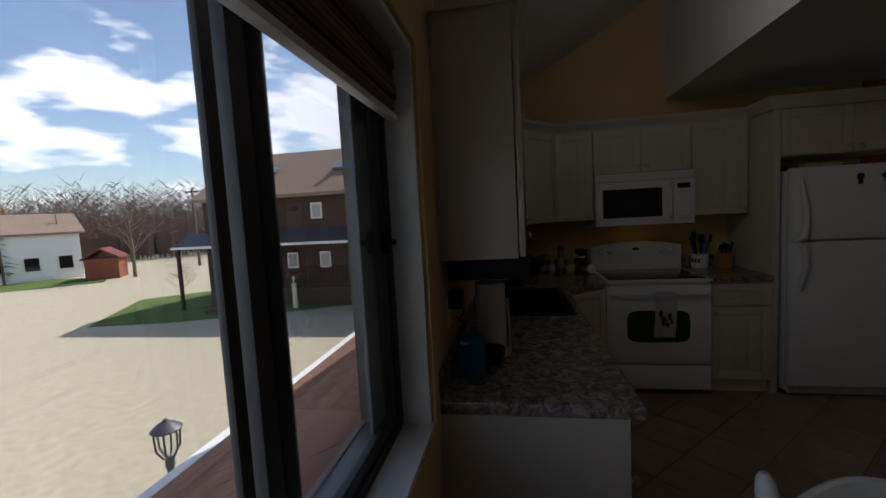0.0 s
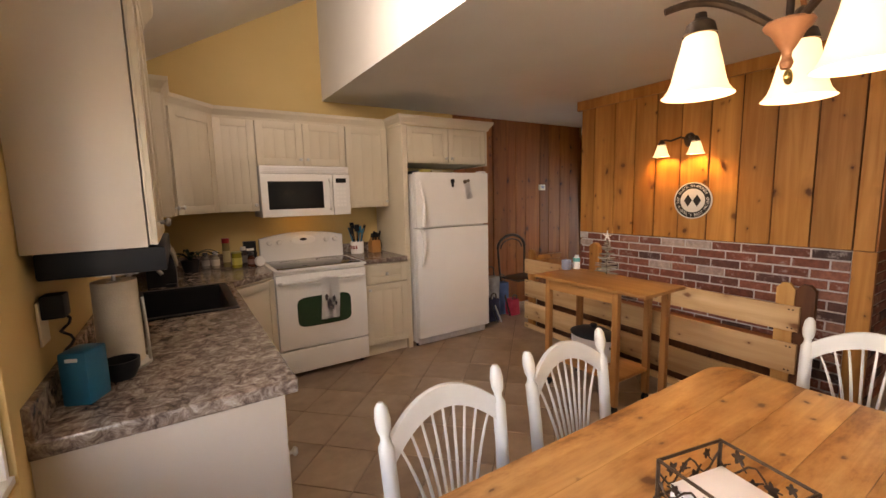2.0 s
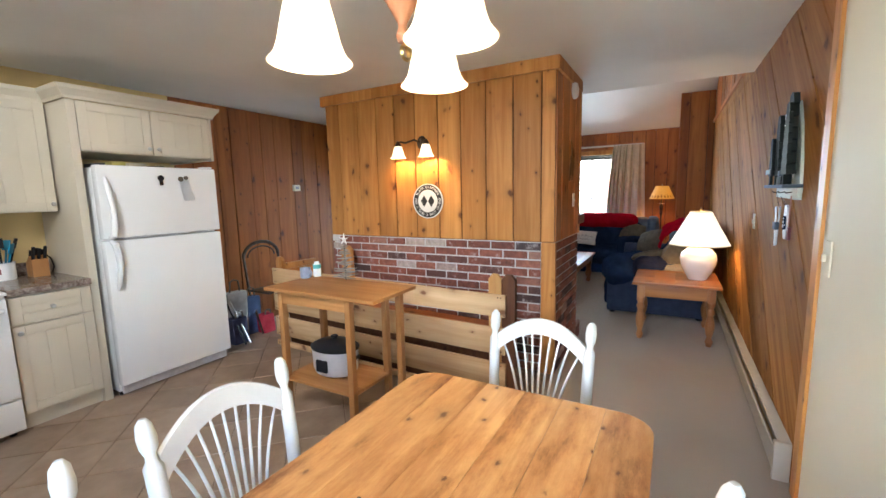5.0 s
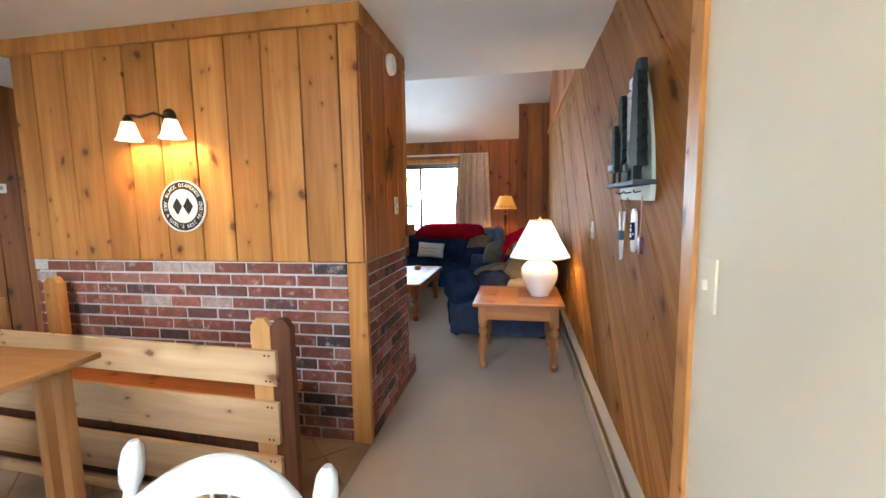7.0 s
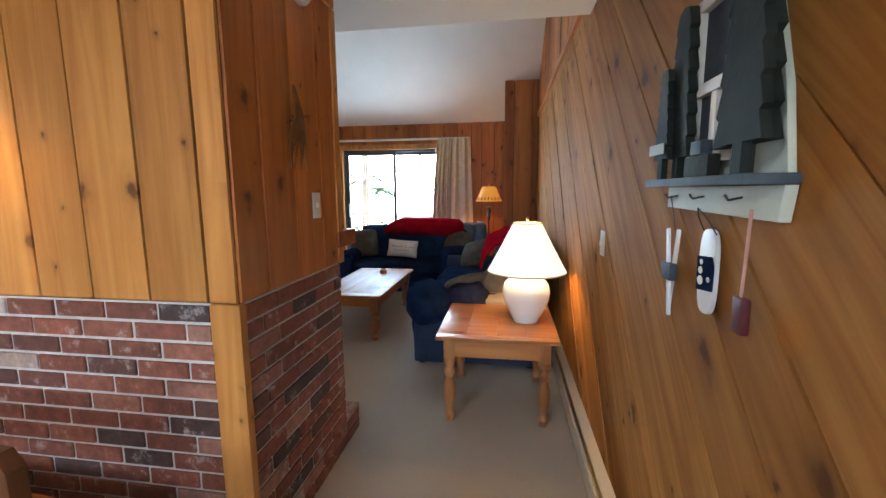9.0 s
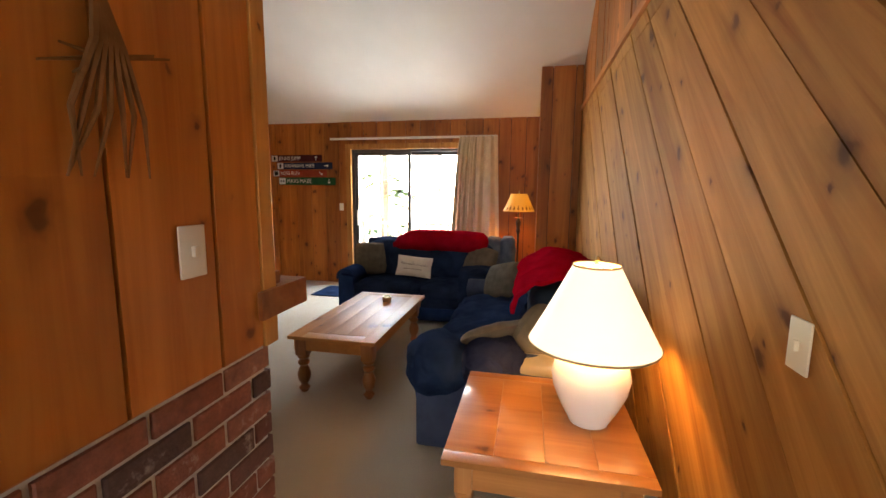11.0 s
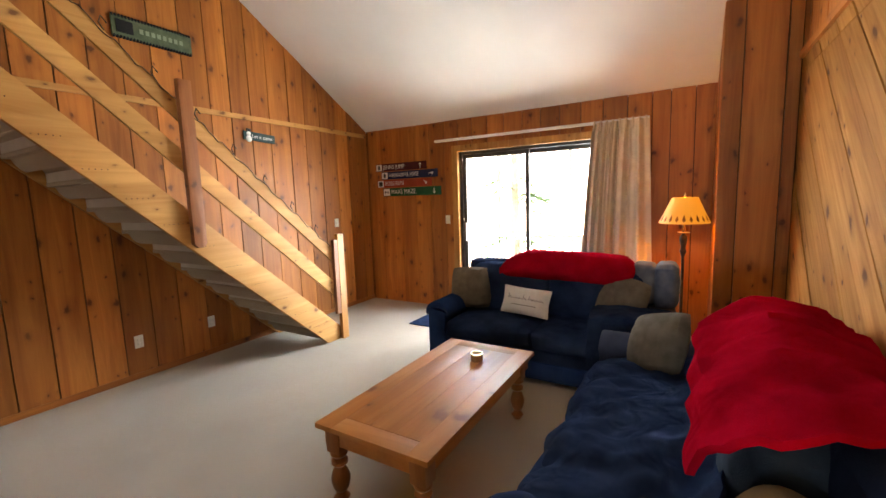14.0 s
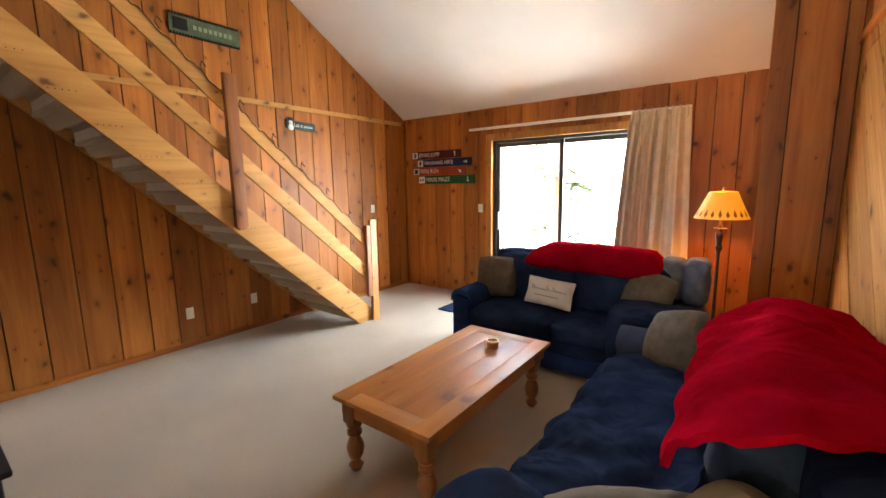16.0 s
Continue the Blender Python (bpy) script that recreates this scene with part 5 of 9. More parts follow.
for i, (px, py) in enumerate(((2.672, 0.832), (2.70, 0.765))):
    sh = thing("salt_shaker", (px, py, TZ), "small ribbed glass shaker with a metal cap", "shaker", "salt and pepper")
    bm = bmesh.new()
    add_lathe(bm, [(0, 0), (0.018, 0), (0.02, 0.01), (0.016, 0.05), (0.014, 0.062), (0, 0.062)], 10)
    part("glass", bm, GLASS, sh)
    bm = bmesh.new()
    add_lathe(bm, [(0, 0.003), (0.014, 0.003), (0.012, 0.04), (0, 0.04)], 10)
    part("contents", bm, NAPKIN, sh)
    bm = bmesh.new()
    add_lathe(bm, [(0.0145, 0.062), (0.016, 0.066), (0.015, 0.085), (0.008, 0.094), (0, 0.095)], 16)
    part("cap", bm, STEEL, sh, "", True)

# chandelier: three bell shades on scrolled arms
ch = thing("chandelier", (3.11, 0.915, 0), "bronze three-arm chandelier with lit frosted bell shades", "chandelier")
COPPER = mottled("rubbed_terracotta_bronze", (0.30, 0.13, 0.07), (0.42, 0.20, 0.11), 20, 0.5, 90, 0.2, 0.3)
bm = bmesh.new()
add_lathe(bm, [(0, 1.732), (0.010, 1.735), (0.014, 1.748), (0.009, 1.762), (0.010, 1.772), (0.016, 1.782), (0.034, 1.815), (0.046, 1.826), (0.050, 1.834), (0.047, 1.840), (0.012, 1.846), (0, 1.847)], 24)
part("hub", bm, COPPER, ch, "rubbed terracotta bronze hub", True)
bm = bmesh.new()
add_lathe(bm, [(0.012, 0), (0.016, 0.002), (0.018, 0.006), (0.016, 0.010), (0.012, 0.008), (0.012, 0)], 18, pose(0, 0, 1.715, 90))
part("ring", bm, BRASS, ch, "", True)
bm = bmesh.new()
add_tube(bm, (0, 0, 1.845), (0, 0, CZ - 0.03), 0.008)
part("rod", bm, IRON, ch, "", True)
bm = bmesh.new()
add_lathe(bm, [(0, CZ - 0.035), (0.05, CZ - 0.03), (0.065, CZ - 0.008), (0.065, CZ - 0.001), (0, CZ - 0.001)], 24)
part("canopy", bm, IRON, ch, "", True)
SHADES = [(2.995 - 3.11, 1.055 - 0.915, 1.69), (3.28 - 3.11, 0.942 - 0.915, 1.69), (3.03 - 3.11, 0.765 - 0.915, 1.69)]
for sx, sy, sz in SHADES:
    d = Vector((sx, sy, 0)).normalized()
    R_ = math.hypot(sx, sy)
    arm = bmesh.new()
    pts = []
    for k in range(13):
        s = k / 12
        pts.append(d * (0.035 + (R_ + 0.045) * s) + Vector((0, 0, 1.838 + 0.035 * s + 0.05 * math.sin(s * 2.6))))
    add_path(arm, pts, [0.011 - 0.004 * abs(k / 12 - 0.3) for k in range(13)], 8)
    a = part("arm", arm, IRON, ch, "", True)
    up = bmesh.new()
    pts = []
    for k in range(11):
        s = k / 10
        pts.append(d * (R_ * (0.95 - 0.93 * s)) + Vector((0, 0, 1.915 + 0.02 * math.sin(s * 3) + 0.17 * s * s)))
    add_path(up, pts, 0.006, 8)
    part("scroll", up, COPPER, ch, "", True)
    p = Vector((sx, sy, 0))
    bm = bmesh.new()
    add_lathe(bm, [(0, 0.165), (0.012, 0.163), (0.014, 0.15), (0.03, 0.138), (0.036, 0.118), (0.038, 0.112), (0.0, 0.112)], 20, Matrix.Translation(p + Vector((0, 0, sz + 0.032))))
    part("socket", bm, IRON, ch, "", True)
    bm = bmesh.new()
    prof = [(0.034, 0.142), (0.038, 0.134), (0.042, 0.112), (0.049, 0.085), (0.055, 0.058), (0.060, 0.036), (0.066, 0.019), (0.074, 0.007), (0.081, 0.0), (0.079, 0.0)]
    prof += [(r - 0.004, z + 0.002) for r, z in reversed(prof[:-2])]
    add_lathe(bm, prof, 32, Matrix.Translation(p + Vector((0, 0, sz))))
    part("shade", bm, FROST, ch, "lit frosted glass bell shade", True)
    bulb("chandelier_bulb", (3.11 + sx, 0.915 + sy, sz + 0.045), 3.4)

# two-light wall sconce and the round sign on the partition
sc = thing("wall_sconce", (PX0 - 0.008, 2.34, 1.87), "bronze two-light wall sconce with lit frosted bell shades", "sconce")
bm = bmesh.new()
add_lathe(bm, [(0, 0), (0.06, 0), (0.056, 0.014), (0.03, 0.028), (0, 0.03)], 24, pose(0, 0, 0, 0, -90) @ Matrix.Diagonal((1, 0.75, 1, 1)))
part("backplate", bm, IRON, sc, "", True)
for sy in (-0.095, 0.185):
    bm = bmesh.new()
    add_path(bm, [(-0.02, 0.0, 0.0), (-0.06, sy * 0.25, 0.025), (-0.09, sy * 0.6, 0.0), (-0.095, sy * 0.85, 0.012), (-0.095, sy, 0.0)], 0.008, 8)
    part("arm", bm, IRON, sc, "", True)
    bm = bmesh.new()
    add_lathe(bm, [(0, 0.02), (0.012, 0.015), (0.026, -0.012), (0.034, -0.032), (0, -0.032)], 18, Matrix.Translation((-0.095, sy, 0)))
    part("socket", bm, IRON, sc, "", True)
    bm = bmesh.new()
    prof = [(0.032, -0.026), (0.036, -0.045), (0.045, -0.07), (0.05, -0.09), (0.056, -0.108), (0.066, -0.122), (0.068, -0.125), (0.066, -0.125)]
    prof += [(r - 0.004, z - 0.001) for r, z in reversed(prof[:-2])]
    add_lathe(bm, prof, 28, Matrix.Translation((-0.095, sy, 0)))
    part("shade", bm, FROST, sc, "lit frosted glass bell shade", True)
    bulb("sconce_bulb", (PX0 - 0.103, 2.34 + sy, 1.79), 9.0, (1.0, 0.60, 0.22))

rs = thing("round_sign", (PX0 - 0.010, 2.29, 1.372), "round black and white wall sign with two black diamonds", "sign")
rot = pose(0, 0, 0, 0, -90)
INK = material("black_sign_ink", (0.012, 0.012, 0.014), 0.4)
SIGNW = mottled("white_sign_face", (0.70, 0.71, 0.72), (0.74, 0.75, 0.76), 10, 0.4, 100, 0.05)


def disc(r0, r1, z0, z1):
    bm = bmesh.new()
    add_lathe(bm, [(r0, z0), (r0, z1), (r1, z1), (r1, z0), (r0, z0)] if r0 else [(0, z0), (r1, z0), (r1, z1), (0, z1)], 48, rot)
    return bm


part("rim", disc(0.142, 0.15, 0, 0.014), SIGNW, rs, "", True)
part("band", disc(0.098, 0.142, 0, 0.010), INK, rs, "black lettered band", True)
part("face", disc(0, 0.098, 0, 0.012), SIGNW, rs, "", True)
for dy in (-0.036, 0.036):
    bm = bmesh.new()
    add_prism(bm, [(dy - 0.032, 0), (dy, -0.05), (dy + 0.032, 0), (dy, 0.05)], -0.0145, -0.0122, 0)
    part("diamond", bm, INK, rs)


def text_mesh(body, size, mat, parent, m, name="lettering", depth=0.001, align='CENTER'):
    cu = bpy.data.curves.new("lettering", 'FONT')
    cu.body, cu.size, cu.extrude, cu.align_x, cu.align_y, cu.resolution_u = body, size, depth, align, 'CENTER', 3
    tmp = bpy.data.objects.new("lettering", cu)
    me = bpy.data.meshes.new_from_object(tmp)
    bpy.data.objects.remove(tmp)
    bpy.data.curves.remove(cu)
    me.materials.append(mat)
    me.transform(m)
    ob = new(name, me)
    ob.parent = parent
    return ob


WALLTEXT = Matrix(((0, 0, -1, 0), (-1, 0, 0, 0), (0, 1, 0, 0), (0, 0, 0, 1)))   # reads on a wall that looks along -x
for word, mid, span, top in (("BLACK DIAMONDS", 90, 130, True), ("ARE A GIRL'S BEST FRIEND", 270, 205, False)):
    n = len(word)
    for i, c in enumerate(word):
        if c == " ":
            continue
        k = (i + 0.5) / n - 0.5
        a = radians(mid - k * span) if top else radians(mid + k * span)
        r = 0.112 if top else 0.126
        ang = a - math.pi / 2 if top else a + math.pi / 2
        base = Matrix.Translation((0.12 * math.cos(a), 0.12 * math.sin(a), 0.0108)) @ Matrix.Rotation(ang, 4, 'Z')
        text_mesh(c, 0.03, SIGNW, rs, WALLTEXT @ base, "letter")

# serving cart
ct = thing("serving_cart", (0, 0, 0), "oak drop-leaf serving cart on castors with a lower shelf", "cart")
CX0, CX1, CY0, CY1, CTZ = 4.13, 4.57, 1.85, 2.76, 0.85
box_part("top", (CX0, CY0, CTZ - 0.022), (CX1, CY1, CTZ), OAK_Y, ct, 0.004)
for lx in (CX0 + 0.045, CX1 - 0.045):
    for ly in (CY0 + 0.22, CY1 - 0.12):
        box_part("leg", (lx - 0.02, ly - 0.02, 0.06), (lx + 0.02, ly + 0.02, CTZ - 0.023), OAK_Z, ct, 0.003)
        bm = bmesh.new()
        add_tube(bm, (lx, ly - 0.012, 0.026), (lx, ly + 0.012, 0.026), 0.026, None, 16)
        add_tube(bm, (lx, ly, 0.03), (lx, ly, 0.06), 0.008)
        part("castor", bm, BLACK, ct, "black castor", True)
# gate leg for the raised leaf
box_part("gate_leg", (CX1 - 0.10, CY0 + 0.06, 0.10), (CX1 - 0.06, CY0 + 0.10, CTZ - 0.023), OAK_Z, ct, 0.003)
for ax0 in (CX0 + 0.03, CX1 - 0.05):
    box_part("apron", (ax0, CY0 + 0.24, CTZ - 0.10), (ax0 + 0.02, CY1 - 0.14, CTZ - 0.024), OAK_Y, ct)
box_part("shelf", (CX0 + 0.025, CY0 + 0.20, 0.225), (CX1 - 0.025, CY1 - 0.10, 0.245), OAK_Y, ct, 0.003)

pc = thing("slow_cooker", (4.36, 2.38, 0.245), "steel oval slow cooker with a black lid on the shelf", "slow cooker")
ov = Matrix.Diagonal((0.85, 1.15, 1, 1))
bm = bmesh.new()
add_lathe(bm, [(0, 0.015), (0.13, 0.015), (0.145, 0.05), (0.15, 0.17), (0.153, 0.18), (0, 0.18)], 28, ov)
part("body", bm, mottled("satin_steel", (0.58, 0.60, 0.63), (0.68, 0.70, 0.73), 14.0, 0.3, 120, 0.05, 0.35), pc, "brushed steel body", True)
bm = bmesh.new()
add_lathe(bm, [(0.156, 0.181), (0.158, 0.192), (0.15, 0.20), (0.10, 0.225), (0.03, 0.238), (0, 0.24)], 28, ov)
lid = part("lid", bm, BLACK, pc, "black domed lid", True)
bm = bmesh.new()
add_lathe(bm, [(0, 0.238), (0.018, 0.238), (0.026, 0.256), (0.02, 0.264), (0, 0.265)], 16)
part("knob", bm, BLACK, lid, "", True)
for s in (-1, 1):
    box_part("handle", (-0.04, s * 0.172 - 0.012, 0.12), (0.04, s * 0.172 + 0.012, 0.14), BLACK, pc, 0.005)
    box_part("foot", (-0.05, s * 0.1 - 0.015, 0.0), (0.05, s * 0.1 + 0.015, 0.0155), BLACK, pc)
bm = bmesh.new()
add_box(bm, (-0.136, -0.045, 0.05), (-0.12, 0.045, 0.13), 0.004)
part("control", bm, BLACK, pc)

mug = thing("mug", (4.47, 2.735, CTZ), "small grey-blue stoneware mug on the cart", "mug")
MUGC = mottled("grey_blue_stoneware", (0.26, 0.28, 0.36), (0.32, 0.34, 0.42), 12, 0.4, 80, 0.1)
bm = bmesh.new()
add_lathe(bm, [(0, 0), (0.034, 0), (0.038, 0.01), (0.038, 0.075), (0.034, 0.075), (0.033, 0.012), (0, 0.01)], 24)
part("cup", bm, MUGC, mug, "", True)
bm = bmesh.new()
add_path(bm, [(0.0, -0.036, 0.06), (0.0, -0.058, 0.055), (0.0, -0.062, 0.035), (0.0, -0.054, 0.018), (0.0, -0.036, 0.015)], 0.005)
part("handle", bm, MUGC, mug, "", True)
hb = thing("hand_soap_bottle", (4.55, 2.70, CTZ), "small white and turquoise bottle beside the mug", "bottle")
bm = bmesh.new()
add_lathe(bm, [(0, 0), (0.026, 0), (0.028, 0.008), (0.028, 0.08), (0.02, 0.095), (0.016, 0.10), (0.016, 0.11), (0, 0.11)], 20)
part("body", bm, WHITE, hb, "", True)
bm = bmesh.new()
add_lathe(bm, [(0.0285, 0.06), (0.0288, 0.075), (0.0285, 0.09)], 20)
part("band", bm, material("turquoise_label", (0.1, 0.45, 0.42), 0.5), hb, "", True)
tr_ = thing("driftwood_tree", (4.535, 2.41, CTZ), "small stacked driftwood tree with a white star", "ornament")
DRIFT = mottled("grey_driftwood", (0.22, 0.18, 0.14), (0.34, 0.29, 0.24), 25, 0.9, 80, 0.5)
bm = bmesh.new()
add_tube(bm, (0, 0, 0), (0, 0, 0.26), 0.004)
part("stem", bm, IRON, tr_)
random.seed(9)
for i in range(16):
    z = 0.012 + i * 0.0155
    L = 0.10 * (1 - i / 19)
    a = random.uniform(0, 3.14)
    d = Vector((math.cos(a), math.sin(a), 0))
    bm = bmesh.new()
    add_path(bm, [d * -L + Vector((0, 0, z + random.uniform(0, 0.012))), Vector((0.004, 0, z)), d * L + Vector((0, 0, z + random.uniform(0, 0.012)))], [0.004, 0.0085, 0.004], 6)
    part("stick", bm, DRIFT, tr_, "", True)
bm = bmesh.new()
st = []
for k in range(10):
    r = 0.042 if k % 2 == 0 else 0.011
    a = math.pi / 2 + k * math.pi / 5
    st.append((r * math.cos(a), 0.285 + r * math.sin(a)))
add_prism(bm, st, -0.004, 0.004, 0)
part("star", bm, WHITE, tr_, "white star")

# booth bench with slatted back standing before the brick
bn = thing("booth_bench", (0, 0, 0), "raw pine slatted booth bench with corner posts", "bench")
bn.matrix_world = Matrix.Translation((4.875, 1.36, 0)) @ pose(0, 0, 0, 0, 0, -3.1) @ Matrix.Translation((-5.0, -1.40, 0))
for z0, z1 in ((0.61, 0.762), (0.35, 0.535), (0.105, 0.29), (0.0, 0.05)):
    bm = bmesh.new()
    add_box(bm, (5.0, 1.40, z0), (5.022, 3.82, z1), 0.004)
    s = part("slat", bm, PINE_RAW_Y, bn, "raw knotty pine slat", True)
    for y in (1.43, 1.45, 3.77, 3.79):
        for zz in (z0 + 0.02, z1 - 0.02):
            bm = bmesh.new()
            add_tube(bm, (4.9985, y, zz), (5.0, y, zz), 0.005, None, 8)
            part("screw", bm, IRON, s)


def pointed_post(y0, y1, x0, x1, h, mat, lab):
    bm = bmesh.new()
    ym = (y0 + y1) / 2
    c = 0.035
    add_prism(bm, [(y0, 0.0), (y1, 0.0), (y1, h - c), (ym + 0.018, h), (ym - 0.018, h), (y0, h - c)], x0, x1, 0, 0.004)
    return part("post", bm, mat, bn, lab, True)


# one post built as two: dark for its shaded face, pale for the lit
pointed_post(1.34, 1.435, 5.024, 5.062, 0.895, BENCH_DARK_Z, "end post coloured dark red-brown for its shaded face")
pointed_post(1.437, 1.53, 5.024, 5.05, 0.895, PINE_RAW_Z, "pale pine inner post for the lit face of the end post")
pointed_post(3.70, 3.79, 5.024, 5.062, 0.87, PINE_HONEY, "honey pine post")
pointed_post(3.17, 3.29, 5.40, 5.448, 0.955, PINE_HONEY, "honey pine post against the brick")
box_part("seat", (5.064, 1.54, 0.41), (5.40, 3.69, 0.44), PINE_Y, bn, 0.004)
box_part("seat_front", (5.064, 1.54, 0.02), (5.086, 3.69, 0.40), BENCH_DARK_Z, bn)
box_part("end_rail", (5.065, 3.73, 0.745), (5.46, 3.765, 0.80), PINE_HONEY, bn, 0.003)
box_part("end_board", (5.065, 3.735, 0.60), (5.46, 3.757, 0.74), PINE_HONEY, bn, 0.003)

# clutter in the dark passage behind the fridge
ws = thing("wire_chair", (5.35, 4.35, 0), "dark folding chair leaning in the passage", "chair")
bm = bmesh.new()
add_path(bm, [(0.22 * math.cos(a), 0.02, 0.80 + 0.16 * math.sin(a)) for a in [k * math.pi / 12 for k in range(13)]], 0.018)
add_path(bm, [(0.17 * math.cos(a), 0.02, 0.80 + 0.11 * math.sin(a)) for a in [k * math.pi / 12 for k in range(13)]], 0.008)
part("back_hoop", bm, IRON, ws, "", True)
for s in (-1, 1):
    bm = bmesh.new()
    add_path(bm, [(s * 0.22, 0.02, 0.81), (s * 0.2, 0.0, 0.45), (s * 0.2, -0.18, 0.0)], 0.013)
    part("leg", bm, IRON, ws, "", True)
box_part("seat", (-0.2, -0.32, 0.44), (0.2, 0.0, 0.46), IRON, ws, 0.006)
BAGC = [((0.32, 0.30, 0.28), 4.93, 4.30, 0.22, 0.62, "grey tote bag with pale lettering in the passage"), ((0.06, 0.10, 0.2), 5.12, 4.32, 0.18, 0.5, "blue patterned shopping bag in the passage"),
        ((0.35, 0.03, 0.05), 5.22, 4.20, 0.14, 0.25, "small red bag on the floor"), ((0.03, 0.03, 0.06), 4.86, 4.16, 0.16, 0.33, "dark navy bag on the floor")]
for col, x, y, w, h, lab in BAGC:
    b = thing("bag", (x, y, 0), lab, "bag", "bags in the passage")
    bm = bmesh.new()
    add_box(bm, (-w / 2, -0.06, 0.0), (w / 2, 0.06, h * 0.8), 0.02)
    for v in bm.verts:
        v.co += Vector((0, 0.02, 0.0)) * math.sin(v.co.z * 9)
    part("sack", bm, mottled("bag_cloth", col, tuple(c * 1.4 + 0.01 for c in col), 12, 0.8, 150, 0.5), b, "", True)
    bm = bmesh.new()
    add_path(bm, [(-w * 0.25, -0.03, h * 0.8), (-w * 0.2, -0.03, h * 0.97), (0, -0.03, h), (w * 0.2, -0.03, h * 0.97), (w * 0.25, -0.03, h * 0.8)], 0.008)
    part("handle", bm, TAUPE, b, "", True)
bm = bmesh.new()
for i in range(4):
    add_box(bm, (4.86 + i * 0.045, 4.232, 0.40), (4.89 + i * 0.045, 4.238, 0.46))
    add_box(bm, (4.87 + i * 0.045, 4.231, 0.415), (4.88 + i * 0.045, 4.2325, 0.445))
tagged(solid("bag_lettering", bm, SIGNW), "row of pale block marks on the tote bag", "lettering")
pole = thing("ski_poles", (4.80, 4.08, 0), "pair of ski poles leaning beside the fridge", "ski poles")
for i in range(2):
    bm = bmesh.new()
    add_path(bm, [(0.04 + i * 0.05, -0.05, 0.01), (-0.02 + i * 0.03, 0.3, 0.72)], 0.009)
    part("pole", bm, STEEL if i else BLACK, pole, "", True)
thermo = thing("thermostat", (6.08, BY - 0.02, 1.545), "small beige wall thermostat with a grey display", "thermostat")
box_part("case", (-0.05, -0.03, -0.038), (0.05, 0.0, 0.038), CREAM, thermo, 0.004)
box_part("display", (-0.025, -0.032, -0.012), (0.025, -0.029, 0.018), MUGC, thermo)

# ---- living room ----


def soft_box(bm, lo, hi, puff=0.03, n=6, r=0.35, m=None, wrinkle=0.0, seed=0):
    """A cushion-like block: a subdivided box with its faces puffed out, its edges rounded and light wrinkles."""
    res = bmesh.ops.create_cube(bm, size=2.0)
    es = list({e for v in res["verts"] for e in v.link_edges})
    out = bmesh.ops.subdivide_edges(bm, edges=es, cuts=n, use_grid_fill=True)
    vs = list(bm.verts)
    lo, hi = Vector(lo), Vector(hi)
    c, h = (lo + hi) / 2, (hi - lo) / 2
    mn = min(h)
    for v in vs:
        p = v.co.copy()
        q = Vector([p[i] * h[i] for i in range(3)])
        k = mn * r
        core = Vector([max(-(h[i] - k), min(h[i] - k, q[i])) for i in range(3)])
        d = q - core
        if d.length > 1e-6:
            q = core + d.normalized() * min(d.length, k) if d.length > k else q
        w = (1 - p.x ** 2) * (1 - p.y ** 2) + (1 - p.y ** 2) * (1 - p.z ** 2) + (1 - p.x ** 2) * (1 - p.z ** 2)
        nrm = Vector([p[i] ** 5 for i in range(3)])
        if nrm.length > 0:
            nrm.normalize()
        q += nrm * puff * w
        if wrinkle:
            s = c + q
            q += nrm * wrinkle * noise.noise(Vector((s.x * 7 + seed, s.y * 7, s.z * 7))) + nrm * wrinkle * 0.6 * noise.noise(Vector((s.x * 17 + seed, s.y * 15, s.z * 17)))
        v.co = c + q
    if m is not None:
        bmesh.ops.transform(bm, matrix=m, verts=vs)
    return vs


def soft_part(name, lo, hi, mat, parent, puff=0.02, r=0.35, m=None, wrinkle=0.006, label="", n=9):
    bm = bmesh.new()
    soft_box(bm, lo, hi, puff, n, r, m, wrinkle, len(name) + lo[0])
    return part(name, bm, mat, parent, label, True)


def roll_arm(name, lo, hi, mat, parent, rad, label=""):
    """Upright arm panel with a rounded roll along its top; runs along y."""
    bm = bmesh.new()
    w = (hi[0] - lo[0])
    out = [(lo[0] + 0.03, lo[2]), (hi[0] - 0.03, lo[2]), (hi[0] - 0.03, hi[2] - rad)]
    cx, cz = (lo[0] + hi[0]) / 2, hi[2] - rad
    for k in range(13):
        a = radians(-15 + 210 * k / 12)
        out.append((cx + (w / 2) * math.cos(a), cz + rad * math.sin(a)))
    out.append((lo[0] + 0.03, hi[2] - rad))
    add_prism(bm, out, lo[1], hi[1], 1, 0.02)
    for v in bm.verts:
        v.co += Vector((1, 1, 1)) * 0.006 * noise.noise(v.co * 9)
    return part(name, bm, mat, parent, label, True)


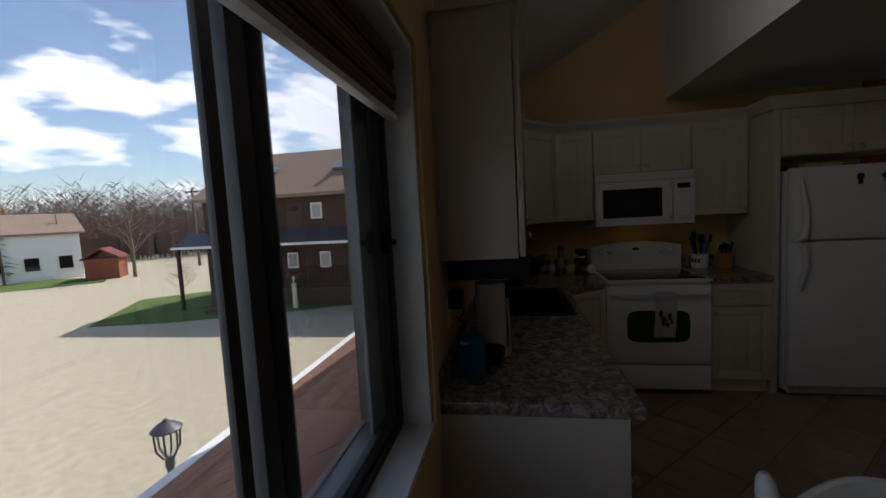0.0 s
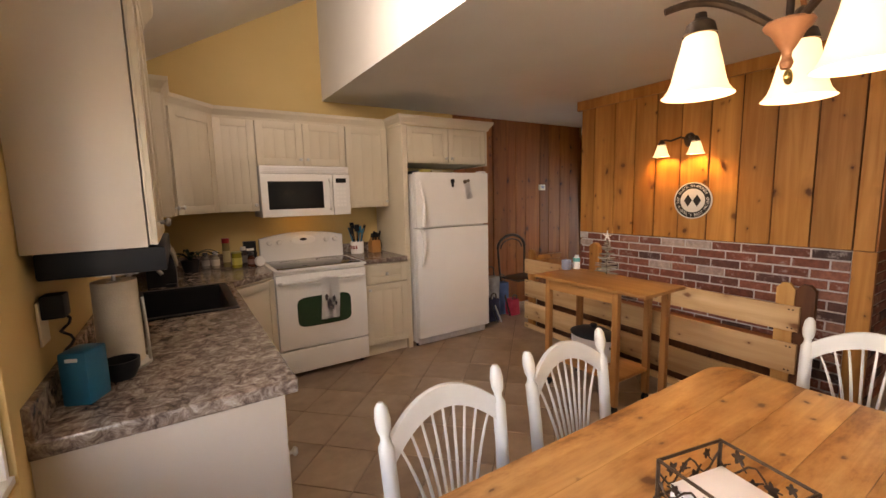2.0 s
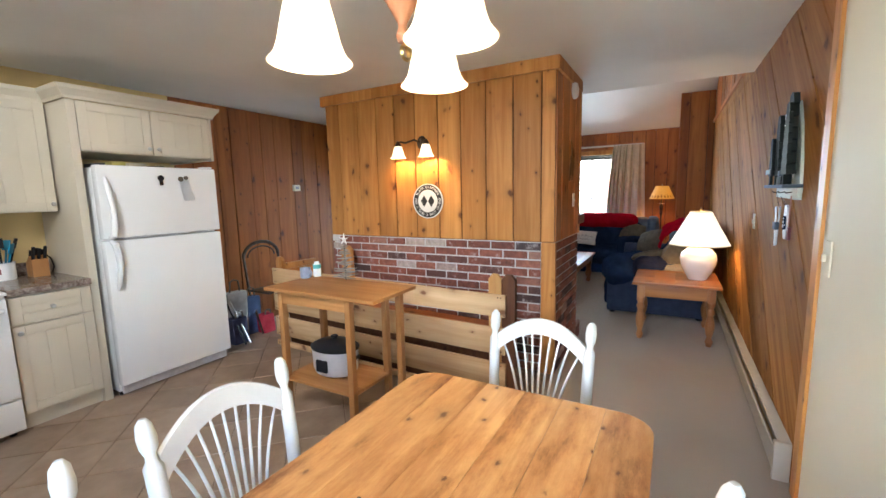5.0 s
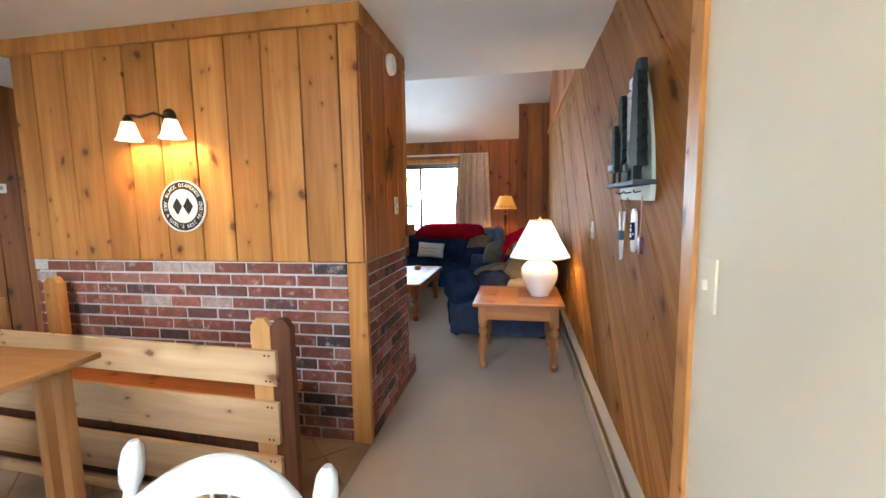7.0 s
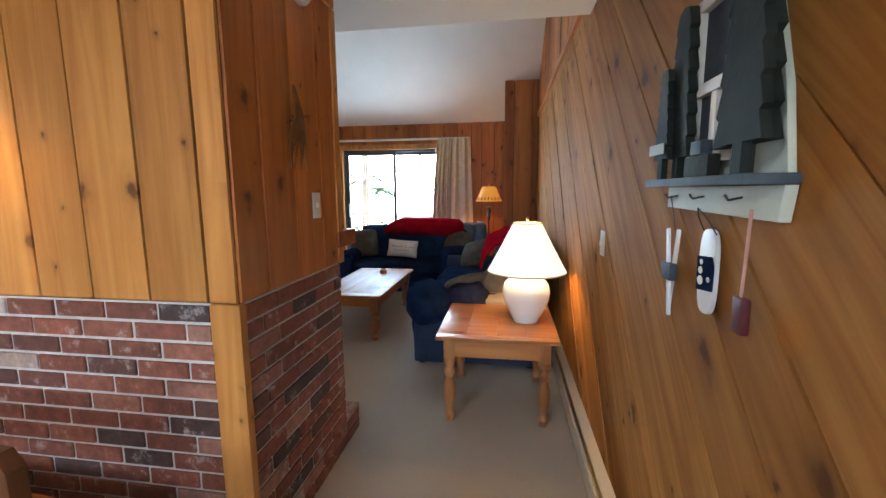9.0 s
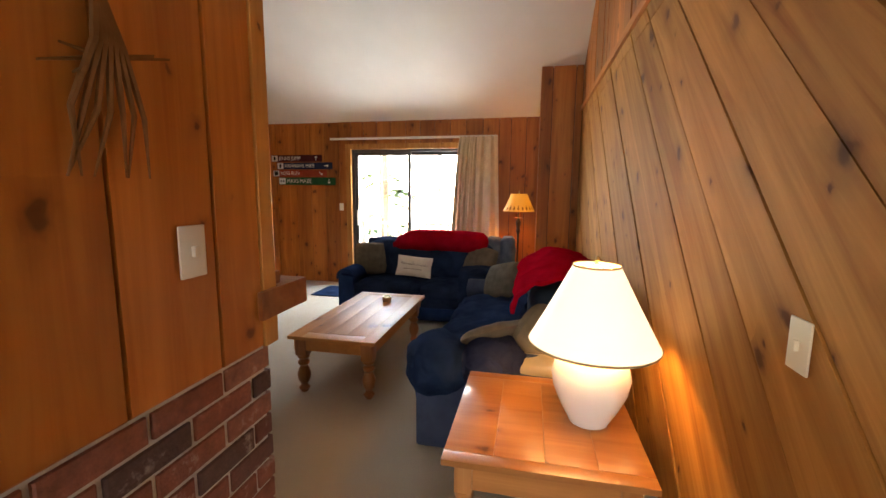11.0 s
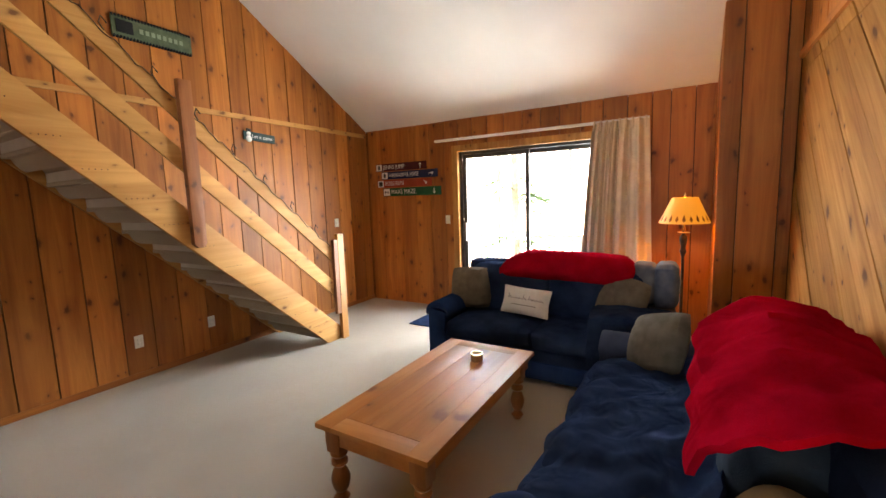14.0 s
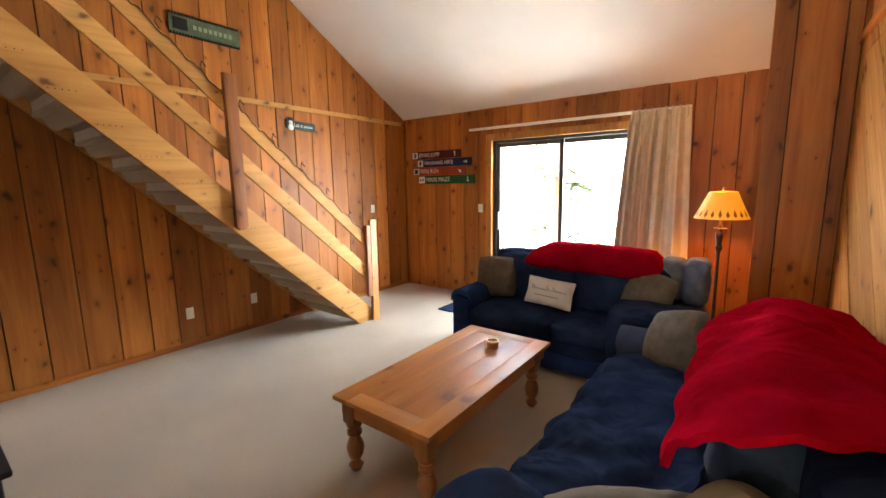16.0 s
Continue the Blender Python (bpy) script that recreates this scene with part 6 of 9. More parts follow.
def sofa(m, W, label, D=0.92, near_arm=None, far_arm=None, backs=None, inset=0.0):
    """Two-seat sofa under a loose cover: x across, front towards -y, its own origin at the middle of the floor line of the back."""
    s = thing("sofa", m, label, "sofa", "navy covered sofas")
    SH, AH, BHt = 0.44, 0.60, 0.90
    soft_part("base", (-W / 2 + 0.10, -D + 0.03, 0.04), (W / 2 - 0.10, -0.05, 0.30), NAVY, s, 0.004, 0.15)
    half = (W - 0.44) / 2
    for i in (0, 1):
        x0 = -W / 2 + 0.22 + i * half
        soft_part("seat_cushion", (x0 + 0.002, -D + 0.0, 0.285), (x0 + half - 0.002, -0.22, SH), NAVY, s, 0.022, 0.5, None, 0.014)
        soft_part("back_cushion", (x0 + 0.004, -0.40, SH - 0.03), (x0 + half - 0.004 - inset * i, -0.14, BHt - 0.03), backs or NAVY, s, 0.03, 0.55, pose(0, 0, 0), 0.014)
    soft_part("back", (-W / 2 + 0.12, -0.21, 0.04), (W / 2 - 0.12, -0.01, BHt), NAVY, s, 0.012, 0.5, None, 0.01)
    roll_arm("arm", (-W / 2, -D + 0.02, 0.03), (-W / 2 + 0.24, -0.03, AH), near_arm or DENIM, s, 0.11, "rolled upholstered arm")
    roll_arm("arm", (W / 2 - 0.24, -D + 0.02, 0.03), (W / 2, -0.03, AH), far_arm or DENIM, s, 0.11, "rolled upholstered arm")
    for fx in (-W / 2 + 0.1, W / 2 - 0.1):
        for fy in (-D + 0.08, -0.1):
            bm = bmesh.new()
            add_tube(bm, (fx, fy, 0), (fx, fy, 0.05), 0.03, 0.035)
            part("foot", bm, BLACK, s)
    return s


# far sofa with its back to the patio door
sofa_far = sofa(pose(10.62, 1.65, 0, 0, 0, -90), 2.04, "navy covered two-seat sofa with its back to the patio door", 0.92, ROYAL, GREYCLOTH)
soft_part("cover_flap", (0.46, -0.95, 0.10), (1.0, -0.905, 0.64), NAVY, sofa_far, 0.012, 0.6, None, 0.014, "navy cover hanging over the arm's front")
soft_part("cover_fold", (0.46, -0.95, 0.595), (1.0, -0.55, 0.645), NAVY, sofa_far, 0.014, 0.6, None, 0.014, "navy cover folded over the arm")
soft_part("skirt", (-0.80, -0.925, 0.05), (0.62, -0.895, 0.19), ROYAL, sofa_far, 0.004, 0.5, None, 0.006, "brighter blue hem below the cover")
# near sofa along the boarded wall
sofa_near = sofa(pose(8.53, 0.02, 0, 0, 0, 180), 2.2, "navy covered sofa along the boarded wall with a cluttered arm", 1.06, None, None, mottled("slate_blue_cover", (0.018, 0.034, 0.060), (0.028, 0.050, 0.085), 9.0, 0.9, 220, 0.5), 0.24)
# loose navy cover spread over seat and arm fronts
def drape(name, grid, mat, thick, label, category, wr=0.012, group=""):
    """A cloth made from rows of points, thickened and lightly wrinkled."""
    bm = bmesh.new()
    rows = []
    for r in grid:
        rows.append([bm.verts.new(Vector(p) + Vector((0, 0, 1)) * wr * (noise.noise(Vector(p) * 6) + 0.5 * noise.noise(Vector(p) * 14))) for p in r])
    for a, b in zip(rows, rows[1:]):
        for k in range(len(a) - 1):
            bm.faces.new((a[k], a[k + 1], b[k + 1], b[k]))
    bmesh.ops.recalc_face_normals(bm, faces=bm.faces)
    bmesh.ops.solidify(bm, geom=bm.faces[:], thickness=thick)
    return tagged(solid(name, bm, mat, smooth=True), label, category, group)


def along(profile, n):
    """Points spread evenly along a polyline."""
    P = [Vector(p) for p in profile]
    L = [0]
    for a, b in zip(P, P[1:]):
        L.append(L[-1] + (b - a).length)
    out = []
    for i in range(n):
        d = L[-1] * i / (n - 1)
        k = max(j for j in range(len(L)) if L[j] <= d + 1e-9)
        k = min(k, len(P) - 2)
        out.append(P[k].lerp(P[k + 1], (d - L[k]) / max(1e-9, L[k + 1] - L[k])))
    return out


# folded navy fleece over the near sofa's arm that faces the end table
fold = thing("arm_throw", (0, 0, 0), "thick dusky navy fleece folded over the sofa arm", "throw")
soft_part("fold", (7.375, 0.77, 0.37), (7.71, 1.10, 0.665), NAVY, fold, 0.028, 0.75, None, 0.03, "", 14)
soft_part("fold", (7.39, 0.475, 0.43), (7.70, 0.80, 0.655), DUSK, fold, 0.026, 0.8, None, 0.03, "dusky inner fold", 14)
grid = []
for i in range(61):
    u = i / 60
    x = 7.66 + 1.66 * u
    end = max(0.0, (u - 0.86) / 0.14)
    lift = 0.06 * math.sin(math.pi * min(1.0, u * 1.1)) ** 2 * (1 - end)
    prof = [(x, 1.075, 0.06), (x, 1.085, 0.30), (x, 1.06, 0.42 - 0.10 * end), (x, 1.00, 0.492 - 0.04 * end), (x, 0.78, 0.505 + lift * 0.5), (x, 0.58, 0.50 + lift), (x, 0.48, 0.57), (x, 0.43, 0.66)]
    grid.append([p + Vector((0.015 * math.sin(k * 0.35), 0.022 * math.sin(i * 0.42 + k * 0.22) + 0.010 * math.sin(i * 1.1 - k * 0.4), 0)) for k, p in enumerate(along(prof, 48))])
drape("seat_throw", grid, NAVY, 0.012, "crumpled navy cover spread over the sofa seat", "throw", 0.028)
# red throws
grid = []
for i in range(31):
    u = i / 30
    row = []
    hem = 0.745 + 0.16 * u + 0.02 * math.sin(u * 9)
    top = 0.985 + 0.02 * math.sin(u * 3.14)
    prof = [(0, 0.525 - 0.01 * u, hem), (0, 0.492, min(0.92, hem + 0.10)), (0, 0.42, 0.955), (0, 0.28, top + 0.012), (0, 0.12, top), (0, -0.02, 0.945), (0, -0.085, 0.76)]
    for k, p in enumerate(along(prof, 26)):
        q = k / 25
        near = 7.86 - 0.17 * math.sin(math.pi * min(1.0, q * 1.5))
        far = 8.70 + 0.42 * math.sin(math.pi * 0.5 * min(1.0, q * 1.7))
        row.append(Vector((near + (far - near) * u + 0.012 * math.sin(k * 0.7), p.y + 0.010 * math.sin(i * 0.8 + k * 0.5), p.z)))
    grid.append(row)
drape("red_throw", grid, REDCLOTH, 0.024, "bright red fleece throw over the near sofa's back", "throw", 0.03, "red fleece throws")
roll = thing("red_throw", (0, 0, 0), "rolled red fleece throw along the far sofa's back", "throw", "red fleece throws")
bm = bmesh.new()
soft_box(bm, (10.15, 0.94, 0.80), (10.50, 2.12, 1.035), 0.012, 16, 0.9, None, 0.008, 4)
for v in bm.verts:
    t_ = (v.co.y - 0.94) / 1.18
    v.co.z -= 0.10 * max(0.0, t_ - 0.78) / 0.22 * (1 if v.co.z > 0.9 else 0.2) + 0.02 * (1 - t_)
    v.co.z += 0.005 * math.sin(v.co.y * 11 + v.co.x * 9) - 0.012
part("roll", bm, REDCLOTH, roll, "", True)
box_part("loose_edge", (10.17, 1.0, 0.795), (10.19, 1.45, 0.86), REDCLOTH, roll, 0.008)


def cushion(m, w, h, t, mat, label, soft_corner=0.13):
    c = thing("cushion", m, label, "cushion", "loose cushions")
    bm = bmesh.new()
    n = 12
    faces = {}
    for sgn in (-1, 1):
        g = []
        for i in range(n + 1):
            row = []
            for k in range(n + 1):
                u, v = -1 + 2 * i / n, -1 + 2 * k / n
                b = (max(0, (1 - u ** 2)) * max(0, (1 - v ** 2))) ** 0.42
                pin = 1 - 0.05 * (1 - abs(u)) * abs(v) ** 3 - 0.05 * (1 - abs(v)) * abs(u) ** 3 - soft_corner * (abs(u) * abs(v)) ** 2
                p = Vector((u * w / 2 * pin, sgn * (t / 2 * b), v * h / 2 * pin))
                p.y += (0.012 * noise.noise(p * 9 + Vector((w * 9, sgn, h))) + 0.006 * noise.noise(p * 23 + Vector((w * 5, sgn, h)))) * (1 if b > 0.01 else 0)
                row.append(bm.verts.new(p))
            g.append(row)
        for i in range(n):
            for k in range(n):
                q = (g[i][k], g[i + 1][k], g[i + 1][k + 1], g[i][k + 1])
                bm.faces.new(q if sgn < 0 else q[::-1])
    bmesh.ops.remove_doubles(bm, verts=bm.verts, dist=0.0012)
    part("cover", bm, mat, c, "", True)
    return c


cushion(pose(10.16, 2.40, 0.66, -14, 0, -74), 0.42, 0.42, 0.15, TAUPE, "dark taupe cushion leaning in the far sofa's corner")
cushion(pose(10.16, 1.02, 0.66, -20, 8, -112), 0.44, 0.42, 0.15, TAUPE, "dark taupe patterned cushion leaning in the far sofa's corner")
wc = cushion(pose(10.05, 1.80, 0.60, -20, 4, -90), 0.44, 0.25, 0.11, mottled("cream_linen", (0.60, 0.56, 0.50), (0.66, 0.62, 0.56), 20, 0.9, 300, 0.4), "small cream lettered lumbar cushion on the far sofa", 0.0)
random.seed(21)
for i in range(9):
    x = -0.15 + i * 0.034 + (0.02 if i > 4 else 0)
    tall = 0.045 if i in (0, 4, 5) else 0.022
    bm = bmesh.new()
    add_path(bm, [(x, -0.0575, 0.005), (x + 0.006, -0.058, 0.005 + tall), (x + 0.014, -0.058, 0.012), (x + 0.022, -0.058, 0.005 + tall * 0.6), (x + 0.03, -0.0575, 0.004)], 0.0022, 5)
    part("script_stroke", bm, PRINT, wc, "dark script stroke", True)
for i in range(10):
    box_part("small_mark", (-0.11 + i * 0.023, -0.0555, -0.045), (-0.097 + i * 0.023, -0.0535, -0.036), TAUPE, wc)
cushion(pose(9.27, 0.70, 0.645, -30, -16, -128), 0.43, 0.40, 0.17, mottled("grey_taupe_cushion", (0.085, 0.072, 0.055), (0.135, 0.115, 0.09), 14, 0.9, 250, 0.4), "grey-taupe cushion standing at the near sofa's end")
ax_ = Vector((0.42, -0.88, 0.16)).normalized()
no_ = Vector((0.44, 0.36, 0.78))
no_ = (no_ - ax_ * no_.dot(ax_)).normalized()
lying = Matrix((ax_, no_, ax_.cross(no_))).transposed().to_4x4()
lying.translation = (7.735, 0.63, 0.625)
cushion(lying, 0.52, 0.36, 0.13, mottled("grey_brown_cushion", (0.085, 0.064, 0.043), (0.125, 0.097, 0.066), 14, 0.9, 250, 0.4), "grey-brown cushion lying over the near sofa's arm", 0.2)
cushion(pose(7.67, 0.335, 0.665, -26, 36, -92), 0.37, 0.36, 0.18, mottled("tan_cushion", (0.12, 0.088, 0.055), (0.165, 0.125, 0.08), 14, 0.9, 250, 0.4), "tan cushion standing in the near sofa's corner", 0.24)
soft = thing("sofa_arm_pad", (0, 0, 0), "sand-coloured upholstered arm top beside the end table", "upholstery")
soft_part("pad", (7.45, 0.04, 0.50), (7.80, 0.56, 0.592), SAND, soft, 0.015, 0.5)
den = thing("denim_cover", (0, 0, 0), "patched grey and denim cover over the far sofa's corner", "throw")
soft_part("cloth", (10.27, 0.78, 0.62), (10.55, 0.97, 0.945), GREYCLOTH, den, 0.01, 0.5, None, 0.015, "grey cotton")
soft_part("patch", (10.26, 0.62, 0.60), (10.54, 0.785, 0.955), mottled("faded_denim", (0.075, 0.105, 0.17), (0.12, 0.155, 0.23), 16, 0.9, 250, 0.4), den, 0.01, 0.5, None, 0.015, "faded blue denim")


# coffee table
def turned_leg(h, r, square, mat, parent, x, y):
    bm = bmesh.new()
    add_box(bm, (-square, -square, h - 0.13), (square, square, h), 0.003)
    k = (h - 0.13)
    add_lathe(bm, [(0, 0), (r * 0.55, 0), (r * 0.75, k * 0.05), (r * 0.95, k * 0.11), (r * 0.62, k * 0.17), (r * 0.58, k * 0.22), (r * 0.9, k * 0.30), (r * 1.08, k * 0.42), (r * 1.1, k * 0.5), (r * 0.85, k * 0.62),
                   (r * 0.6, k * 0.70), (r * 0.95, k * 0.76), (r * 0.95, k * 0.82), (r * 0.65, k * 0.87), (r * 1.0, k * 0.94), (r * 1.0, k), (0, k)], 22)
    bmesh.ops.translate(bm, vec=(x, y, 0), verts=bm.verts)
    return part("leg", bm, mat, parent, "", True)


cf = thing("coffee_table", (0, 0, 0), "honey-brown pine coffee table with turned legs", "table")
X0, X1, Y0, Y1, CH = 7.90, 9.295, 1.475, 2.15, 0.447
ye = [Y0, Y0 + 0.11, Y0 + 0.262, Y0 + 0.413, Y0 + 0.565, Y1]
for i in range(5):
    a, b = ye[i] + 0.0004, ye[i + 1] - 0.0004
    x0, x1 = (X0, X1) if i in (0, 4) else (X0 + 0.112, X1 - 0.112)
    box_part("plank", (x0, a, CH - 0.026), (x1, b, CH), COFFEE_X, cf, 0.0008)
COFFEE_Y = wood("coffee_end_pine", (0.48, 0.195, 0.048), (0.40, 0.148, 0.034), (0.09, 0.025, 0.008), axis=1, rough=0.46, spread=0.03, knot_scale=1.6, relief=0.03)
for x0, x1 in ((X0, X0 + 0.111), (X1 - 0.111, X1)):
    box_part("end_board", (x0, Y0 + 0.1105, CH - 0.026), (x1, Y1 - 0.1105, CH - 0.0003), COFFEE_Y, cf, 0.002)
bm = bmesh.new()
for lo, hi in (((X0 + 0.03, Y0 + 0.035, CH - 0.115), (X1 - 0.03, Y0 + 0.06, CH - 0.027)), ((X0 + 0.03, Y1 - 0.06, CH - 0.115), (X1 - 0.03, Y1 - 0.035, CH - 0.027)),
               ((X0 + 0.035, Y0 + 0.06, CH - 0.115), (X0 + 0.06, Y1 - 0.06, CH - 0.027)), ((X1 - 0.06, Y0 + 0.06, CH - 0.115), (X1 - 0.035, Y1 - 0.06, CH - 0.027))):
    add_box(bm, lo, hi, 0.002)
part("apron", bm, COFFEE_X, cf, "", True)
for lx in (X0 + 0.07, X1 - 0.14):
    for ly in (Y0 + 0.075, Y1 - 0.085):
        turned_leg(CH - 0.027, 0.045, 0.043, COFFEE_Z, cf, lx, ly)
cd = thing("candle", (8.98, 1.77, CH), "small round wood-banded candle tin on the coffee table", "candle")
bm = bmesh.new()
add_lathe(bm, [(0, 0), (0.042, 0), (0.042, 0.05), (0.037, 0.05), (0.037, 0.04), (0, 0.04)], 26)
part("tin", bm, OAK_Z, cd, "", True)
bm = bmesh.new()
add_lathe(bm, [(0.0425, 0.04), (0.0435, 0.046), (0.0425, 0.052), (0.036, 0.052), (0.036, 0.04)], 26)
part("rim", bm, BRASS, cd, "", True)

# end table and its ceramic lamp
et = thing("end_table", (0, 0, 0), "square pine end table with turned legs beside the boarded wall", "table")
EX0, EX1, EY0, EY1, EH = 6.61, 7.36, 0.008, 0.728, 0.56
for i in range(4):
    a, b = EY0 + i * 0.18, EY0 + (i + 1) * 0.18
    bm = bmesh.new()
    add_box(bm, (EX0 + 0.06, a + 0.0004, EH - 0.024), (EX1 - 0.06, b - 0.0004, EH), 0.0015)
    part("plank", bm, ENDT_Y, et, "", True)
for x0, x1 in ((EX0, EX0 + 0.0595), (EX1 - 0.0595, EX1)):
    box_part("end_board", (x0, EY0, EH - 0.024), (x1, EY1, EH - 0.0003), ENDT_Y, et, 0.003)
bm = bmesh.new()
for lo, hi in (((EX0 + 0.05, EY0 + 0.05, EH - 0.14), (EX0 + 0.07, EY1 - 0.05, EH - 0.025)), ((EX1 - 0.07, EY0 + 0.05, EH - 0.14), (EX1 - 0.05, EY1 - 0.05, EH - 0.025)),
               ((EX0 + 0.07, EY0 + 0.045, EH - 0.14), (EX1 - 0.07, EY0 + 0.065, EH - 0.025)), ((EX0 + 0.07, EY1 - 0.065, EH - 0.14), (EX1 - 0.07, EY1 - 0.045, EH - 0.025))):
    add_box(bm, lo, hi, 0.002)
part("apron", bm, ENDT_Y, et, "", True)
for lx in (EX0 + 0.075, EX1 - 0.075):
    for ly in (EY0 + 0.075, EY1 - 0.075):
        turned_leg(EH - 0.025, 0.036, 0.033, ENDT_Z, et, lx, ly)
LX, LYY = 6.995, 0.185
lp = thing("table_lamp", (LX, LYY, EH), "white round ceramic table lamp with a lit cream shade", "lamp")
bm = bmesh.new()
add_lathe(bm, [(0, 0), (0.078, 0), (0.083, 0.012), (0.115, 0.07), (0.145, 0.14), (0.155, 0.20), (0.142, 0.255), (0.10, 0.295), (0.055, 0.31), (0.03, 0.32), (0, 0.32)], 36)
part("base", bm, CERAMIC, lp, "white glazed ceramic base", True)
bm = bmesh.new()
add_tube(bm, (0, 0, 0.32), (0, 0, 0.43), 0.011)
add_path(bm, [(0.0, -0.03, 0.42), (0, -0.06, 0.51), (0, -0.05, 0.62), (0, 0, 0.66), (0, 0.05, 0.62), (0, 0.06, 0.51), (0, 0.03, 0.42)], 0.0025, 6)
part("stem", bm, BRASS, lp, "", True)
bm = bmesh.new()
prof = [(0.252, 0.335), (0.25, 0.34), (0.165, 0.50), (0.092, 0.645), (0.089, 0.65)]
prof += [(r - 0.003, z - 0.001) for r, z in reversed(prof)]
add_lathe(bm, prof, 48)
shade = part("shade", bm, LINEN, lp, "lit cream empire shade", True)
TRIM = mottled("shade_binding", (0.5, 0.36, 0.2), (0.56, 0.42, 0.25), 20, 0.8, 100, 0.2)
for r, z in ((0.2525, 0.336), (0.091, 0.6485)):
    bm = bmesh.new()
    add_lathe(bm, [(r, z - 0.005), (r + 0.002, z), (r, z + 0.005), (r - 0.002, z), (r, z - 0.005)], 48)
    part("binding", bm, TRIM, shade, "", True)
bm = bmesh.new()
add_lathe(bm, [(0, 0.66), (0.006, 0.66), (0.01, 0.67), (0.006, 0.685), (0, 0.69)], 12)
part("finial", bm, BRASS, lp, "", True)
bm = bmesh.new()
for k in range(3):
    a = k * 2.094
    add_path(bm, [(0, 0, 0.657), (0.087 * math.cos(a), 0.087 * math.sin(a), 0.647)], 0.002, 5)
part("spider", bm, BRASS, lp)
bulb("table_lamp_bulb", (LX, LYY, EH + 0.50), 11.0, (1.0, 0.60, 0.24), 0.035)

# floor lamp in the corner
fl = thing("floor_lamp", (10.86, 0.60, 0), "dark turned floor lamp with a lit amber leaf-pattern shade", "lamp")
bm = bmesh.new()
add_lathe(bm, [(0, 0), (0.13, 0), (0.135, 0.012), (0.10, 0.03), (0.03, 0.05), (0.02, 0.08), (0.016, 0.12), (0, 0.12)], 28)
part("base", bm, IRON, fl, "", True)
bm = bmesh.new()
add_lathe(bm, [(0, 0.11), (0.014, 0.11), (0.013, 0.95), (0.02, 0.97), (0.03, 1.0), (0.02, 1.03), (0.026, 1.06), (0.034, 1.10), (0.03, 1.13), (0.016, 1.15), (0.012, 1.27), (0, 1.27)], 18)
part("stem", bm, IRON, fl, "", True)
bm = bmesh.new()
add_lathe(bm, [(0, 1.165), (0.05, 1.165), (0.052, 1.17), (0, 1.172)], 24)
part("dish", bm, BRASS, fl, "", True)
bm = bmesh.new()
prof = [(0.206, 1.255), (0.17, 1.33), (0.105, 1.478), (0.10, 1.482)]
prof += [(r - 0.003, z - 0.001) for r, z in reversed(prof)]
add_lathe(bm, prof, 40)
fs = part("shade", bm, AMBER, fl, "lit amber shade", True)
LEAFP = material("shade_leaf_print", (0.25, 0.09, 0.02), 0.7)
for k in range(22):
    a = 2 * math.pi * k / 22
    bm = bmesh.new()
    def cone(z):
        return 0.206 - (z - 1.255) * 0.4525 + 0.0015
    pts = [(0.0, 1.268), (0.014, 1.29), (0.0, 1.325 + 0.012 * (k % 2)), (-0.014, 1.29)]
    vs = []
    for du, z in pts:
        r = cone(z)
        aa = a + du / r
        vs.append(bm.verts.new((r * math.cos(aa), r * math.sin(aa), z)))
    bm.faces.new(vs)
    part("leaf_print", bm, LEAFP, fs)
bm = bmesh.new()
add_lathe(bm, [(0, 1.48), (0.008, 1.485), (0.01, 1.50), (0.004, 1.52), (0, 1.525)], 12)
add_tube(bm, (0, 0, 1.27), (0, 0, 1.48), 0.003)
part("finial", bm, BRASS, fl, "", True)
bulb("floor_lamp_bulb", (10.86, 0.60, 1.37), 13.0, (1.0, 0.48, 0.12), 0.03)

# stairs
stairs = thing("staircase", (0, 0, 0), "open pine staircase with carpeted treads and board rails", "stairs")
SY0, SY1 = 3.93, 4.80
A = Vector((9.88, -0.02))            # foot of the stringer's lower edge
RUN, RISE = 0.222, 0.2
slope = RISE / RUN


def stringer(y0, y1):
    bm = bmesh.new()
    x_top = 6.9
    zt = (9.92 - x_top) * slope
    add_prism(bm, [(9.90, 0.0), (9.68, 0.0), (x_top, zt - 0.22), (x_top, zt + 0.10), (9.90, 0.115)], y0, y1, 1, 0.003)
    return part("stringer", bm, PINE_RAW, stairs, "pale pine stringer", True)


stringer(SY0, SY0 + 0.04)
stringer(SY1 - 0.04, SY1)
UNDER = mottled("white_painted_riser", (0.62, 0.58, 0.52), (0.70, 0.66, 0.60), 8, 0.7, 80, 0.2)
for i in range(13):
    x = 9.80 - i * RUN
    z = 0.185 + i * RISE * 0.985
    bm = bmesh.new()
    add_box(bm, (x - 0.27, SY0 + 0.041, z - 0.035), (x, SY1 - 0.041, z), 0.012)
    part("tread", bm, CARPET, stairs, "carpeted tread", True)
    box_part("riser", (x - 0.262, SY0 + 0.041, z + 0.001), (x - 0.25, SY1 - 0.041, z + 0.155), UNDER, stairs, 0.0, "pale painted riser")
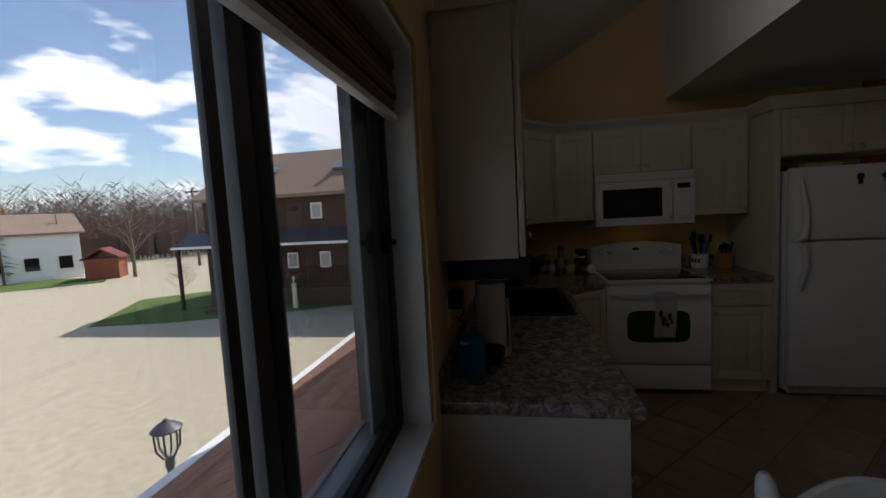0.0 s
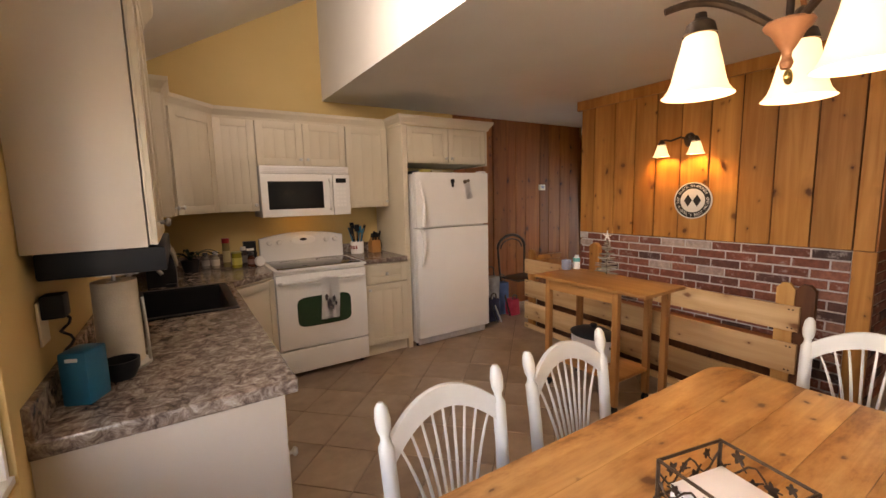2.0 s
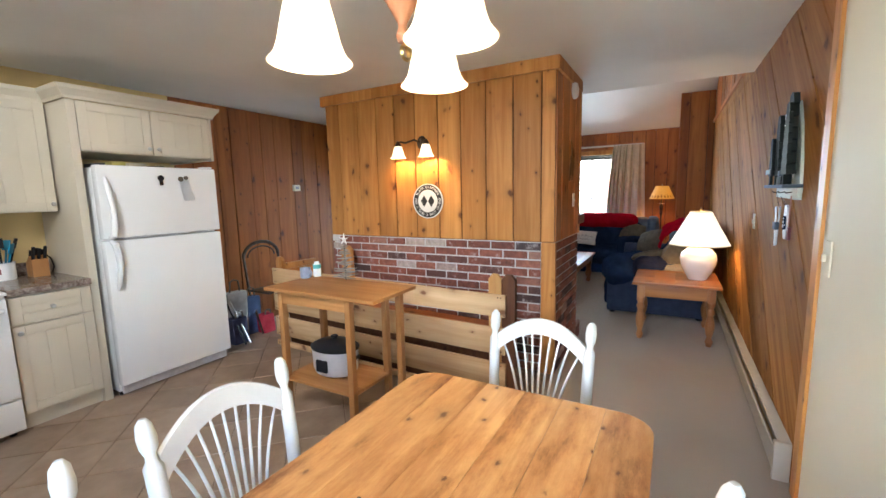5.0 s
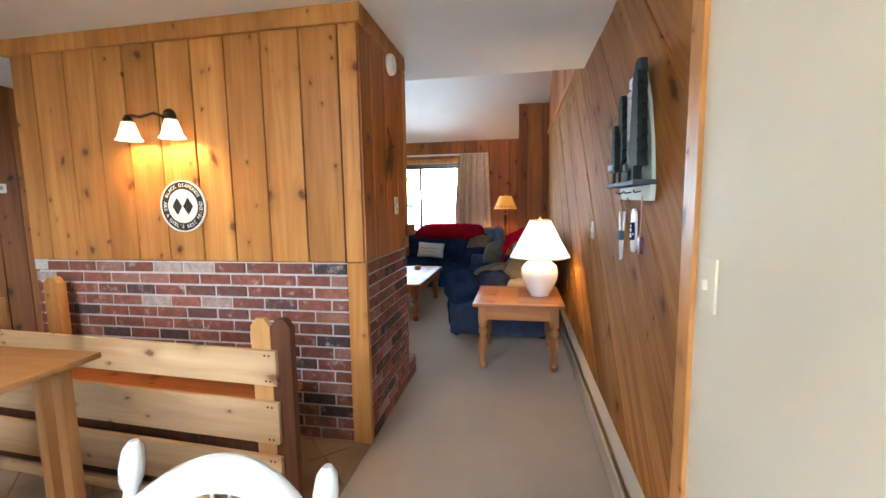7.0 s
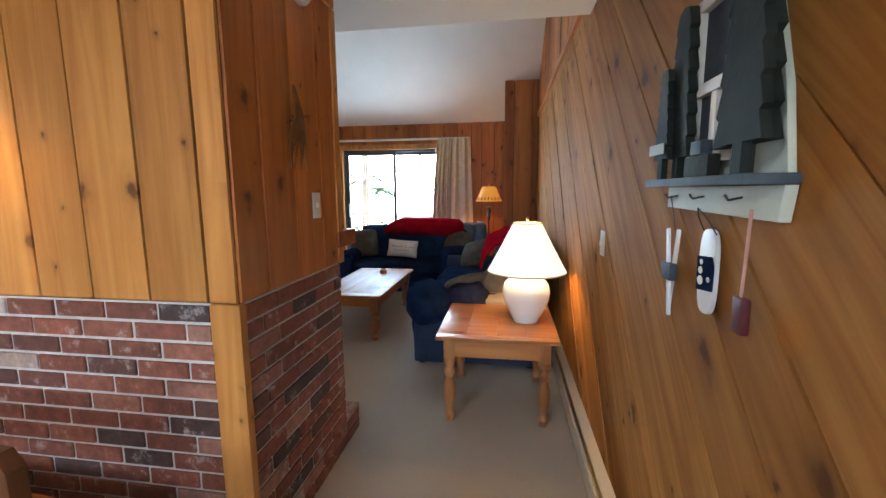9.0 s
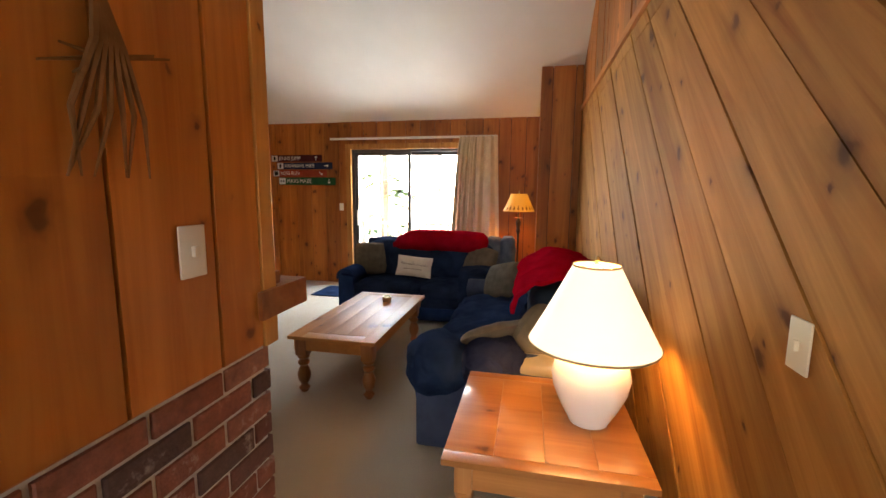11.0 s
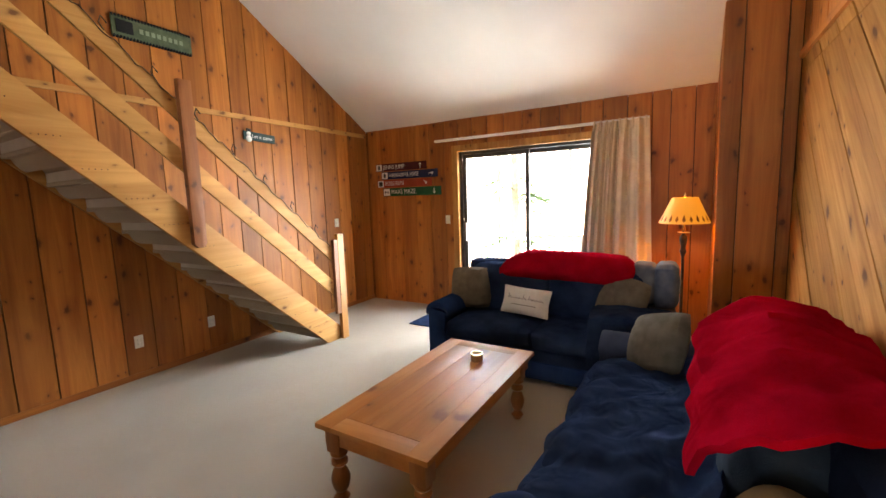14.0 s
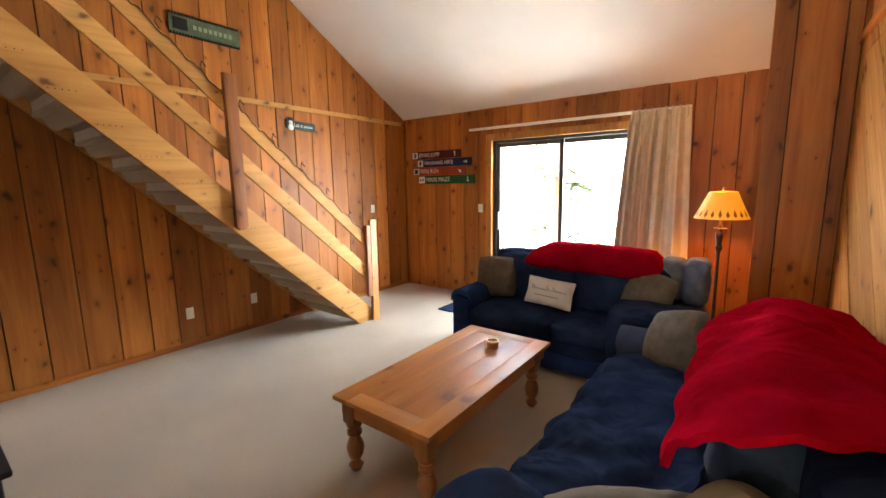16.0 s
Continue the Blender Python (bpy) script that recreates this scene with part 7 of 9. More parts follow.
# carpet wrapped under the flight, bellying out below every tread
bm = bmesh.new()
upper, lower = [], []
for i in range(13 * 8 + 1):
    x = 9.63 - i * RUN / 8
    belly = 0.5 - 0.5 * math.cos(2 * math.pi * i / 8)
    z = 0.8995 * (9.68 - x) + 0.008 + 0.11 * belly ** 1.3
    lower.append([bm.verts.new((x, y, z)) for y in (SY0 + 0.041, SY1 - 0.041)])
    upper.append([bm.verts.new((x + 0.006, y, z + 0.012)) for y in (SY0 + 0.041, SY1 - 0.041)])
for rows_ in (lower, upper):
    for p, q in zip(rows_, rows_[1:]):
        bm.faces.new((p[0], p[1], q[1], q[0]))
part("carpet_underside", bm, CARPET, stairs, "grey-beige carpet under the flight", True)
for i in range(12):
    for k in range(5):
        x, z = 9.62 - i * RUN - k * 0.034, 0.235 + i * RISE * 0.985
        bm = bmesh.new()
        add_tube(bm, (x, SY0 - 0.0015, z), (x, SY0 + 0.001, z), 0.004, None, 6)
        part("nail", bm, IRON, stairs)


def post2(x0, x1, z0, z1, y0, y1, mat, lab, cut=0.03):
    bm = bmesh.new()
    xm = (x0 + x1) / 2
    add_prism(bm, [(x0, z0 + cut), (x0 + cut, z0), (x1 - cut, z0), (x1, z0 + cut), (x1, z1), (x0, z1)], y0, y1, 1, 0.004)
    return part("newel_post", bm, mat, stairs, lab, True)


post2(9.86, 9.95, 0.0, 1.19, SY0 - 0.045, SY0 - 0.003, PINE_HONEY, "honey pine newel post", 0.0)
post2(9.80, 9.858, 0.3, 1.13, SY0 - 0.043, SY0 - 0.003, NEWEL_Z, "stained inner newel board", 0.0)
post2(8.33, 8.43, 1.22, 2.50, SY0 - 0.055, SY0 - 0.003, NEWEL_Z, "red stained middle post with chamfered foot")


def rail(x0, z0, x1, z1, w, y0, y1, mat, name="rail", lab=""):
    bm = bmesh.new()
    d = Vector((x1 - x0, z1 - z0)).normalized()
    n = Vector((-d.y, d.x)) * w / 2
    n = n if n.y > 0 else -n
    add_prism(bm, [(x0 - n.x, z0 - n.y), (x1 - n.x, z1 - n.y), (x1 + n.x, z1 + n.y), (x0 + n.x, z0 + n.y)], y0, y1, 1, 0.003)
    return part(name, bm, mat, stairs, lab, True)


def zline(x, z_at):
    return z_at + (9.80 - x) * slope * 0.985


rail(9.86, zline(9.86, 0.60), 6.95, zline(6.95, 0.60), 0.125, SY0 + 0.002, SY0 + 0.03, PINE_RAW, lab="pale pine board rail")
rail(9.86, zline(9.86, 0.98), 6.95, zline(6.95, 0.98), 0.115, SY0 + 0.002, SY0 + 0.03, PINE_RAW, lab="pale pine board rail")
cord_ = []
for i in range(73):
    x = 9.78 - i * 0.036
    cord_.append((x, SY0 - 0.006, zline(x, 1.045) + 0.014 * math.sin(i * 1.3) + 0.008 * math.sin(i * 2.9)))
bm = bmesh.new()
add_path(bm, cord_, 0.004, 5)
part("light_string", bm, IRON, stairs, "dark cord of unlit string lights", True)
for i in range(9):
    x = 9.6 - i * 0.28
    z = zline(x, 1.05)
    bm = bmesh.new()
    add_path(bm, [(x, SY0 - 0.010, z), (x - 0.03, SY0 - 0.022, z + 0.04), (x - 0.015, SY0 - 0.022, z + 0.085), (x + 0.02, SY0 - 0.014, z + 0.05)], 0.005, 5)
    part("string_bulb", bm, IRON, stairs, "", True)

# wall signs
def plank_sign(y0, y1, z0, z1, col, words, arrow, shape):
    s = thing("trail_sign", (FX - 0.004, (y0 + y1) / 2, (z0 + z1) / 2), "", "sign", "stacked trail signs")
    w, h = y1 - y0, z1 - z0
    tilt = pose(0, 0, 0, 1.2, 0, 0)
    bm = bmesh.new()
    add_box(bm, (-0.018, -w / 2, -h / 2), (0, w / 2, h / 2), 0.004)
    part("board", bm, mottled("sign_paint", col, tuple(c * 1.3 + 0.004 for c in col), 14, 0.6, 60, 0.3), s, "", True)
    text_mesh(words, h * 0.78, SIGNW, s, Matrix.Translation((-0.0185, w / 2 - h * 1.25, 0)) @ WALLTEXT @ Matrix.Diagonal((0.86, 1, 1, 1)), align='LEFT')
    bm = bmesh.new()
    add_box(bm, (-0.022, w / 2 - h * 1.05, -h * 0.42), (-0.0185, w / 2 - h * 0.1, h * 0.42), 0.004)
    tile = part("symbol_tile", bm, SIGNW, s, "", True)
    bm = bmesh.new()
    for k in range(2 if shape == "two" else 1):
        cy = w / 2 - h * (0.58 if shape != "two" else 0.38 + 0.38 * k)
        r = h * (0.3 if shape != "two" else 0.2)
        out = [(cy + r * 0.6 * math.cos(a), r * math.sin(a)) for a in [q * 2 * math.pi / (4 if shape in ("diamond", "two") else 16) for q in range(4 if shape in ("diamond", "two") else 16)]]
        if shape == "square":
            out = [(cy - r, -r), (cy + r, -r), (cy + r, r), (cy - r, r)]
        add_prism(bm, out, -0.0245, -0.0222, 0)
    part("symbol", bm, INK, tile)
    bm = bmesh.new()
    cy = -w / 2 + h * 0.9
    a = radians({"up": 90, "right": 0, "slant": -40, "down": -90}[arrow])
    d = Vector((math.cos(a), math.sin(a)))
    n = Vector((-d.y, d.x))
    L, t = h * 0.34, h * 0.045
    pts = [d * -L + n * t, d * (L * 0.3) + n * t, d * (L * 0.3) + n * t * 5, d * L, d * (L * 0.3) - n * t * 5, d * (L * 0.3) - n * t, d * -L - n * t]
    add_prism(bm, [(cy - p.x, p.y) for p in pts], -0.0205, -0.0183, 0)
    part("arrow", bm, SIGNW, s)
    return s


for args, lab in (((3.76, 4.66, 1.965, 2.075, (0.07, 0.012, 0.014), "JENNS JUMP", "up", "oval"), "dark red painted plank trail sign on the panelled wall"),
                  ((3.58, 4.56, 1.845, 1.955, (0.012, 0.018, 0.055), "HANNAHS HIKE", "right", "oval"), "navy painted plank trail sign on the panelled wall"),
                  ((3.68, 4.64, 1.725, 1.835, (0.30, 0.045, 0.02), "ROSS RUN", "slant", "square"), "orange-red painted plank trail sign on the panelled wall"),
                  ((3.53, 4.54, 1.595, 1.715, (0.008, 0.07, 0.025), "MAXS MAZE", "down", "two"), "green painted plank trail sign on the panelled wall")):
    tagged(plank_sign(*args), lab)

# ornaments on the stair wall
gs = thing("green_plaque", (8.67, LY - 0.005, 3.10), "long green plaque with a notched edge on the stair wall", "plaque")
GREENP = mottled("moss_green_paint", (0.06, 0.085, 0.05), (0.11, 0.14, 0.08), 14, 0.6, 70, 0.4)
bm = bmesh.new()
add_box(bm, (-0.33, -0.022, -0.085), (0.33, 0, 0.085), 0.006)
b = part("board", bm, GREENP, gs, "", True)
for i in range(26):
    for z in (-0.085, 0.085):
        bm = bmesh.new()
        add_box(bm, (-0.325 + i * 0.0253, -0.026, z - 0.012), (-0.311 + i * 0.0253, -0.002, z + 0.012), 0.003)
        part("tooth", bm, BLACK, b, "", True)
box_part("moose_patch", (-0.30, -0.03, -0.05), (-0.17, -0.0225, 0.055), BLACK, gs, 0.004, "black animal silhouette patch")
bm = bmesh.new()
for i in range(8):
    add_box(bm, (-0.12 + i * 0.048, -0.0245, -0.02), (-0.09 + i * 0.048, -0.0222, 0.02))
part("letter_bars", bm, mottled("pale_green_print", (0.2, 0.25, 0.16), (0.24, 0.29, 0.2), 9, 0.6), gs)
ssn = thing("let_it_snow_sign", (9.68, LY - 0.005, 2.30), "small dark teal sign with a white snowman and lettering", "sign")
bm = bmesh.new()
add_box(bm, (-0.20, -0.018, -0.045), (0.20, 0, 0.05), 0.005, pose(0, 0, 0, 0, 3))
part("board", bm, mottled("dark_teal_paint", (0.02, 0.05, 0.055), (0.04, 0.08, 0.085), 14, 0.6), ssn, "", True)
bm = bmesh.new()
for r, z in ((0.036, -0.025), (0.027, 0.03)):
    bmesh.ops.create_uvsphere(bm, u_segments=16, v_segments=10, radius=r, matrix=Matrix.Translation((-0.14, -0.018, z)) @ Matrix.Diagonal((1, 0.4, 1, 1)))
part("snowman", bm, SIGNW, ssn, "flat white snowman", True)
box_part("hat", (-0.165, -0.03, 0.052), (-0.115, -0.016, 0.085), INK, ssn, 0.004)
STAIRTEXT = Matrix(((1, 0, 0, 0), (0, 0, -1, 0), (0, 1, 0, 0), (0, 0, 0, 1)))
text_mesh("Let it snow", 0.058, SIGNW, ssn, Matrix.Translation((0.03, -0.019, 0.0)) @ pose(0, 0, 0, 0, 3) @ STAIRTEXT)


def wall_plate(name, m, label, holes, mat=WHITE):
    p = thing(name, m, label, "switch" if "switch" in name else "outlet", "wall plates")
    bm = bmesh.new()
    add_box(bm, (-0.036, -0.006, -0.058), (0.036, 0, 0.058), 0.003)
    part("plate", bm, mat, p, "", True)
    bm = bmesh.new()
    if holes:
        for z in (-0.02, 0.02):
            add_box(bm, (-0.015, -0.0085, z - 0.013), (0.015, -0.0055, z + 0.013), 0.003)
    else:
        add_box(bm, (-0.006, -0.016, -0.012), (0.006, -0.005, 0.012), 0.002)
    part("socket" if holes else "toggle", bm, mat, p, "", True)
    return p


wall_plate("wall_outlet", pose(8.256, LY - 0.002, 0.34), "white duplex outlet low on the stair wall", True)
wall_plate("wall_outlet", pose(8.925, LY - 0.002, 0.342), "white duplex outlet low on the stair wall", True)
wall_plate("light_switch", pose(10.81, LY - 0.002, 1.247), "white light switch on the stair wall", False)
wall_plate("light_switch", pose(FX - 0.002, 3.44, 1.247, 0, 0, -90), "white light switch beside the patio door", False)
wall_plate("light_switch", pose(6.07, PY0 - 0.010, 1.355), "white rocker switch on the partition's end", False)
wall_plate("light_switch", pose(6.29, RY + 0.002, 1.17, 0, 0, 180), "cream light switch on the boarded wall", False, CREAM)
wall_plate("light_switch", pose(4.545, RY + 0.002, 1.142, 0, 0, 180) @ Matrix.Diagonal((1.3, 1.3, 1.22, 1)), "almond light switch on the cream wall", False, CREAM)
sd = thing("smoke_detector", (6.0, PY0 - 0.010, 2.245), "round white smoke alarm on the partition's end", "alarm")
bm = bmesh.new()
add_lathe(bm, [(0, 0), (0.065, 0), (0.065, 0.02), (0.055, 0.034), (0.02, 0.038), (0, 0.038)], 28, pose(0, 0, 0, 90))
part("case", bm, WHITE, sd, "", True)
bm = bmesh.new()
add_lathe(bm, [(0.03, 0.0365), (0.033, 0.039), (0.036, 0.0365)], 28, pose(0, 0, 0, 90))
part("ring", bm, CREAM, sd, "", True)
# dried branch ornament on the partition's end
br_ = thing("twig_ornament", (5.90, PY0 - 0.009, 1.68), "dried brown twig ornament hung on the partition's end", "ornament")
random.seed(4)
bm = bmesh.new()
for i in range(7):
    a = radians(60 + i * 10)
    x1 = math.cos(a) * 0.16
    add_path(bm, [(0, -0.012, 0.16), (x1 * 0.3, -0.03, 0.05), (x1 * 0.8, -0.02, -0.06), (x1 * 1.2 + random.uniform(-0.05, 0.05), -0.015, -0.17)], [0.006, 0.007, 0.005, 0.002], 6)
for i in range(6):
    add_path(bm, [(0, -0.015, 0.03), (random.uniform(-0.14, 0.14), -0.03, random.uniform(-0.03, 0.08))], [0.005, 0.002], 5)
part("twigs", bm, mottled("dried_twig", (0.16, 0.07, 0.025), (0.25, 0.12, 0.05), 20, 0.8), br_, "", True)

# mantel shelf and brick hearth on the living side of the partition
mt = thing("mantel_shelf", (0, 0, 0), "thick red-brown wooden mantel beam on the fireplace", "mantel")
MANTEL = wood("mantel_beam", (0.30, 0.11, 0.035), (0.2, 0.06, 0.02), (0.06, 0.02, 0.01), axis=1, rough=0.4, spread=0.05)
bm = bmesh.new()
add_prism(bm, [(6.28, 1.163), (6.51, 1.163), (6.51, 3.30), (PX1 + 0.034, 3.30), (PX1 + 0.034, 1.176), (6.28, 1.176)], 1.13, 1.212, 2, 0.003)
part("beam", bm, MANTEL, mt, "", True)
box_part("bracket", (PX1 + 0.002, 1.30, 0.98), (6.44, 1.38, 1.129), MANTEL, mt, 0.003)
box_part("back_ledge", (PX1 + 0.034, 1.19, 1.2125), (6.41, 3.25, 1.25), MANTEL, mt, 0.003)
mj = thing("jar", (6.46, 1.60, 1.212), "white jar with a dark lid on the mantel", "jar")
bm = bmesh.new()
add_lathe(bm, [(0, 0), (0.04, 0), (0.042, 0.01), (0.042, 0.11), (0.036, 0.12), (0, 0.12)], 22)
part("body", bm, CERAMIC, mj, "", True)
bm = bmesh.new()
add_lathe(bm, [(0.0435, 0.121), (0.0435, 0.15), (0, 0.152), (0, 0.121)], 22)
part("lid", bm, BLACK, mj, "", True)
bm = bmesh.new()
add_lathe(bm, [(0.03, 0.153), (0.03, 0.163), (0, 0.165)], 18)
part("band", bm, material("olive_label", (0.35, 0.3, 0.02), 0.5), mj, "", True)
tv = thing("black_stove", (6.60, 2.35, 0), "black cast-iron stove corner on the hearth", "stove")
box_part("body", (0.0, 0.0, 0.101), (0.09, 0.7, 0.62), BLACK, tv, 0.02)
box_part("top_plate", (-0.02, -0.03, 0.62), (0.115, 0.73, 0.645), BLACK, tv, 0.01)

# carved window ornament with hooks on the boarded wall
hs = thing("window_ornament", (5.24, RY + 0.001, 1.44), "carved window and pine tree wall ornament on a hook shelf", "ornament")
MINT = mottled("pale_mint_paint", (0.50, 0.55, 0.48), (0.58, 0.62, 0.55), 12, 0.6, 60, 0.4)
SLATE = mottled("slate_blue_paint", (0.05, 0.065, 0.085), (0.09, 0.11, 0.135), 14, 0.6, 60, 0.4)
PINEG = mottled("dark_pine_green_paint", (0.014, 0.018, 0.016), (0.028, 0.033, 0.029), 14, 0.7, 60, 0.5)
bm = bmesh.new()
add_prism(bm, [(-0.225, 0.0), (0.18, 0.0), (0.18, 0.16), (0.12, 0.32), (0.04, 0.41), (-0.08, 0.42), (-0.15, 0.30), (-0.20, 0.14)], 0.0, 0.014, 1, 0.003)
part("backboard", bm, MINT, hs, "", True)
bm = bmesh.new()
for lo, hi in (((-0.11, 0.014, 0.03), (-0.085, 0.034, 0.38)), ((0.085, 0.014, 0.03), (0.11, 0.034, 0.38)), ((-0.085, 0.014, 0.03), (0.085, 0.034, 0.055)), ((-0.085, 0.014, 0.355), (0.085, 0.034, 0.38)),
               ((-0.085, 0.014, 0.175), (0.085, 0.036, 0.20)), ((-0.012, 0.014, 0.055), (0.012, 0.032, 0.175))):
    add_box(bm, lo, hi, 0.002)
part("window_frame", bm, WHITE, hs, "white carved sash", True)
box_part("window_dark", (-0.085, 0.0142, 0.055), (0.085, 0.018, 0.355), SLATE, hs)


def carved_tree(cx, w, h, y0, y1, z0):
    bm = bmesh.new()
    L, Rr = [], []
    n = 7
    for i in range(n):
        z = z0 + 0.05 + (h - 0.05) * i / n
        ww = w * (1 - 0.45 * i / n)
        Rr += [(cx + ww / 2, z), (cx + ww / 2 - w * 0.10, z + h / n * 0.75)]
        L += [(cx - ww / 2, z), (cx - ww / 2 + w * 0.10, z + h / n * 0.75)]
    out = [(cx - 0.014, z0), (cx + 0.014, z0), (cx + 0.014, z0 + 0.05)] + Rr + [(cx, z0 + h)] + L[::-1] + [(cx - 0.014, z0 + 0.05)]
    add_prism(bm, out, y0, y1, 1)
    return part("tree", bm, PINEG, hs, "dark green carved pine")


carved_tree(-0.16, 0.17, 0.45, 0.036, 0.06, 0.0)
carved_tree(-0.20, 0.13, 0.40, 0.062, 0.078, 0.0)
carved_tree(0.115, 0.13, 0.38, 0.036, 0.056, 0.0)
carved_tree(0.165, 0.09, 0.26, 0.058, 0.072, 0.0)
box_part("snow_cap", (-0.075, 0.015, 0.385), (0.045, 0.04, 0.425), WHITE, hs, 0.006, "white snow cap")
bm = bmesh.new()
add_box(bm, (-0.24, 0.001, -0.018), (0.225, 0.085, 0.0), 0.004)
part("shelf", bm, SLATE, hs, "slate blue shelf", True)
bm = bmesh.new()
add_prism(bm, [(-0.225, -0.078), (0.235, -0.070), (0.235, -0.019), (-0.235, -0.019)], 0.001, 0.022, 1, 0.002)
part("hook_rail", bm, MINT, hs, "pale mint hook rail", True)
for x in (-0.12, 0.03, 0.17):
    bm = bmesh.new()
    add_path(bm, [(x, 0.022, -0.04), (x, 0.045, -0.045), (x, 0.052, -0.035)], 0.0025, 6)
    part("hook", bm, IRON, hs)
box_part("bench", (-0.06, 0.036, 0.0), (0.05, 0.06, 0.045), PINEG, hs, 0.003)
box_part("pot", (-0.03, 0.038, 0.046), (0.02, 0.062, 0.075), SLATE, hs, 0.004)
box_part("tag", (0.12, 0.079, 0.06), (0.21, 0.084, 0.085), MINT, hs, 0.001)
skis = thing("ski_ornament", (5.44, RY + 0.002, 1.20), "little crossed white skis ornament hanging from a hook", "ornament")
for s in (-1, 1):
    bm = bmesh.new()
    add_box(bm, (-0.007, 0.004, -0.115), (0.007, 0.012, 0.115), 0.003, pose(0, 0.006 * (s + 1), 0, 0, s * 9))
    part("ski", bm, SIGNW, skis, "", True)
bm = bmesh.new()
add_box(bm, (-0.03, 0.008, -0.02), (0.03, 0.03, 0.025), 0.006)
part("bow", bm, SLATE, skis, "", True)
bm = bmesh.new()
add_path(bm, [(0, 0.01, 0.11), (-0.01, 0.03, 0.2)], 0.0012, 5)
part("thread", bm, IRON, skis)
mit = thing("snowman_ornament", (5.25, RY + 0.002, 1.225), "flat oval wooden ornament painted with snow on navy", "ornament")
bm = bmesh.new()
out = []
for k in range(28):
    a = 2 * math.pi * k / 28
    out.append((0.042 * math.copysign(abs(math.cos(a)) ** 0.7, math.cos(a)), 0.125 * math.copysign(abs(math.sin(a)) ** 0.6, math.sin(a))))
add_prism(bm, out, 0.004, 0.014, 1, 0.002)
part("plate", bm, SIGNW, mit, "", True)
bm = bmesh.new()
add_prism(bm, [(-0.041, -0.05), (0.04, -0.062), (0.043, 0.04), (-0.03, 0.048), (-0.043, 0.02)], 0.0145, 0.0165, 1)
part("night_sky", bm, NAVY, mit)
bm = bmesh.new()
for x, z, r in ((0.02, -0.03, 0.014), (0.022, 0.0, 0.011), (0.02, 0.025, 0.008), (-0.02, -0.02, 0.008)):
    bmesh.ops.create_uvsphere(bm, u_segments=12, v_segments=8, radius=r, matrix=Matrix.Translation((x, 0.0168, z)) @ Matrix.Diagonal((1, 0.2, 1, 1)))
part("snow_blob", bm, SIGNW, mit, "", True)
bm = bmesh.new()
add_path(bm, [(-0.03, 0.01, 0.11), (-0.02, 0.03, 0.16), (0.0, 0.04, 0.185)], 0.0015, 5)
add_path(bm, [(0.03, 0.01, 0.11), (0.02, 0.03, 0.16), (0.0, 0.04, 0.185)], 0.0015, 5)
part("wire", bm, IRON, mit)
shov = thing("shovel_ornament", (5.07, RY + 0.002, 1.20), "tiny snow shovel ornament hanging by a red cord", "ornament")
bm = bmesh.new()
add_path(bm, [(0, 0.03, 0.18), (0.004, 0.03, 0.06), (0.008, 0.03, -0.03)], 0.003, 6)
part("handle", bm, material("pink_wood", (0.5, 0.25, 0.2), 0.6), shov, "", True)
bm = bmesh.new()
add_box(bm, (-0.012, 0.02, -0.12), (0.028, 0.036, -0.03), 0.006)
part("scoop", bm, material("maroon_paint", (0.10, 0.01, 0.015), 0.5), shov, "", True)

# both little ornaments hang close under their hooks
for hung in (mit, shov):
    for ob in hung.children:
        ob.data.transform(Matrix.Translation((0, 0, 0.012 if hung is mit else 0.046)) @ Matrix.Diagonal((0.9, 1, 0.75, 1)))

# baseboard heater
bh = thing("baseboard_heater", (0, 0, 0), "long beige metal baseboard heater along the boarded wall", "heater")
bm = bmesh.new()
add_prism(bm, [(RY + 0.001, 0.03), (RY + 0.012, 0.03), (RY + 0.012, 0.16), (RY + 0.05, 0.175), (RY + 0.05, 0.19), (RY + 0.001, 0.20)], 4.80, 9.9, 0)
part("back_plate", bm, HEATER, bh)
bm = bmesh.new()
add_prism(bm, [(RY + 0.056, 0.03), (RY + 0.066, 0.035), (RY + 0.066, 0.135), (RY + 0.058, 0.145), (RY + 0.052, 0.14)], 4.80, 9.9, 0)
part("front_cover", bm, HEATER, bh)
bm = bmesh.new()
add_tube(bm, (4.85, RY + 0.034, 0.09), (9.85, RY + 0.034, 0.09), 0.012)
part("pipe", bm, BRASS, bh, "", True)
for x0 in (4.78, 9.9):
    bm = bmesh.new()
    add_box(bm, (x0, RY + 0.001, 0.0), (x0 + 0.03, RY + 0.07, 0.20), 0.004)
    part("end_cap", bm, HEATER, bh, "", True)

# patio door, curtain and rod
pd = thing("patio_door", (0, 0, 0), "dark aluminium sliding patio door with two glass panels", "door", kind="structure")
pd.name = "door_1"
bm = bmesh.new()
for lo, hi in (((FX + 0.05, DY0, 0), (FX + 0.14, DY0 + 0.035, DZ1)), ((FX + 0.05, DY1 - 0.035, 0), (FX + 0.14, DY1, DZ1)), ((FX + 0.05, DY0 + 0.035, DZ1 - 0.035), (FX + 0.14, DY1 - 0.035, DZ1)), ((FX + 0.05, DY0 + 0.035, 0), (FX + 0.14, DY1 - 0.035, 0.03))):
    add_box(bm, lo, hi, 0.003)
part("frame", bm, ALU, pd, "", True)
ym = 2.325
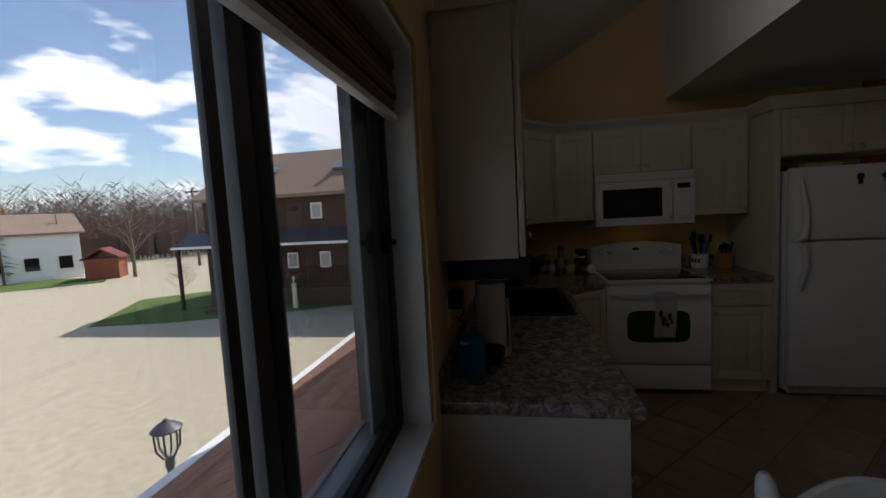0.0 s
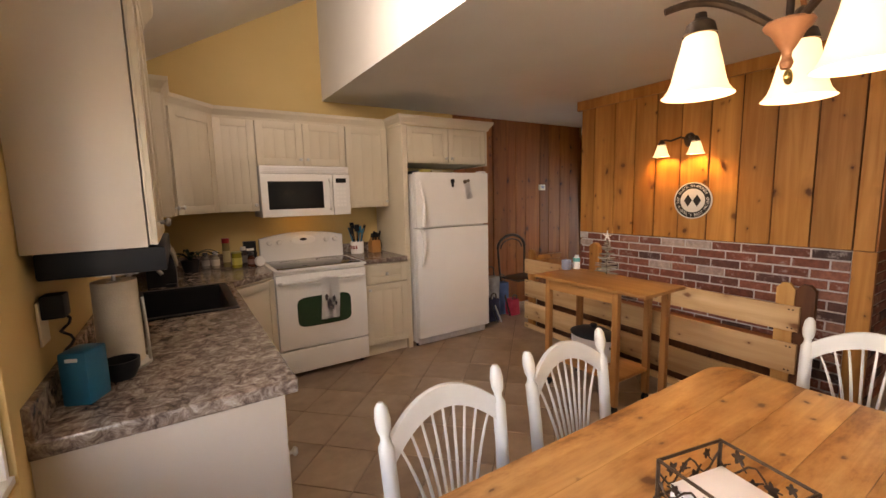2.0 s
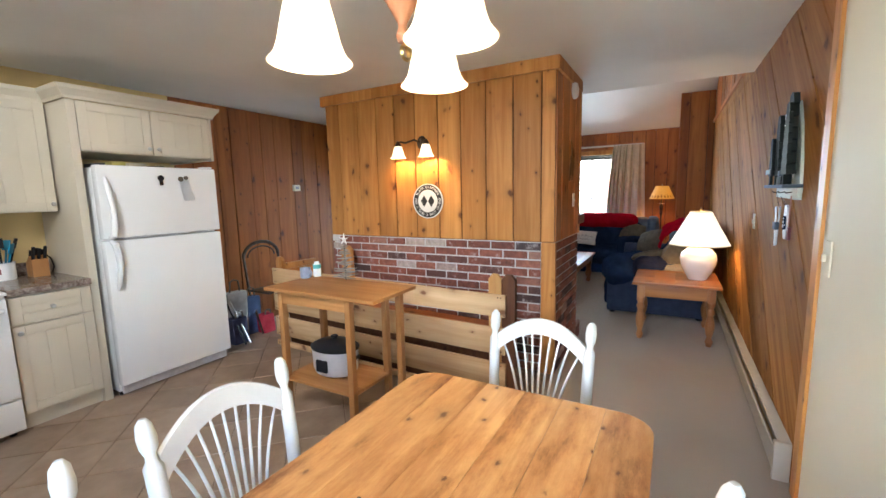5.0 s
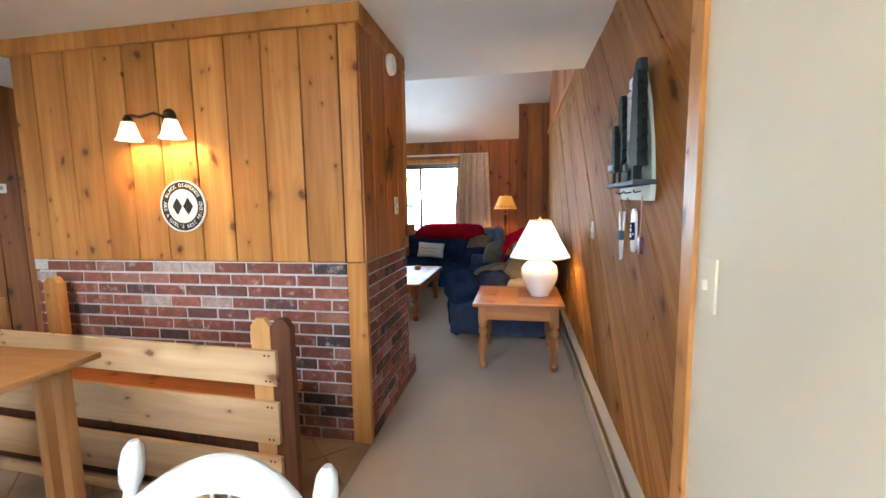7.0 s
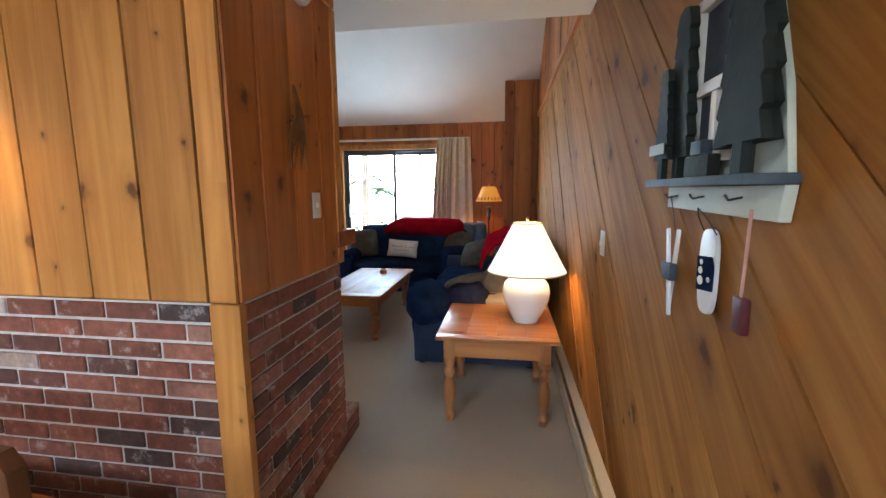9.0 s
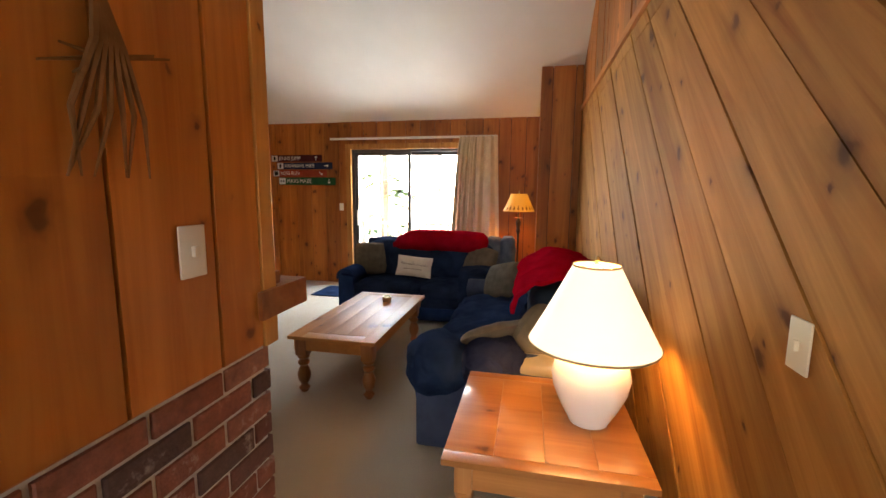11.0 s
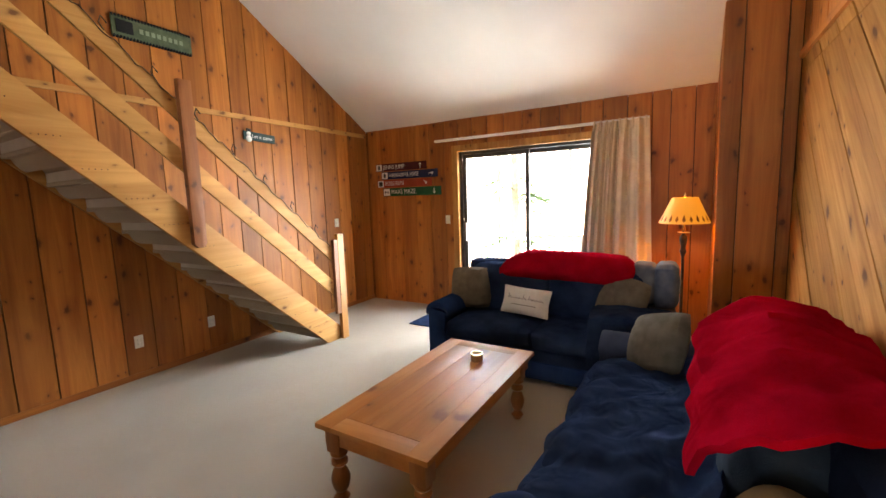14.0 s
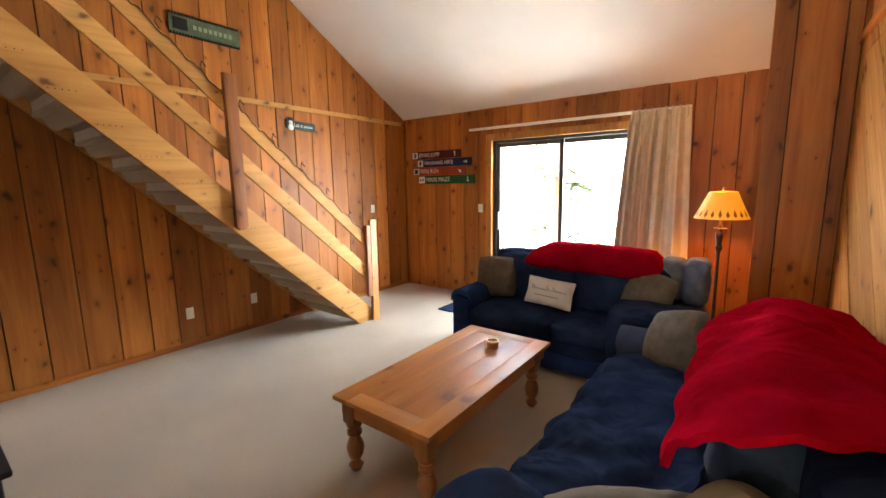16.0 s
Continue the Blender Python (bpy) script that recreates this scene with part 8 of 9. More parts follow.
for k, (a, b, x) in enumerate(((DY0 + 0.036, ym + 0.03, FX + 0.10), (ym - 0.03, DY1 - 0.036, FX + 0.07))):
    bm = bmesh.new()
    for lo, hi in (((x, a, 0.032), (x + 0.028, a + 0.05, DZ1 - 0.037)), ((x, b - 0.05, 0.032), (x + 0.028, b, DZ1 - 0.037)), ((x, a + 0.05, 0.032), (x + 0.028, b - 0.05, 0.12)), ((x, a + 0.05, DZ1 - 0.09), (x + 0.028, b - 0.05, DZ1 - 0.037))):
        add_box(bm, lo, hi, 0.002)
    sash = part("sash", bm, ALU, pd, "", True)
    bm = bmesh.new()
    add_box(bm, (x + 0.011, a + 0.05, 0.12), (x + 0.016, b - 0.05, DZ1 - 0.09))
    g = part("pane", bm, PANE, sash)
    g.visible_shadow = False
bm = bmesh.new()
add_box(bm, (FX + 0.045, DY1 - 0.085, 0.95), (FX + 0.068, DY1 - 0.06, 1.20), 0.006)
part("handle", bm, WHITE, pd, "pale pull handle", True)
bm = bmesh.new()
for lo, hi in (((FX - 0.022, DY1, 0.0), (FX + 0.03, DY1 + 0.085, DZ1 + 0.085)), ((FX - 0.022, DY0 - 0.085, 0.0), (FX + 0.03, DY0, DZ1 + 0.085)), ((FX - 0.022, DY0, DZ1), (FX + 0.03, DY1, DZ1 + 0.085))):
    add_box(bm, lo, hi, 0.003)
solid("trim_patio_door", bm, PINE_HONEY, "honey pine casing round the patio door", "trim", "structure")
rd = thing("curtain_rod", (0, 0, 0), "white traverse curtain rod above the patio door", "curtain rod")
box_part("track", (FX - 0.075, 0.95, 2.292), (FX - 0.045, 3.58, 2.325), WHITE, rd, 0.004)
for y in (0.97, 3.55):
    box_part("bracket", (FX - 0.045, y - 0.012, 2.295), (FX - 0.02, y + 0.012, 2.32), WHITE, rd)
cu_ = thing("curtain", (0, 0, 0), "oatmeal pleated curtain drawn to one side of the patio door", "curtain")
bm = bmesh.new()
rows = []
for i in range(25):
    f = i / 24
    z = 2.30 - 2.26 * f
    row = []
    for k in range(121):
        u = k / 120
        y = 0.945 - 0.08 * f + (0.55 + 0.23 * f ** 0.8) * u
        w = 34 * u ** 1.35 + 1.1 * math.sin(u * 7 + 1.0) + 0.35 * math.sin(f * 3 + u * 5)
        x = FX - 0.105 - 0.02 * f + (0.030 + 0.042 * f) * math.sin(w) + 0.014 * math.sin(w * 2.3 + 1.0) + 0.03 * f * math.sin(u * 6.0)
        row.append(bm.verts.new((x - 0.01, y, z)))
    rows.append(row)
for a, b in zip(rows, rows[1:]):
    for k in range(120):
        bm.faces.new((a[k], a[k + 1], b[k + 1], b[k]))
part("panel", bm, CURTAIN, cu_, "", True)
for k in range(9):
    box_part("pleat", (FX - 0.135, 0.97 + k * 0.064, 2.21), (FX - 0.10, 0.985 + k * 0.064, 2.325), CURTAIN, cu_, 0.004)
mat_ = thing("floor_mat", (0, 0, 0), "small navy doormat by the patio door", "mat")
soft_part("pile", (10.62, 2.75, 0.001), (11.22, 3.52, 0.014), NAVY, mat_, 0.0, 0.3, None, 0.0)

# ---- kitchen window and its shade ----
win = thing("window_1", (0, 0, 0), "dark aluminium sliding window with pale jambs over the dining end", "window", kind="structure")
bm = bmesh.new()
for lo, hi in (((1.335, WY0 + 0.004, WZ0 + 0.004), (1.45, WY0 + 0.045, WZ1 - 0.004)), ((1.335, WY1 - 0.045, WZ0 + 0.004), (1.45, WY1 - 0.004, WZ1 - 0.004)),
               ((1.335, WY0 + 0.045, WZ0 + 0.004), (1.45, WY1 - 0.045, WZ0 + 0.04)), ((1.335, WY0 + 0.045, WZ1 - 0.05), (1.45, WY1 - 0.045, WZ1 - 0.004))):
    add_box(bm, lo, hi, 0.003)
part("window_frame", bm, ALU, win, "", True)


def sash_at(x, y0, y1, w, depth=0.024):
    bm = bmesh.new()
    z0, z1 = WZ0 + 0.042, WZ1 - 0.052
    for lo, hi in (((x, y0, z0), (x + depth, y0 + w, z1)), ((x, y1 - w, z0), (x + depth, y1, z1)), ((x, y0 + w, z0), (x + depth, y1 - w, z0 + w)), ((x, y0 + w, z1 - w), (x + depth, y1 - w, z1))):
        add_box(bm, lo, hi, 0.003)
    s = part("sash", bm, ALU, win, "", True)
    bm = bmesh.new()
    add_box(bm, (x + depth / 2 - 0.002, y0 + w, z0 + w), (x + depth / 2 + 0.002, y1 - w, z1 - w))
    g = part("pane", bm, PANE, s)
    g.visible_shadow = False
    return s


sash_at(1.418, 1.022, 1.602, 0.038)
sash_at(1.375, -0.50, 1.175, 0.04)
box_part("meeting_stile", (1.4185, 1.0605, WZ0 + 0.042), (1.432, 1.118, WZ1 - 0.052), ALU, win, 0.006, "dark meeting stile")
box_part("screen_edge", (1.434, 0.968, WZ0 + 0.042), (1.446, 0.992, WZ1 - 0.052), ALU, win, 0.004, "thin dark screen edge")
# grey bar that stands in for the frame's reflection in the glass
REFLECTION_GREY = mottled("grey_pane_reflection", (0.10, 0.105, 0.115), (0.13, 0.135, 0.145), 8.0, 0.45, 60, 0.1)
box_part("screen_stile", (1.4185, 1.455, WZ0 + 0.085), (1.430, 1.559, WZ1 - 0.095), REFLECTION_GREY, win, 0.004, "dull grey bar standing in for a reflection in the pane")
bm = bmesh.new()
add_box(bm, (1.443, 1.565, 1.40), (1.462, 1.595, 1.46), 0.004)
add_tube(bm, (1.452, 1.58, 1.43), (1.48, 1.58, 1.43), 0.007)
part("latch", bm, BLACK, win, "", True)
bm = bmesh.new()
for lo, hi in (((1.452, WY1 - 0.018, WZ0 + 0.02), (WX + 0.004, WY1 - 0.002, WZ1)), ((1.452, WY0 + 0.002, WZ0 + 0.02), (WX + 0.004, WY0 + 0.018, WZ1)), ((1.452, WY0 + 0.018, WZ1 - 0.018), (WX + 0.004, WY1 - 0.018, WZ1 - 0.002))):
    add_box(bm, lo, hi, 0.002)
part("jamb", bm, WHITE, win, "white painted jamb lining", True)
box_part("window_sill", (1.452, WY0 + 0.002, WZ0 + 0.002), (WX + 0.012, WY1 - 0.002, WZ0 + 0.02), WHITE, win, 0.003, "white painted sill")
bm = bmesh.new()
for lo, hi in (((WX + 0.001, WY1, WZ0 - 0.05), (WX + 0.016, WY1 + 0.065, WZ1 + 0.065)), ((WX + 0.001, WY0 - 0.065, WZ0 - 0.05), (WX + 0.016, WY0, WZ1 + 0.065)),
               ((WX + 0.001, WY0, WZ1), (WX + 0.016, WY1, WZ1 + 0.065)), ((WX + 0.001, WY0, WZ0 - 0.05), (WX + 0.016, WY1, WZ0 + 0.0))):
    add_box(bm, lo, hi, 0.003)
solid("trim_window", bm, YELLOW, "yellow painted casing round the window", "trim", "structure")
BAMBOO = wood("woven_bamboo", (0.20, 0.12, 0.07), (0.10, 0.055, 0.03), (0.05, 0.02, 0.01), axis=1, knots=False, rough=0.7, spread=0.35)
sh_ = thing("roman_shade", (0, 0, 0), "brown woven-wood roman shade drawn up in the window", "blind")
for i in range(13):
    z = 1.765 + i * 0.0125
    dx = 0.006 * ((i // 3) % 2)
    box_part("slat", (1.472 - dx, WY0 + 0.03, z), (1.486 + dx, WY1 - 0.025, z + 0.0108), BAMBOO, sh_, 0.002)
box_part("bottom_bar", (1.468, WY0 + 0.03, 1.748), (1.492, WY1 - 0.025, 1.763), WHITE, sh_, 0.002, "pale bottom bar")
box_part("headrail", (1.46, WY0 + 0.03, 1.929), (1.53, WY1 - 0.02, 1.931), WHITE, sh_)

# ---- outdoors ----
GZ = -2.8


def ground_cover():
    m = material("ground_cover", (0.3, 0.26, 0.2), 0.95)
    v = coords(m)
    n = node(m, "ShaderNodeTexNoise", Scale=0.06, Detail=5.0)
    wire(m, v, n.inputs["Vector"])
    n2 = node(m, "ShaderNodeTexNoise", Scale=5.0, Detail=6.0)
    wire(m, v, n2.inputs["Vector"])
    r2 = ramp(m, [(0.3, (0.38, 0.325, 0.215)), (0.7, (0.48, 0.42, 0.295))])
    wire(m, n2.outputs["Fac"], r2.inputs["Fac"])
    wire(m, r2.outputs["Color"], bsdf(m).inputs["Base Color"])
    bump(m, n2.outputs["Fac"], 0.4, 0.02)
    return m


bm = bmesh.new()
bmesh.ops.create_grid(bm, x_segments=60, y_segments=60, size=600)
for v in bm.verts:
    v.co.z = GZ
solid("ground", bm, ground_cover(), "sandy gravel yard reaching to the woods", "ground", "structure")
GRASS = mottled("spring_grass", (0.07, 0.12, 0.025), (0.13, 0.17, 0.05), 1.2, 0.95, 12, 0.6, bump_d=0.05)


def patch(name, outline, label, mat=None):
    bm = bmesh.new()
    add_prism(bm, outline, GZ + 0.002, GZ + 0.03, 2)
    return solid(name, bm, mat or GRASS, label, "lawn", "structure")


patch("lawn", [(-17.6, 16.0), (-14.0, 16.6), (-9.0, 18.5), (-4.0, 21.0), (6.0, 24.0), (6.0, 26.5), (-16.0, 26.5), (-21.0, 22.0)], "strip of spring grass before the neighbouring building")
patch("lawn_far", [(-80, 20), (-40, 24.5), (-33, 30), (-36, 33), (-60, 33), (-85, 30)], "grass verge beside the drive")
SHINGLE = wood("sunlit_roof_shingle", (0.33, 0.175, 0.12), (0.25, 0.12, 0.08), (0.2, 0.1, 0.07), axis=1, knots=False, rough=0.9, spread=0.2)
porch = thing("porch_roof", (0, 0, 0), "low shingled porch roof with a white gutter under the window", "roof")
bm = bmesh.new()
add_prism(bm, [(1.325, 0.90), (1.325, 0.80), (0.30, 0.30), (0.30, 0.40)], -4.0, 9.0, 1)
part("deck", bm, SHINGLE, porch)
for r in range(8):
    xr = 0.27 + r * 0.135
    zr = 0.402 + (xr - 0.30) * 0.4878
    bm = bmesh.new()
    y = -2.0 + (0.15 if r % 2 else 0)
    while y < 6.5:
        w = 0.28
        add_box(bm, (0, y + 0.006, 0), (0.16, y + w, 0.012), 0.0, Matrix.Translation((xr, 0, zr)) @ pose(0, 0, 0, 0, -26))
        y += w
    part("shingle_course", bm, SHINGLE, porch)
box_part("gutter", (0.18, -4.0, 0.26), (0.268, 9.0, 0.385), WHITE, porch, 0.01, "white gutter")
lampp = thing("post_lamp", (-2.5, 4.71, GZ), "black garden lantern on a post by the porch", "lamp")
bm = bmesh.new()
add_lathe(bm, [(0, 0), (0.09, 0), (0.07, 0.1), (0.045, 0.14), (0.04, 1.35), (0.055, 1.4), (0.05, 1.5), (0, 1.5)], 14)
part("post", bm, ALU, lampp, "", True)
bm = bmesh.new()
for k in range(6):
    a = k * math.pi / 3
    add_path(bm, [(0.06 * math.cos(a), 0.06 * math.sin(a), 1.5), (0.13 * math.cos(a), 0.13 * math.sin(a), 1.62), (0.14 * math.cos(a), 0.14 * math.sin(a), 1.8), (0.12 * math.cos(a), 0.12 * math.sin(a), 1.86)], 0.012, 6)
part("cage", bm, ALU, lampp, "", True)
bm = bmesh.new()
add_lathe(bm, [(0.17, 1.85), (0.175, 1.865), (0.10, 1.93), (0.04, 1.955), (0.03, 1.98), (0, 2.0)], 18)
part("roof", bm, ALU, lampp, "", True)
bm = bmesh.new()
add_lathe(bm, [(0.05, 1.52), (0.11, 1.63), (0.12, 1.8), (0.1, 1.85)], 14)
part("glass", bm, PANE, lampp, "", True)

# neighbouring building
SIDING = wood("brown_stained_siding", (0.085, 0.055, 0.045), (0.055, 0.034, 0.028), (0.03, 0.02, 0.015), axis=2, knots=False, rough=0.85, spread=0.1)
ROOFC = mottled("tan_asphalt_shingle", (0.24, 0.17, 0.125), (0.31, 0.225, 0.165), 3.0, 0.95, 30, 0.5)
nb = thing("neighbour_house", (0, 0, 0), "brown-sided two-storey chalet with a tan shingle roof", "house")
NX0, NX1, NY0, NY1 = -14.6, 6.0, 20.2, 29.0
box_part("wall", (NX0, NY0, GZ), (NX1, NY1, 2.85), SIDING, nb)
bm = bmesh.new()
add_prism(bm, [(NY0 - 0.5, 2.72), (NY0 - 0.5, 2.9), ((NY0 + NY1) / 2, 5.75), (NY1 + 0.5, 2.9), (NY1 + 0.5, 2.72), ((NY0 + NY1) / 2, 5.55)], NX0 - 0.35, NX1, 0)
rf = part("roof", bm, ROOFC, nb, "tan shingle roof")
bm = bmesh.new()
add_prism(bm, [(NY0 - 1.3, 0.42), (NY0 - 1.3, 0.52), (NY0, 1.15), (NY0, 1.0)], NX0 - 0.9, NX1, 0)
part("porch_roof", bm, ALU, nb, "dark porch roof")
box_part("gutter", (NX0 - 0.9, NY0 - 1.42, 0.38), (NX1, NY0 - 1.31, 0.5), WHITE, nb, 0.0, "white gutter")
for px in (NX0 - 0.7, -10.0, -4.0):
    box_part("porch_post", (px - 0.07, NY0 - 1.25, GZ), (px + 0.07, NY0 - 1.11, 0.42), SIDING, nb)
for wx, wz, ww, wh in ((-13.2, 1.55, 0.7, 0.9), (-10.6, 1.6, 0.6, 0.8), (-8.1, 1.6, 0.6, 0.8), (-5.2, 1.6, 0.7, 0.8), (-12.6, -0.9, 0.7, 0.9), (-9.6, -0.9, 0.6, 0.8), (-7.8, -0.9, 0.6, 0.8), (-4.6, -0.9, 0.7, 0.8)):
    bm = bmesh.new()
    for lo, hi in (((wx - ww / 2, NY0 - 0.05, wz), (wx - ww / 2 + 0.07, NY0 - 0.004, wz + wh)), ((wx + ww / 2 - 0.07, NY0 - 0.05, wz), (wx + ww / 2, NY0 - 0.004, wz + wh)),
                   ((wx - ww / 2 + 0.07, NY0 - 0.05, wz), (wx + ww / 2 - 0.07, NY0 - 0.004, wz + 0.07)), ((wx - ww / 2 + 0.07, NY0 - 0.05, wz + wh - 0.07), (wx + ww / 2 - 0.07, NY0 - 0.004, wz + wh))):
        add_box(bm, lo, hi)
    w_ = part("window", bm, WHITE, nb)
    bm = bmesh.new()
    add_box(bm, (wx - ww / 2 + 0.07, NY0 - 0.025, wz + 0.07), (wx + ww / 2 - 0.07, NY0 - 0.015, wz + wh - 0.07))
    part("pane", bm, material("curtained_glass", (0.35, 0.36, 0.38), 0.1), w_)
box_part("door", (-6.6, NY0 - 0.04, GZ + 0.1), (-5.7, NY0 - 0.004, -0.7), ALU, nb)
box_part("chimney", (-7.0, 23.0, 4.4), (-6.75, 23.25, 6.2), ALU, nb)
for sx in (-7.3, -11.5):
    bm = bmesh.new()
    add_box(bm, (sx - 0.45, -0.35, 0), (sx + 0.45, 0.35, 0.12), 0.0, Matrix.Translation((0, 22.0, 4.35)) @ pose(0, 0, 0, 31))
    part("skylight", bm, STEEL, nb)
for i in range(3):
    box_part("step", (-13.2 - 0.0, NY0 - 1.6 - i * 0.3, GZ), (-11.8, NY0 - 1.3 - i * 0.3, GZ + 0.54 - i * 0.18), SIDING, nb)
bp = thing("bollard", (-9.1, 19.2, GZ), "pale wooden marker post with a small top light", "post")
box_part("shaft", (-0.09, -0.09, 0), (0.09, 0.09, 1.25), CURTAIN, bp, 0.01)
bm = bmesh.new()
add_lathe(bm, [(0, 1.25), (0.03, 1.25), (0.03, 1.45), (0.06, 1.5), (0.05, 1.6), (0, 1.63)], 10)
part("lantern", bm, CERAMIC, bp, "", True)

# distant houses, shed, trees
shed = thing("shed", (-36.2, 33.2, GZ, 0, 0, 35), "small red-brown garden shed with a pitched roof", "shed")
SHEDC = mottled("red_barn_paint", (0.22, 0.075, 0.045), (0.28, 0.10, 0.06), 2, 0.8)
box_part("wall", (-1.25, -1.5, 0), (1.25, 1.5, 1.9), SHEDC, shed)
bm = bmesh.new()
add_prism(bm, [(-1.5, 1.8), (-1.5, 1.92), (0, 2.85), (1.5, 1.92), (1.5, 1.8), (0, 2.7)], -1.7, 1.7, 1)
part("roof", bm, mottled("dark_red_roofing", (0.15, 0.05, 0.04), (0.2, 0.075, 0.06), 2, 0.9), shed)


def far_house(x, y, w, d, h, rh, rot, wall, label):
    t = thing("far_house", (x, y, GZ, 0, 0, rot), label, "house", "distant houses")
    box_part("wall", (-w / 2, -d / 2, 0), (w / 2, d / 2, h), wall, t)
    bm = bmesh.new()
    add_prism(bm, [(-d / 2 - 0.5, h - 0.1), (-d / 2 - 0.5, h + 0.1), (0, h + rh), (d / 2 + 0.5, h + 0.1), (d / 2 + 0.5, h - 0.1), (0, h + rh - 0.2)], -w / 2 - 0.4, w / 2 + 0.4, 0)
    part("roof", bm, ROOFC, t)
    for k in range(int(w // 2.4)):
        for z in (1.0, 3.6):
            if z + 1.2 < h:
                box_part("window", (-w / 2 + 1.0 + k * 2.4, -d / 2 - 0.06, z), (-w / 2 + 2.0 + k * 2.4, -d / 2 - 0.005, z + 1.2), BLACKGLASS, t)
    return t


far_house(-62, 34, 14, 9, 5.2, 3.0, 50, CREAM, "pale two-storey house beyond the drive")
far_house(-45.5, 33.0, 7.5, 6.5, 4.4, 2.0, 62, WHITE, "white two-storey house beside the drive")
far_house(-66, 62, 16, 9, 3.4, 2.4, 40, DENIM, "low grey-blue building beyond the drive")
BARK = mottled("grey_brown_bark", (0.11, 0.085, 0.065), (0.19, 0.15, 0.12), 5, 0.95, 30, 0.6)
NEEDLE = mottled("spruce_needles", (0.022, 0.05, 0.022), (0.05, 0.085, 0.035), 2, 0.9, 20, 0.5)


def bare_tree(x, y, h, seed, z=GZ):
    rnd = random.Random(seed)
    t = thing("bare_tree", (x, y, z), "leafless grey-brown deciduous tree", "tree", "bare trees")
    bm = bmesh.new()
    add_path(bm, [(0, 0, 0), (0.1 * h * 0.05, 0, h * 0.4), (rnd.uniform(-.2, .2), 0, h * 0.75), (rnd.uniform(-.3, .3), 0, h)], [0.022 * h, 0.016 * h, 0.008 * h, 0.002 * h], 7)
    part("trunk", bm, BARK, t, "", True)
    bm = bmesh.new()
    for i in range(34):
        z0 = h * rnd.uniform(0.25, 0.92)
        a = rnd.uniform(0, 6.28)
        L = (h - z0) * rnd.uniform(0.35, 0.65) + 0.06 * h
        d = Vector((math.cos(a), math.sin(a), 0))
        e1 = d * L * 0.5 + Vector((0, 0, z0 + L * 0.35))
        e2 = d * L + Vector((0, 0, z0 + L * 0.8))
        add_path(bm, [(0, 0, z0), e1, e2], [0.006 * h * 0.8, 0.0035 * h, 0.001 * h], 4)
        for k in range(5):
            s = e1.lerp(e2, rnd.random())
            a2 = a + rnd.uniform(-1.2, 1.2)
            add_path(bm, [s, s + Vector((math.cos(a2), math.sin(a2), rnd.uniform(0.3, 1))) * L * 0.3], [0.0025 * h, 0.0008 * h], 3)
    part("crown", bm, BARK, t)
    return t


def conifer(x, y, h, seed, z=GZ, label="dark green conifer tree"):
    rnd = random.Random(seed)
    t = thing("conifer", (x, y, z), label, "tree", "conifers")
    bm = bmesh.new()
    add_path(bm, [(0, 0, 0), (0, 0, h * 0.97)], [0.018 * h, 0.003 * h], 8)
    part("trunk", bm, BARK, t, "", True)
    bm = bmesh.new()
    for i in range(int(26 + h * 3)):
        f = rnd.uniform(0.14, 0.99)
        z0 = h * f
        L = h * 0.24 * (1.04 - f) * rnd.uniform(0.7, 1.2)
        a = rnd.uniform(0, 6.28)
        d = Vector((math.cos(a), math.sin(a), 0))
        n = Vector((-d.y, d.x, 0))
        for k in range(7):
            s = (k + 1) / 7
            c = d * L * s + Vector((0, 0, z0 - L * 0.35 * s))
            w = L * 0.24 * (1.15 - s)
            for sg in (-1, 1):
                p = [bm.verts.new(c), bm.verts.new(c + n * sg * w + d * w * 0.6 + Vector((0, 0, -w * 0.35))), bm.verts.new(c + d * w * 0.9 + Vector((0, 0, 0.04 * w)))]
                bm.faces.new(p)
    part("crown", bm, NEEDLE, t)
    return t


conifer(-42.6, 34.2, 7.2, 1)
conifer(-43.0, 29.6, 6.4, 2)
conifer(-45.5, 33.6, 5.6, 4)
first = bare_tree(-33, 33, 7.5, 3)
rnd = random.Random(8)
for i in range(5):
    copy_thing(first, pose(-40 + i * 4.5 + rnd.uniform(-2, 2), 47 + rnd.uniform(0, 7), GZ, 0, 0, rnd.uniform(0, 360)))
sh2 = bare_tree(-17.5, 21.5, 2.2, 14)
# woods on the skyline
WOODS = mottled("bare_woods", (0.17, 0.125, 0.105), (0.27, 0.205, 0.175), 3.0, 1.0, 20, 0.5)
bm = bmesh.new()
rnd = random.Random(31)
for i in range(6500):
    a = radians(rnd.uniform(88, 200))
    r = rnd.uniform(72, 115)
    x, y = 1.5 + r * math.cos(a), r * math.sin(a)
    h = rnd.uniform(7, 12.5)
    w = rnd.uniform(0.03, 0.08)
    for k in range(3):
        e = rnd.uniform(-1.6, 1.6)
        v = [bm.verts.new((x - w, y, GZ)), bm.verts.new((x + w, y, GZ)), bm.verts.new((x + e + 0.05, y + rnd.uniform(-.5, .5), GZ + h * rnd.uniform(0.75, 1))), ]
        bm.faces.new(v)
    for k in range(8):
        z = GZ + h * rnd.uniform(0.35, 0.9)
        e = rnd.uniform(-2.2, 2.2)
        v = [bm.verts.new((x, y, z)), bm.verts.new((x, y, z + 0.12)), bm.verts.new((x + e, y + rnd.uniform(-1, 1), z + abs(e) * 0.9))]
        bm.faces.new(v)
solid("distant_woods", bm, WOODS, "bare brown woods along the skyline", "trees", "stuff")
pole_ = thing("utility_pole", (-33, 41, GZ), "wooden utility pole beside the drive", "pole")
bm = bmesh.new()
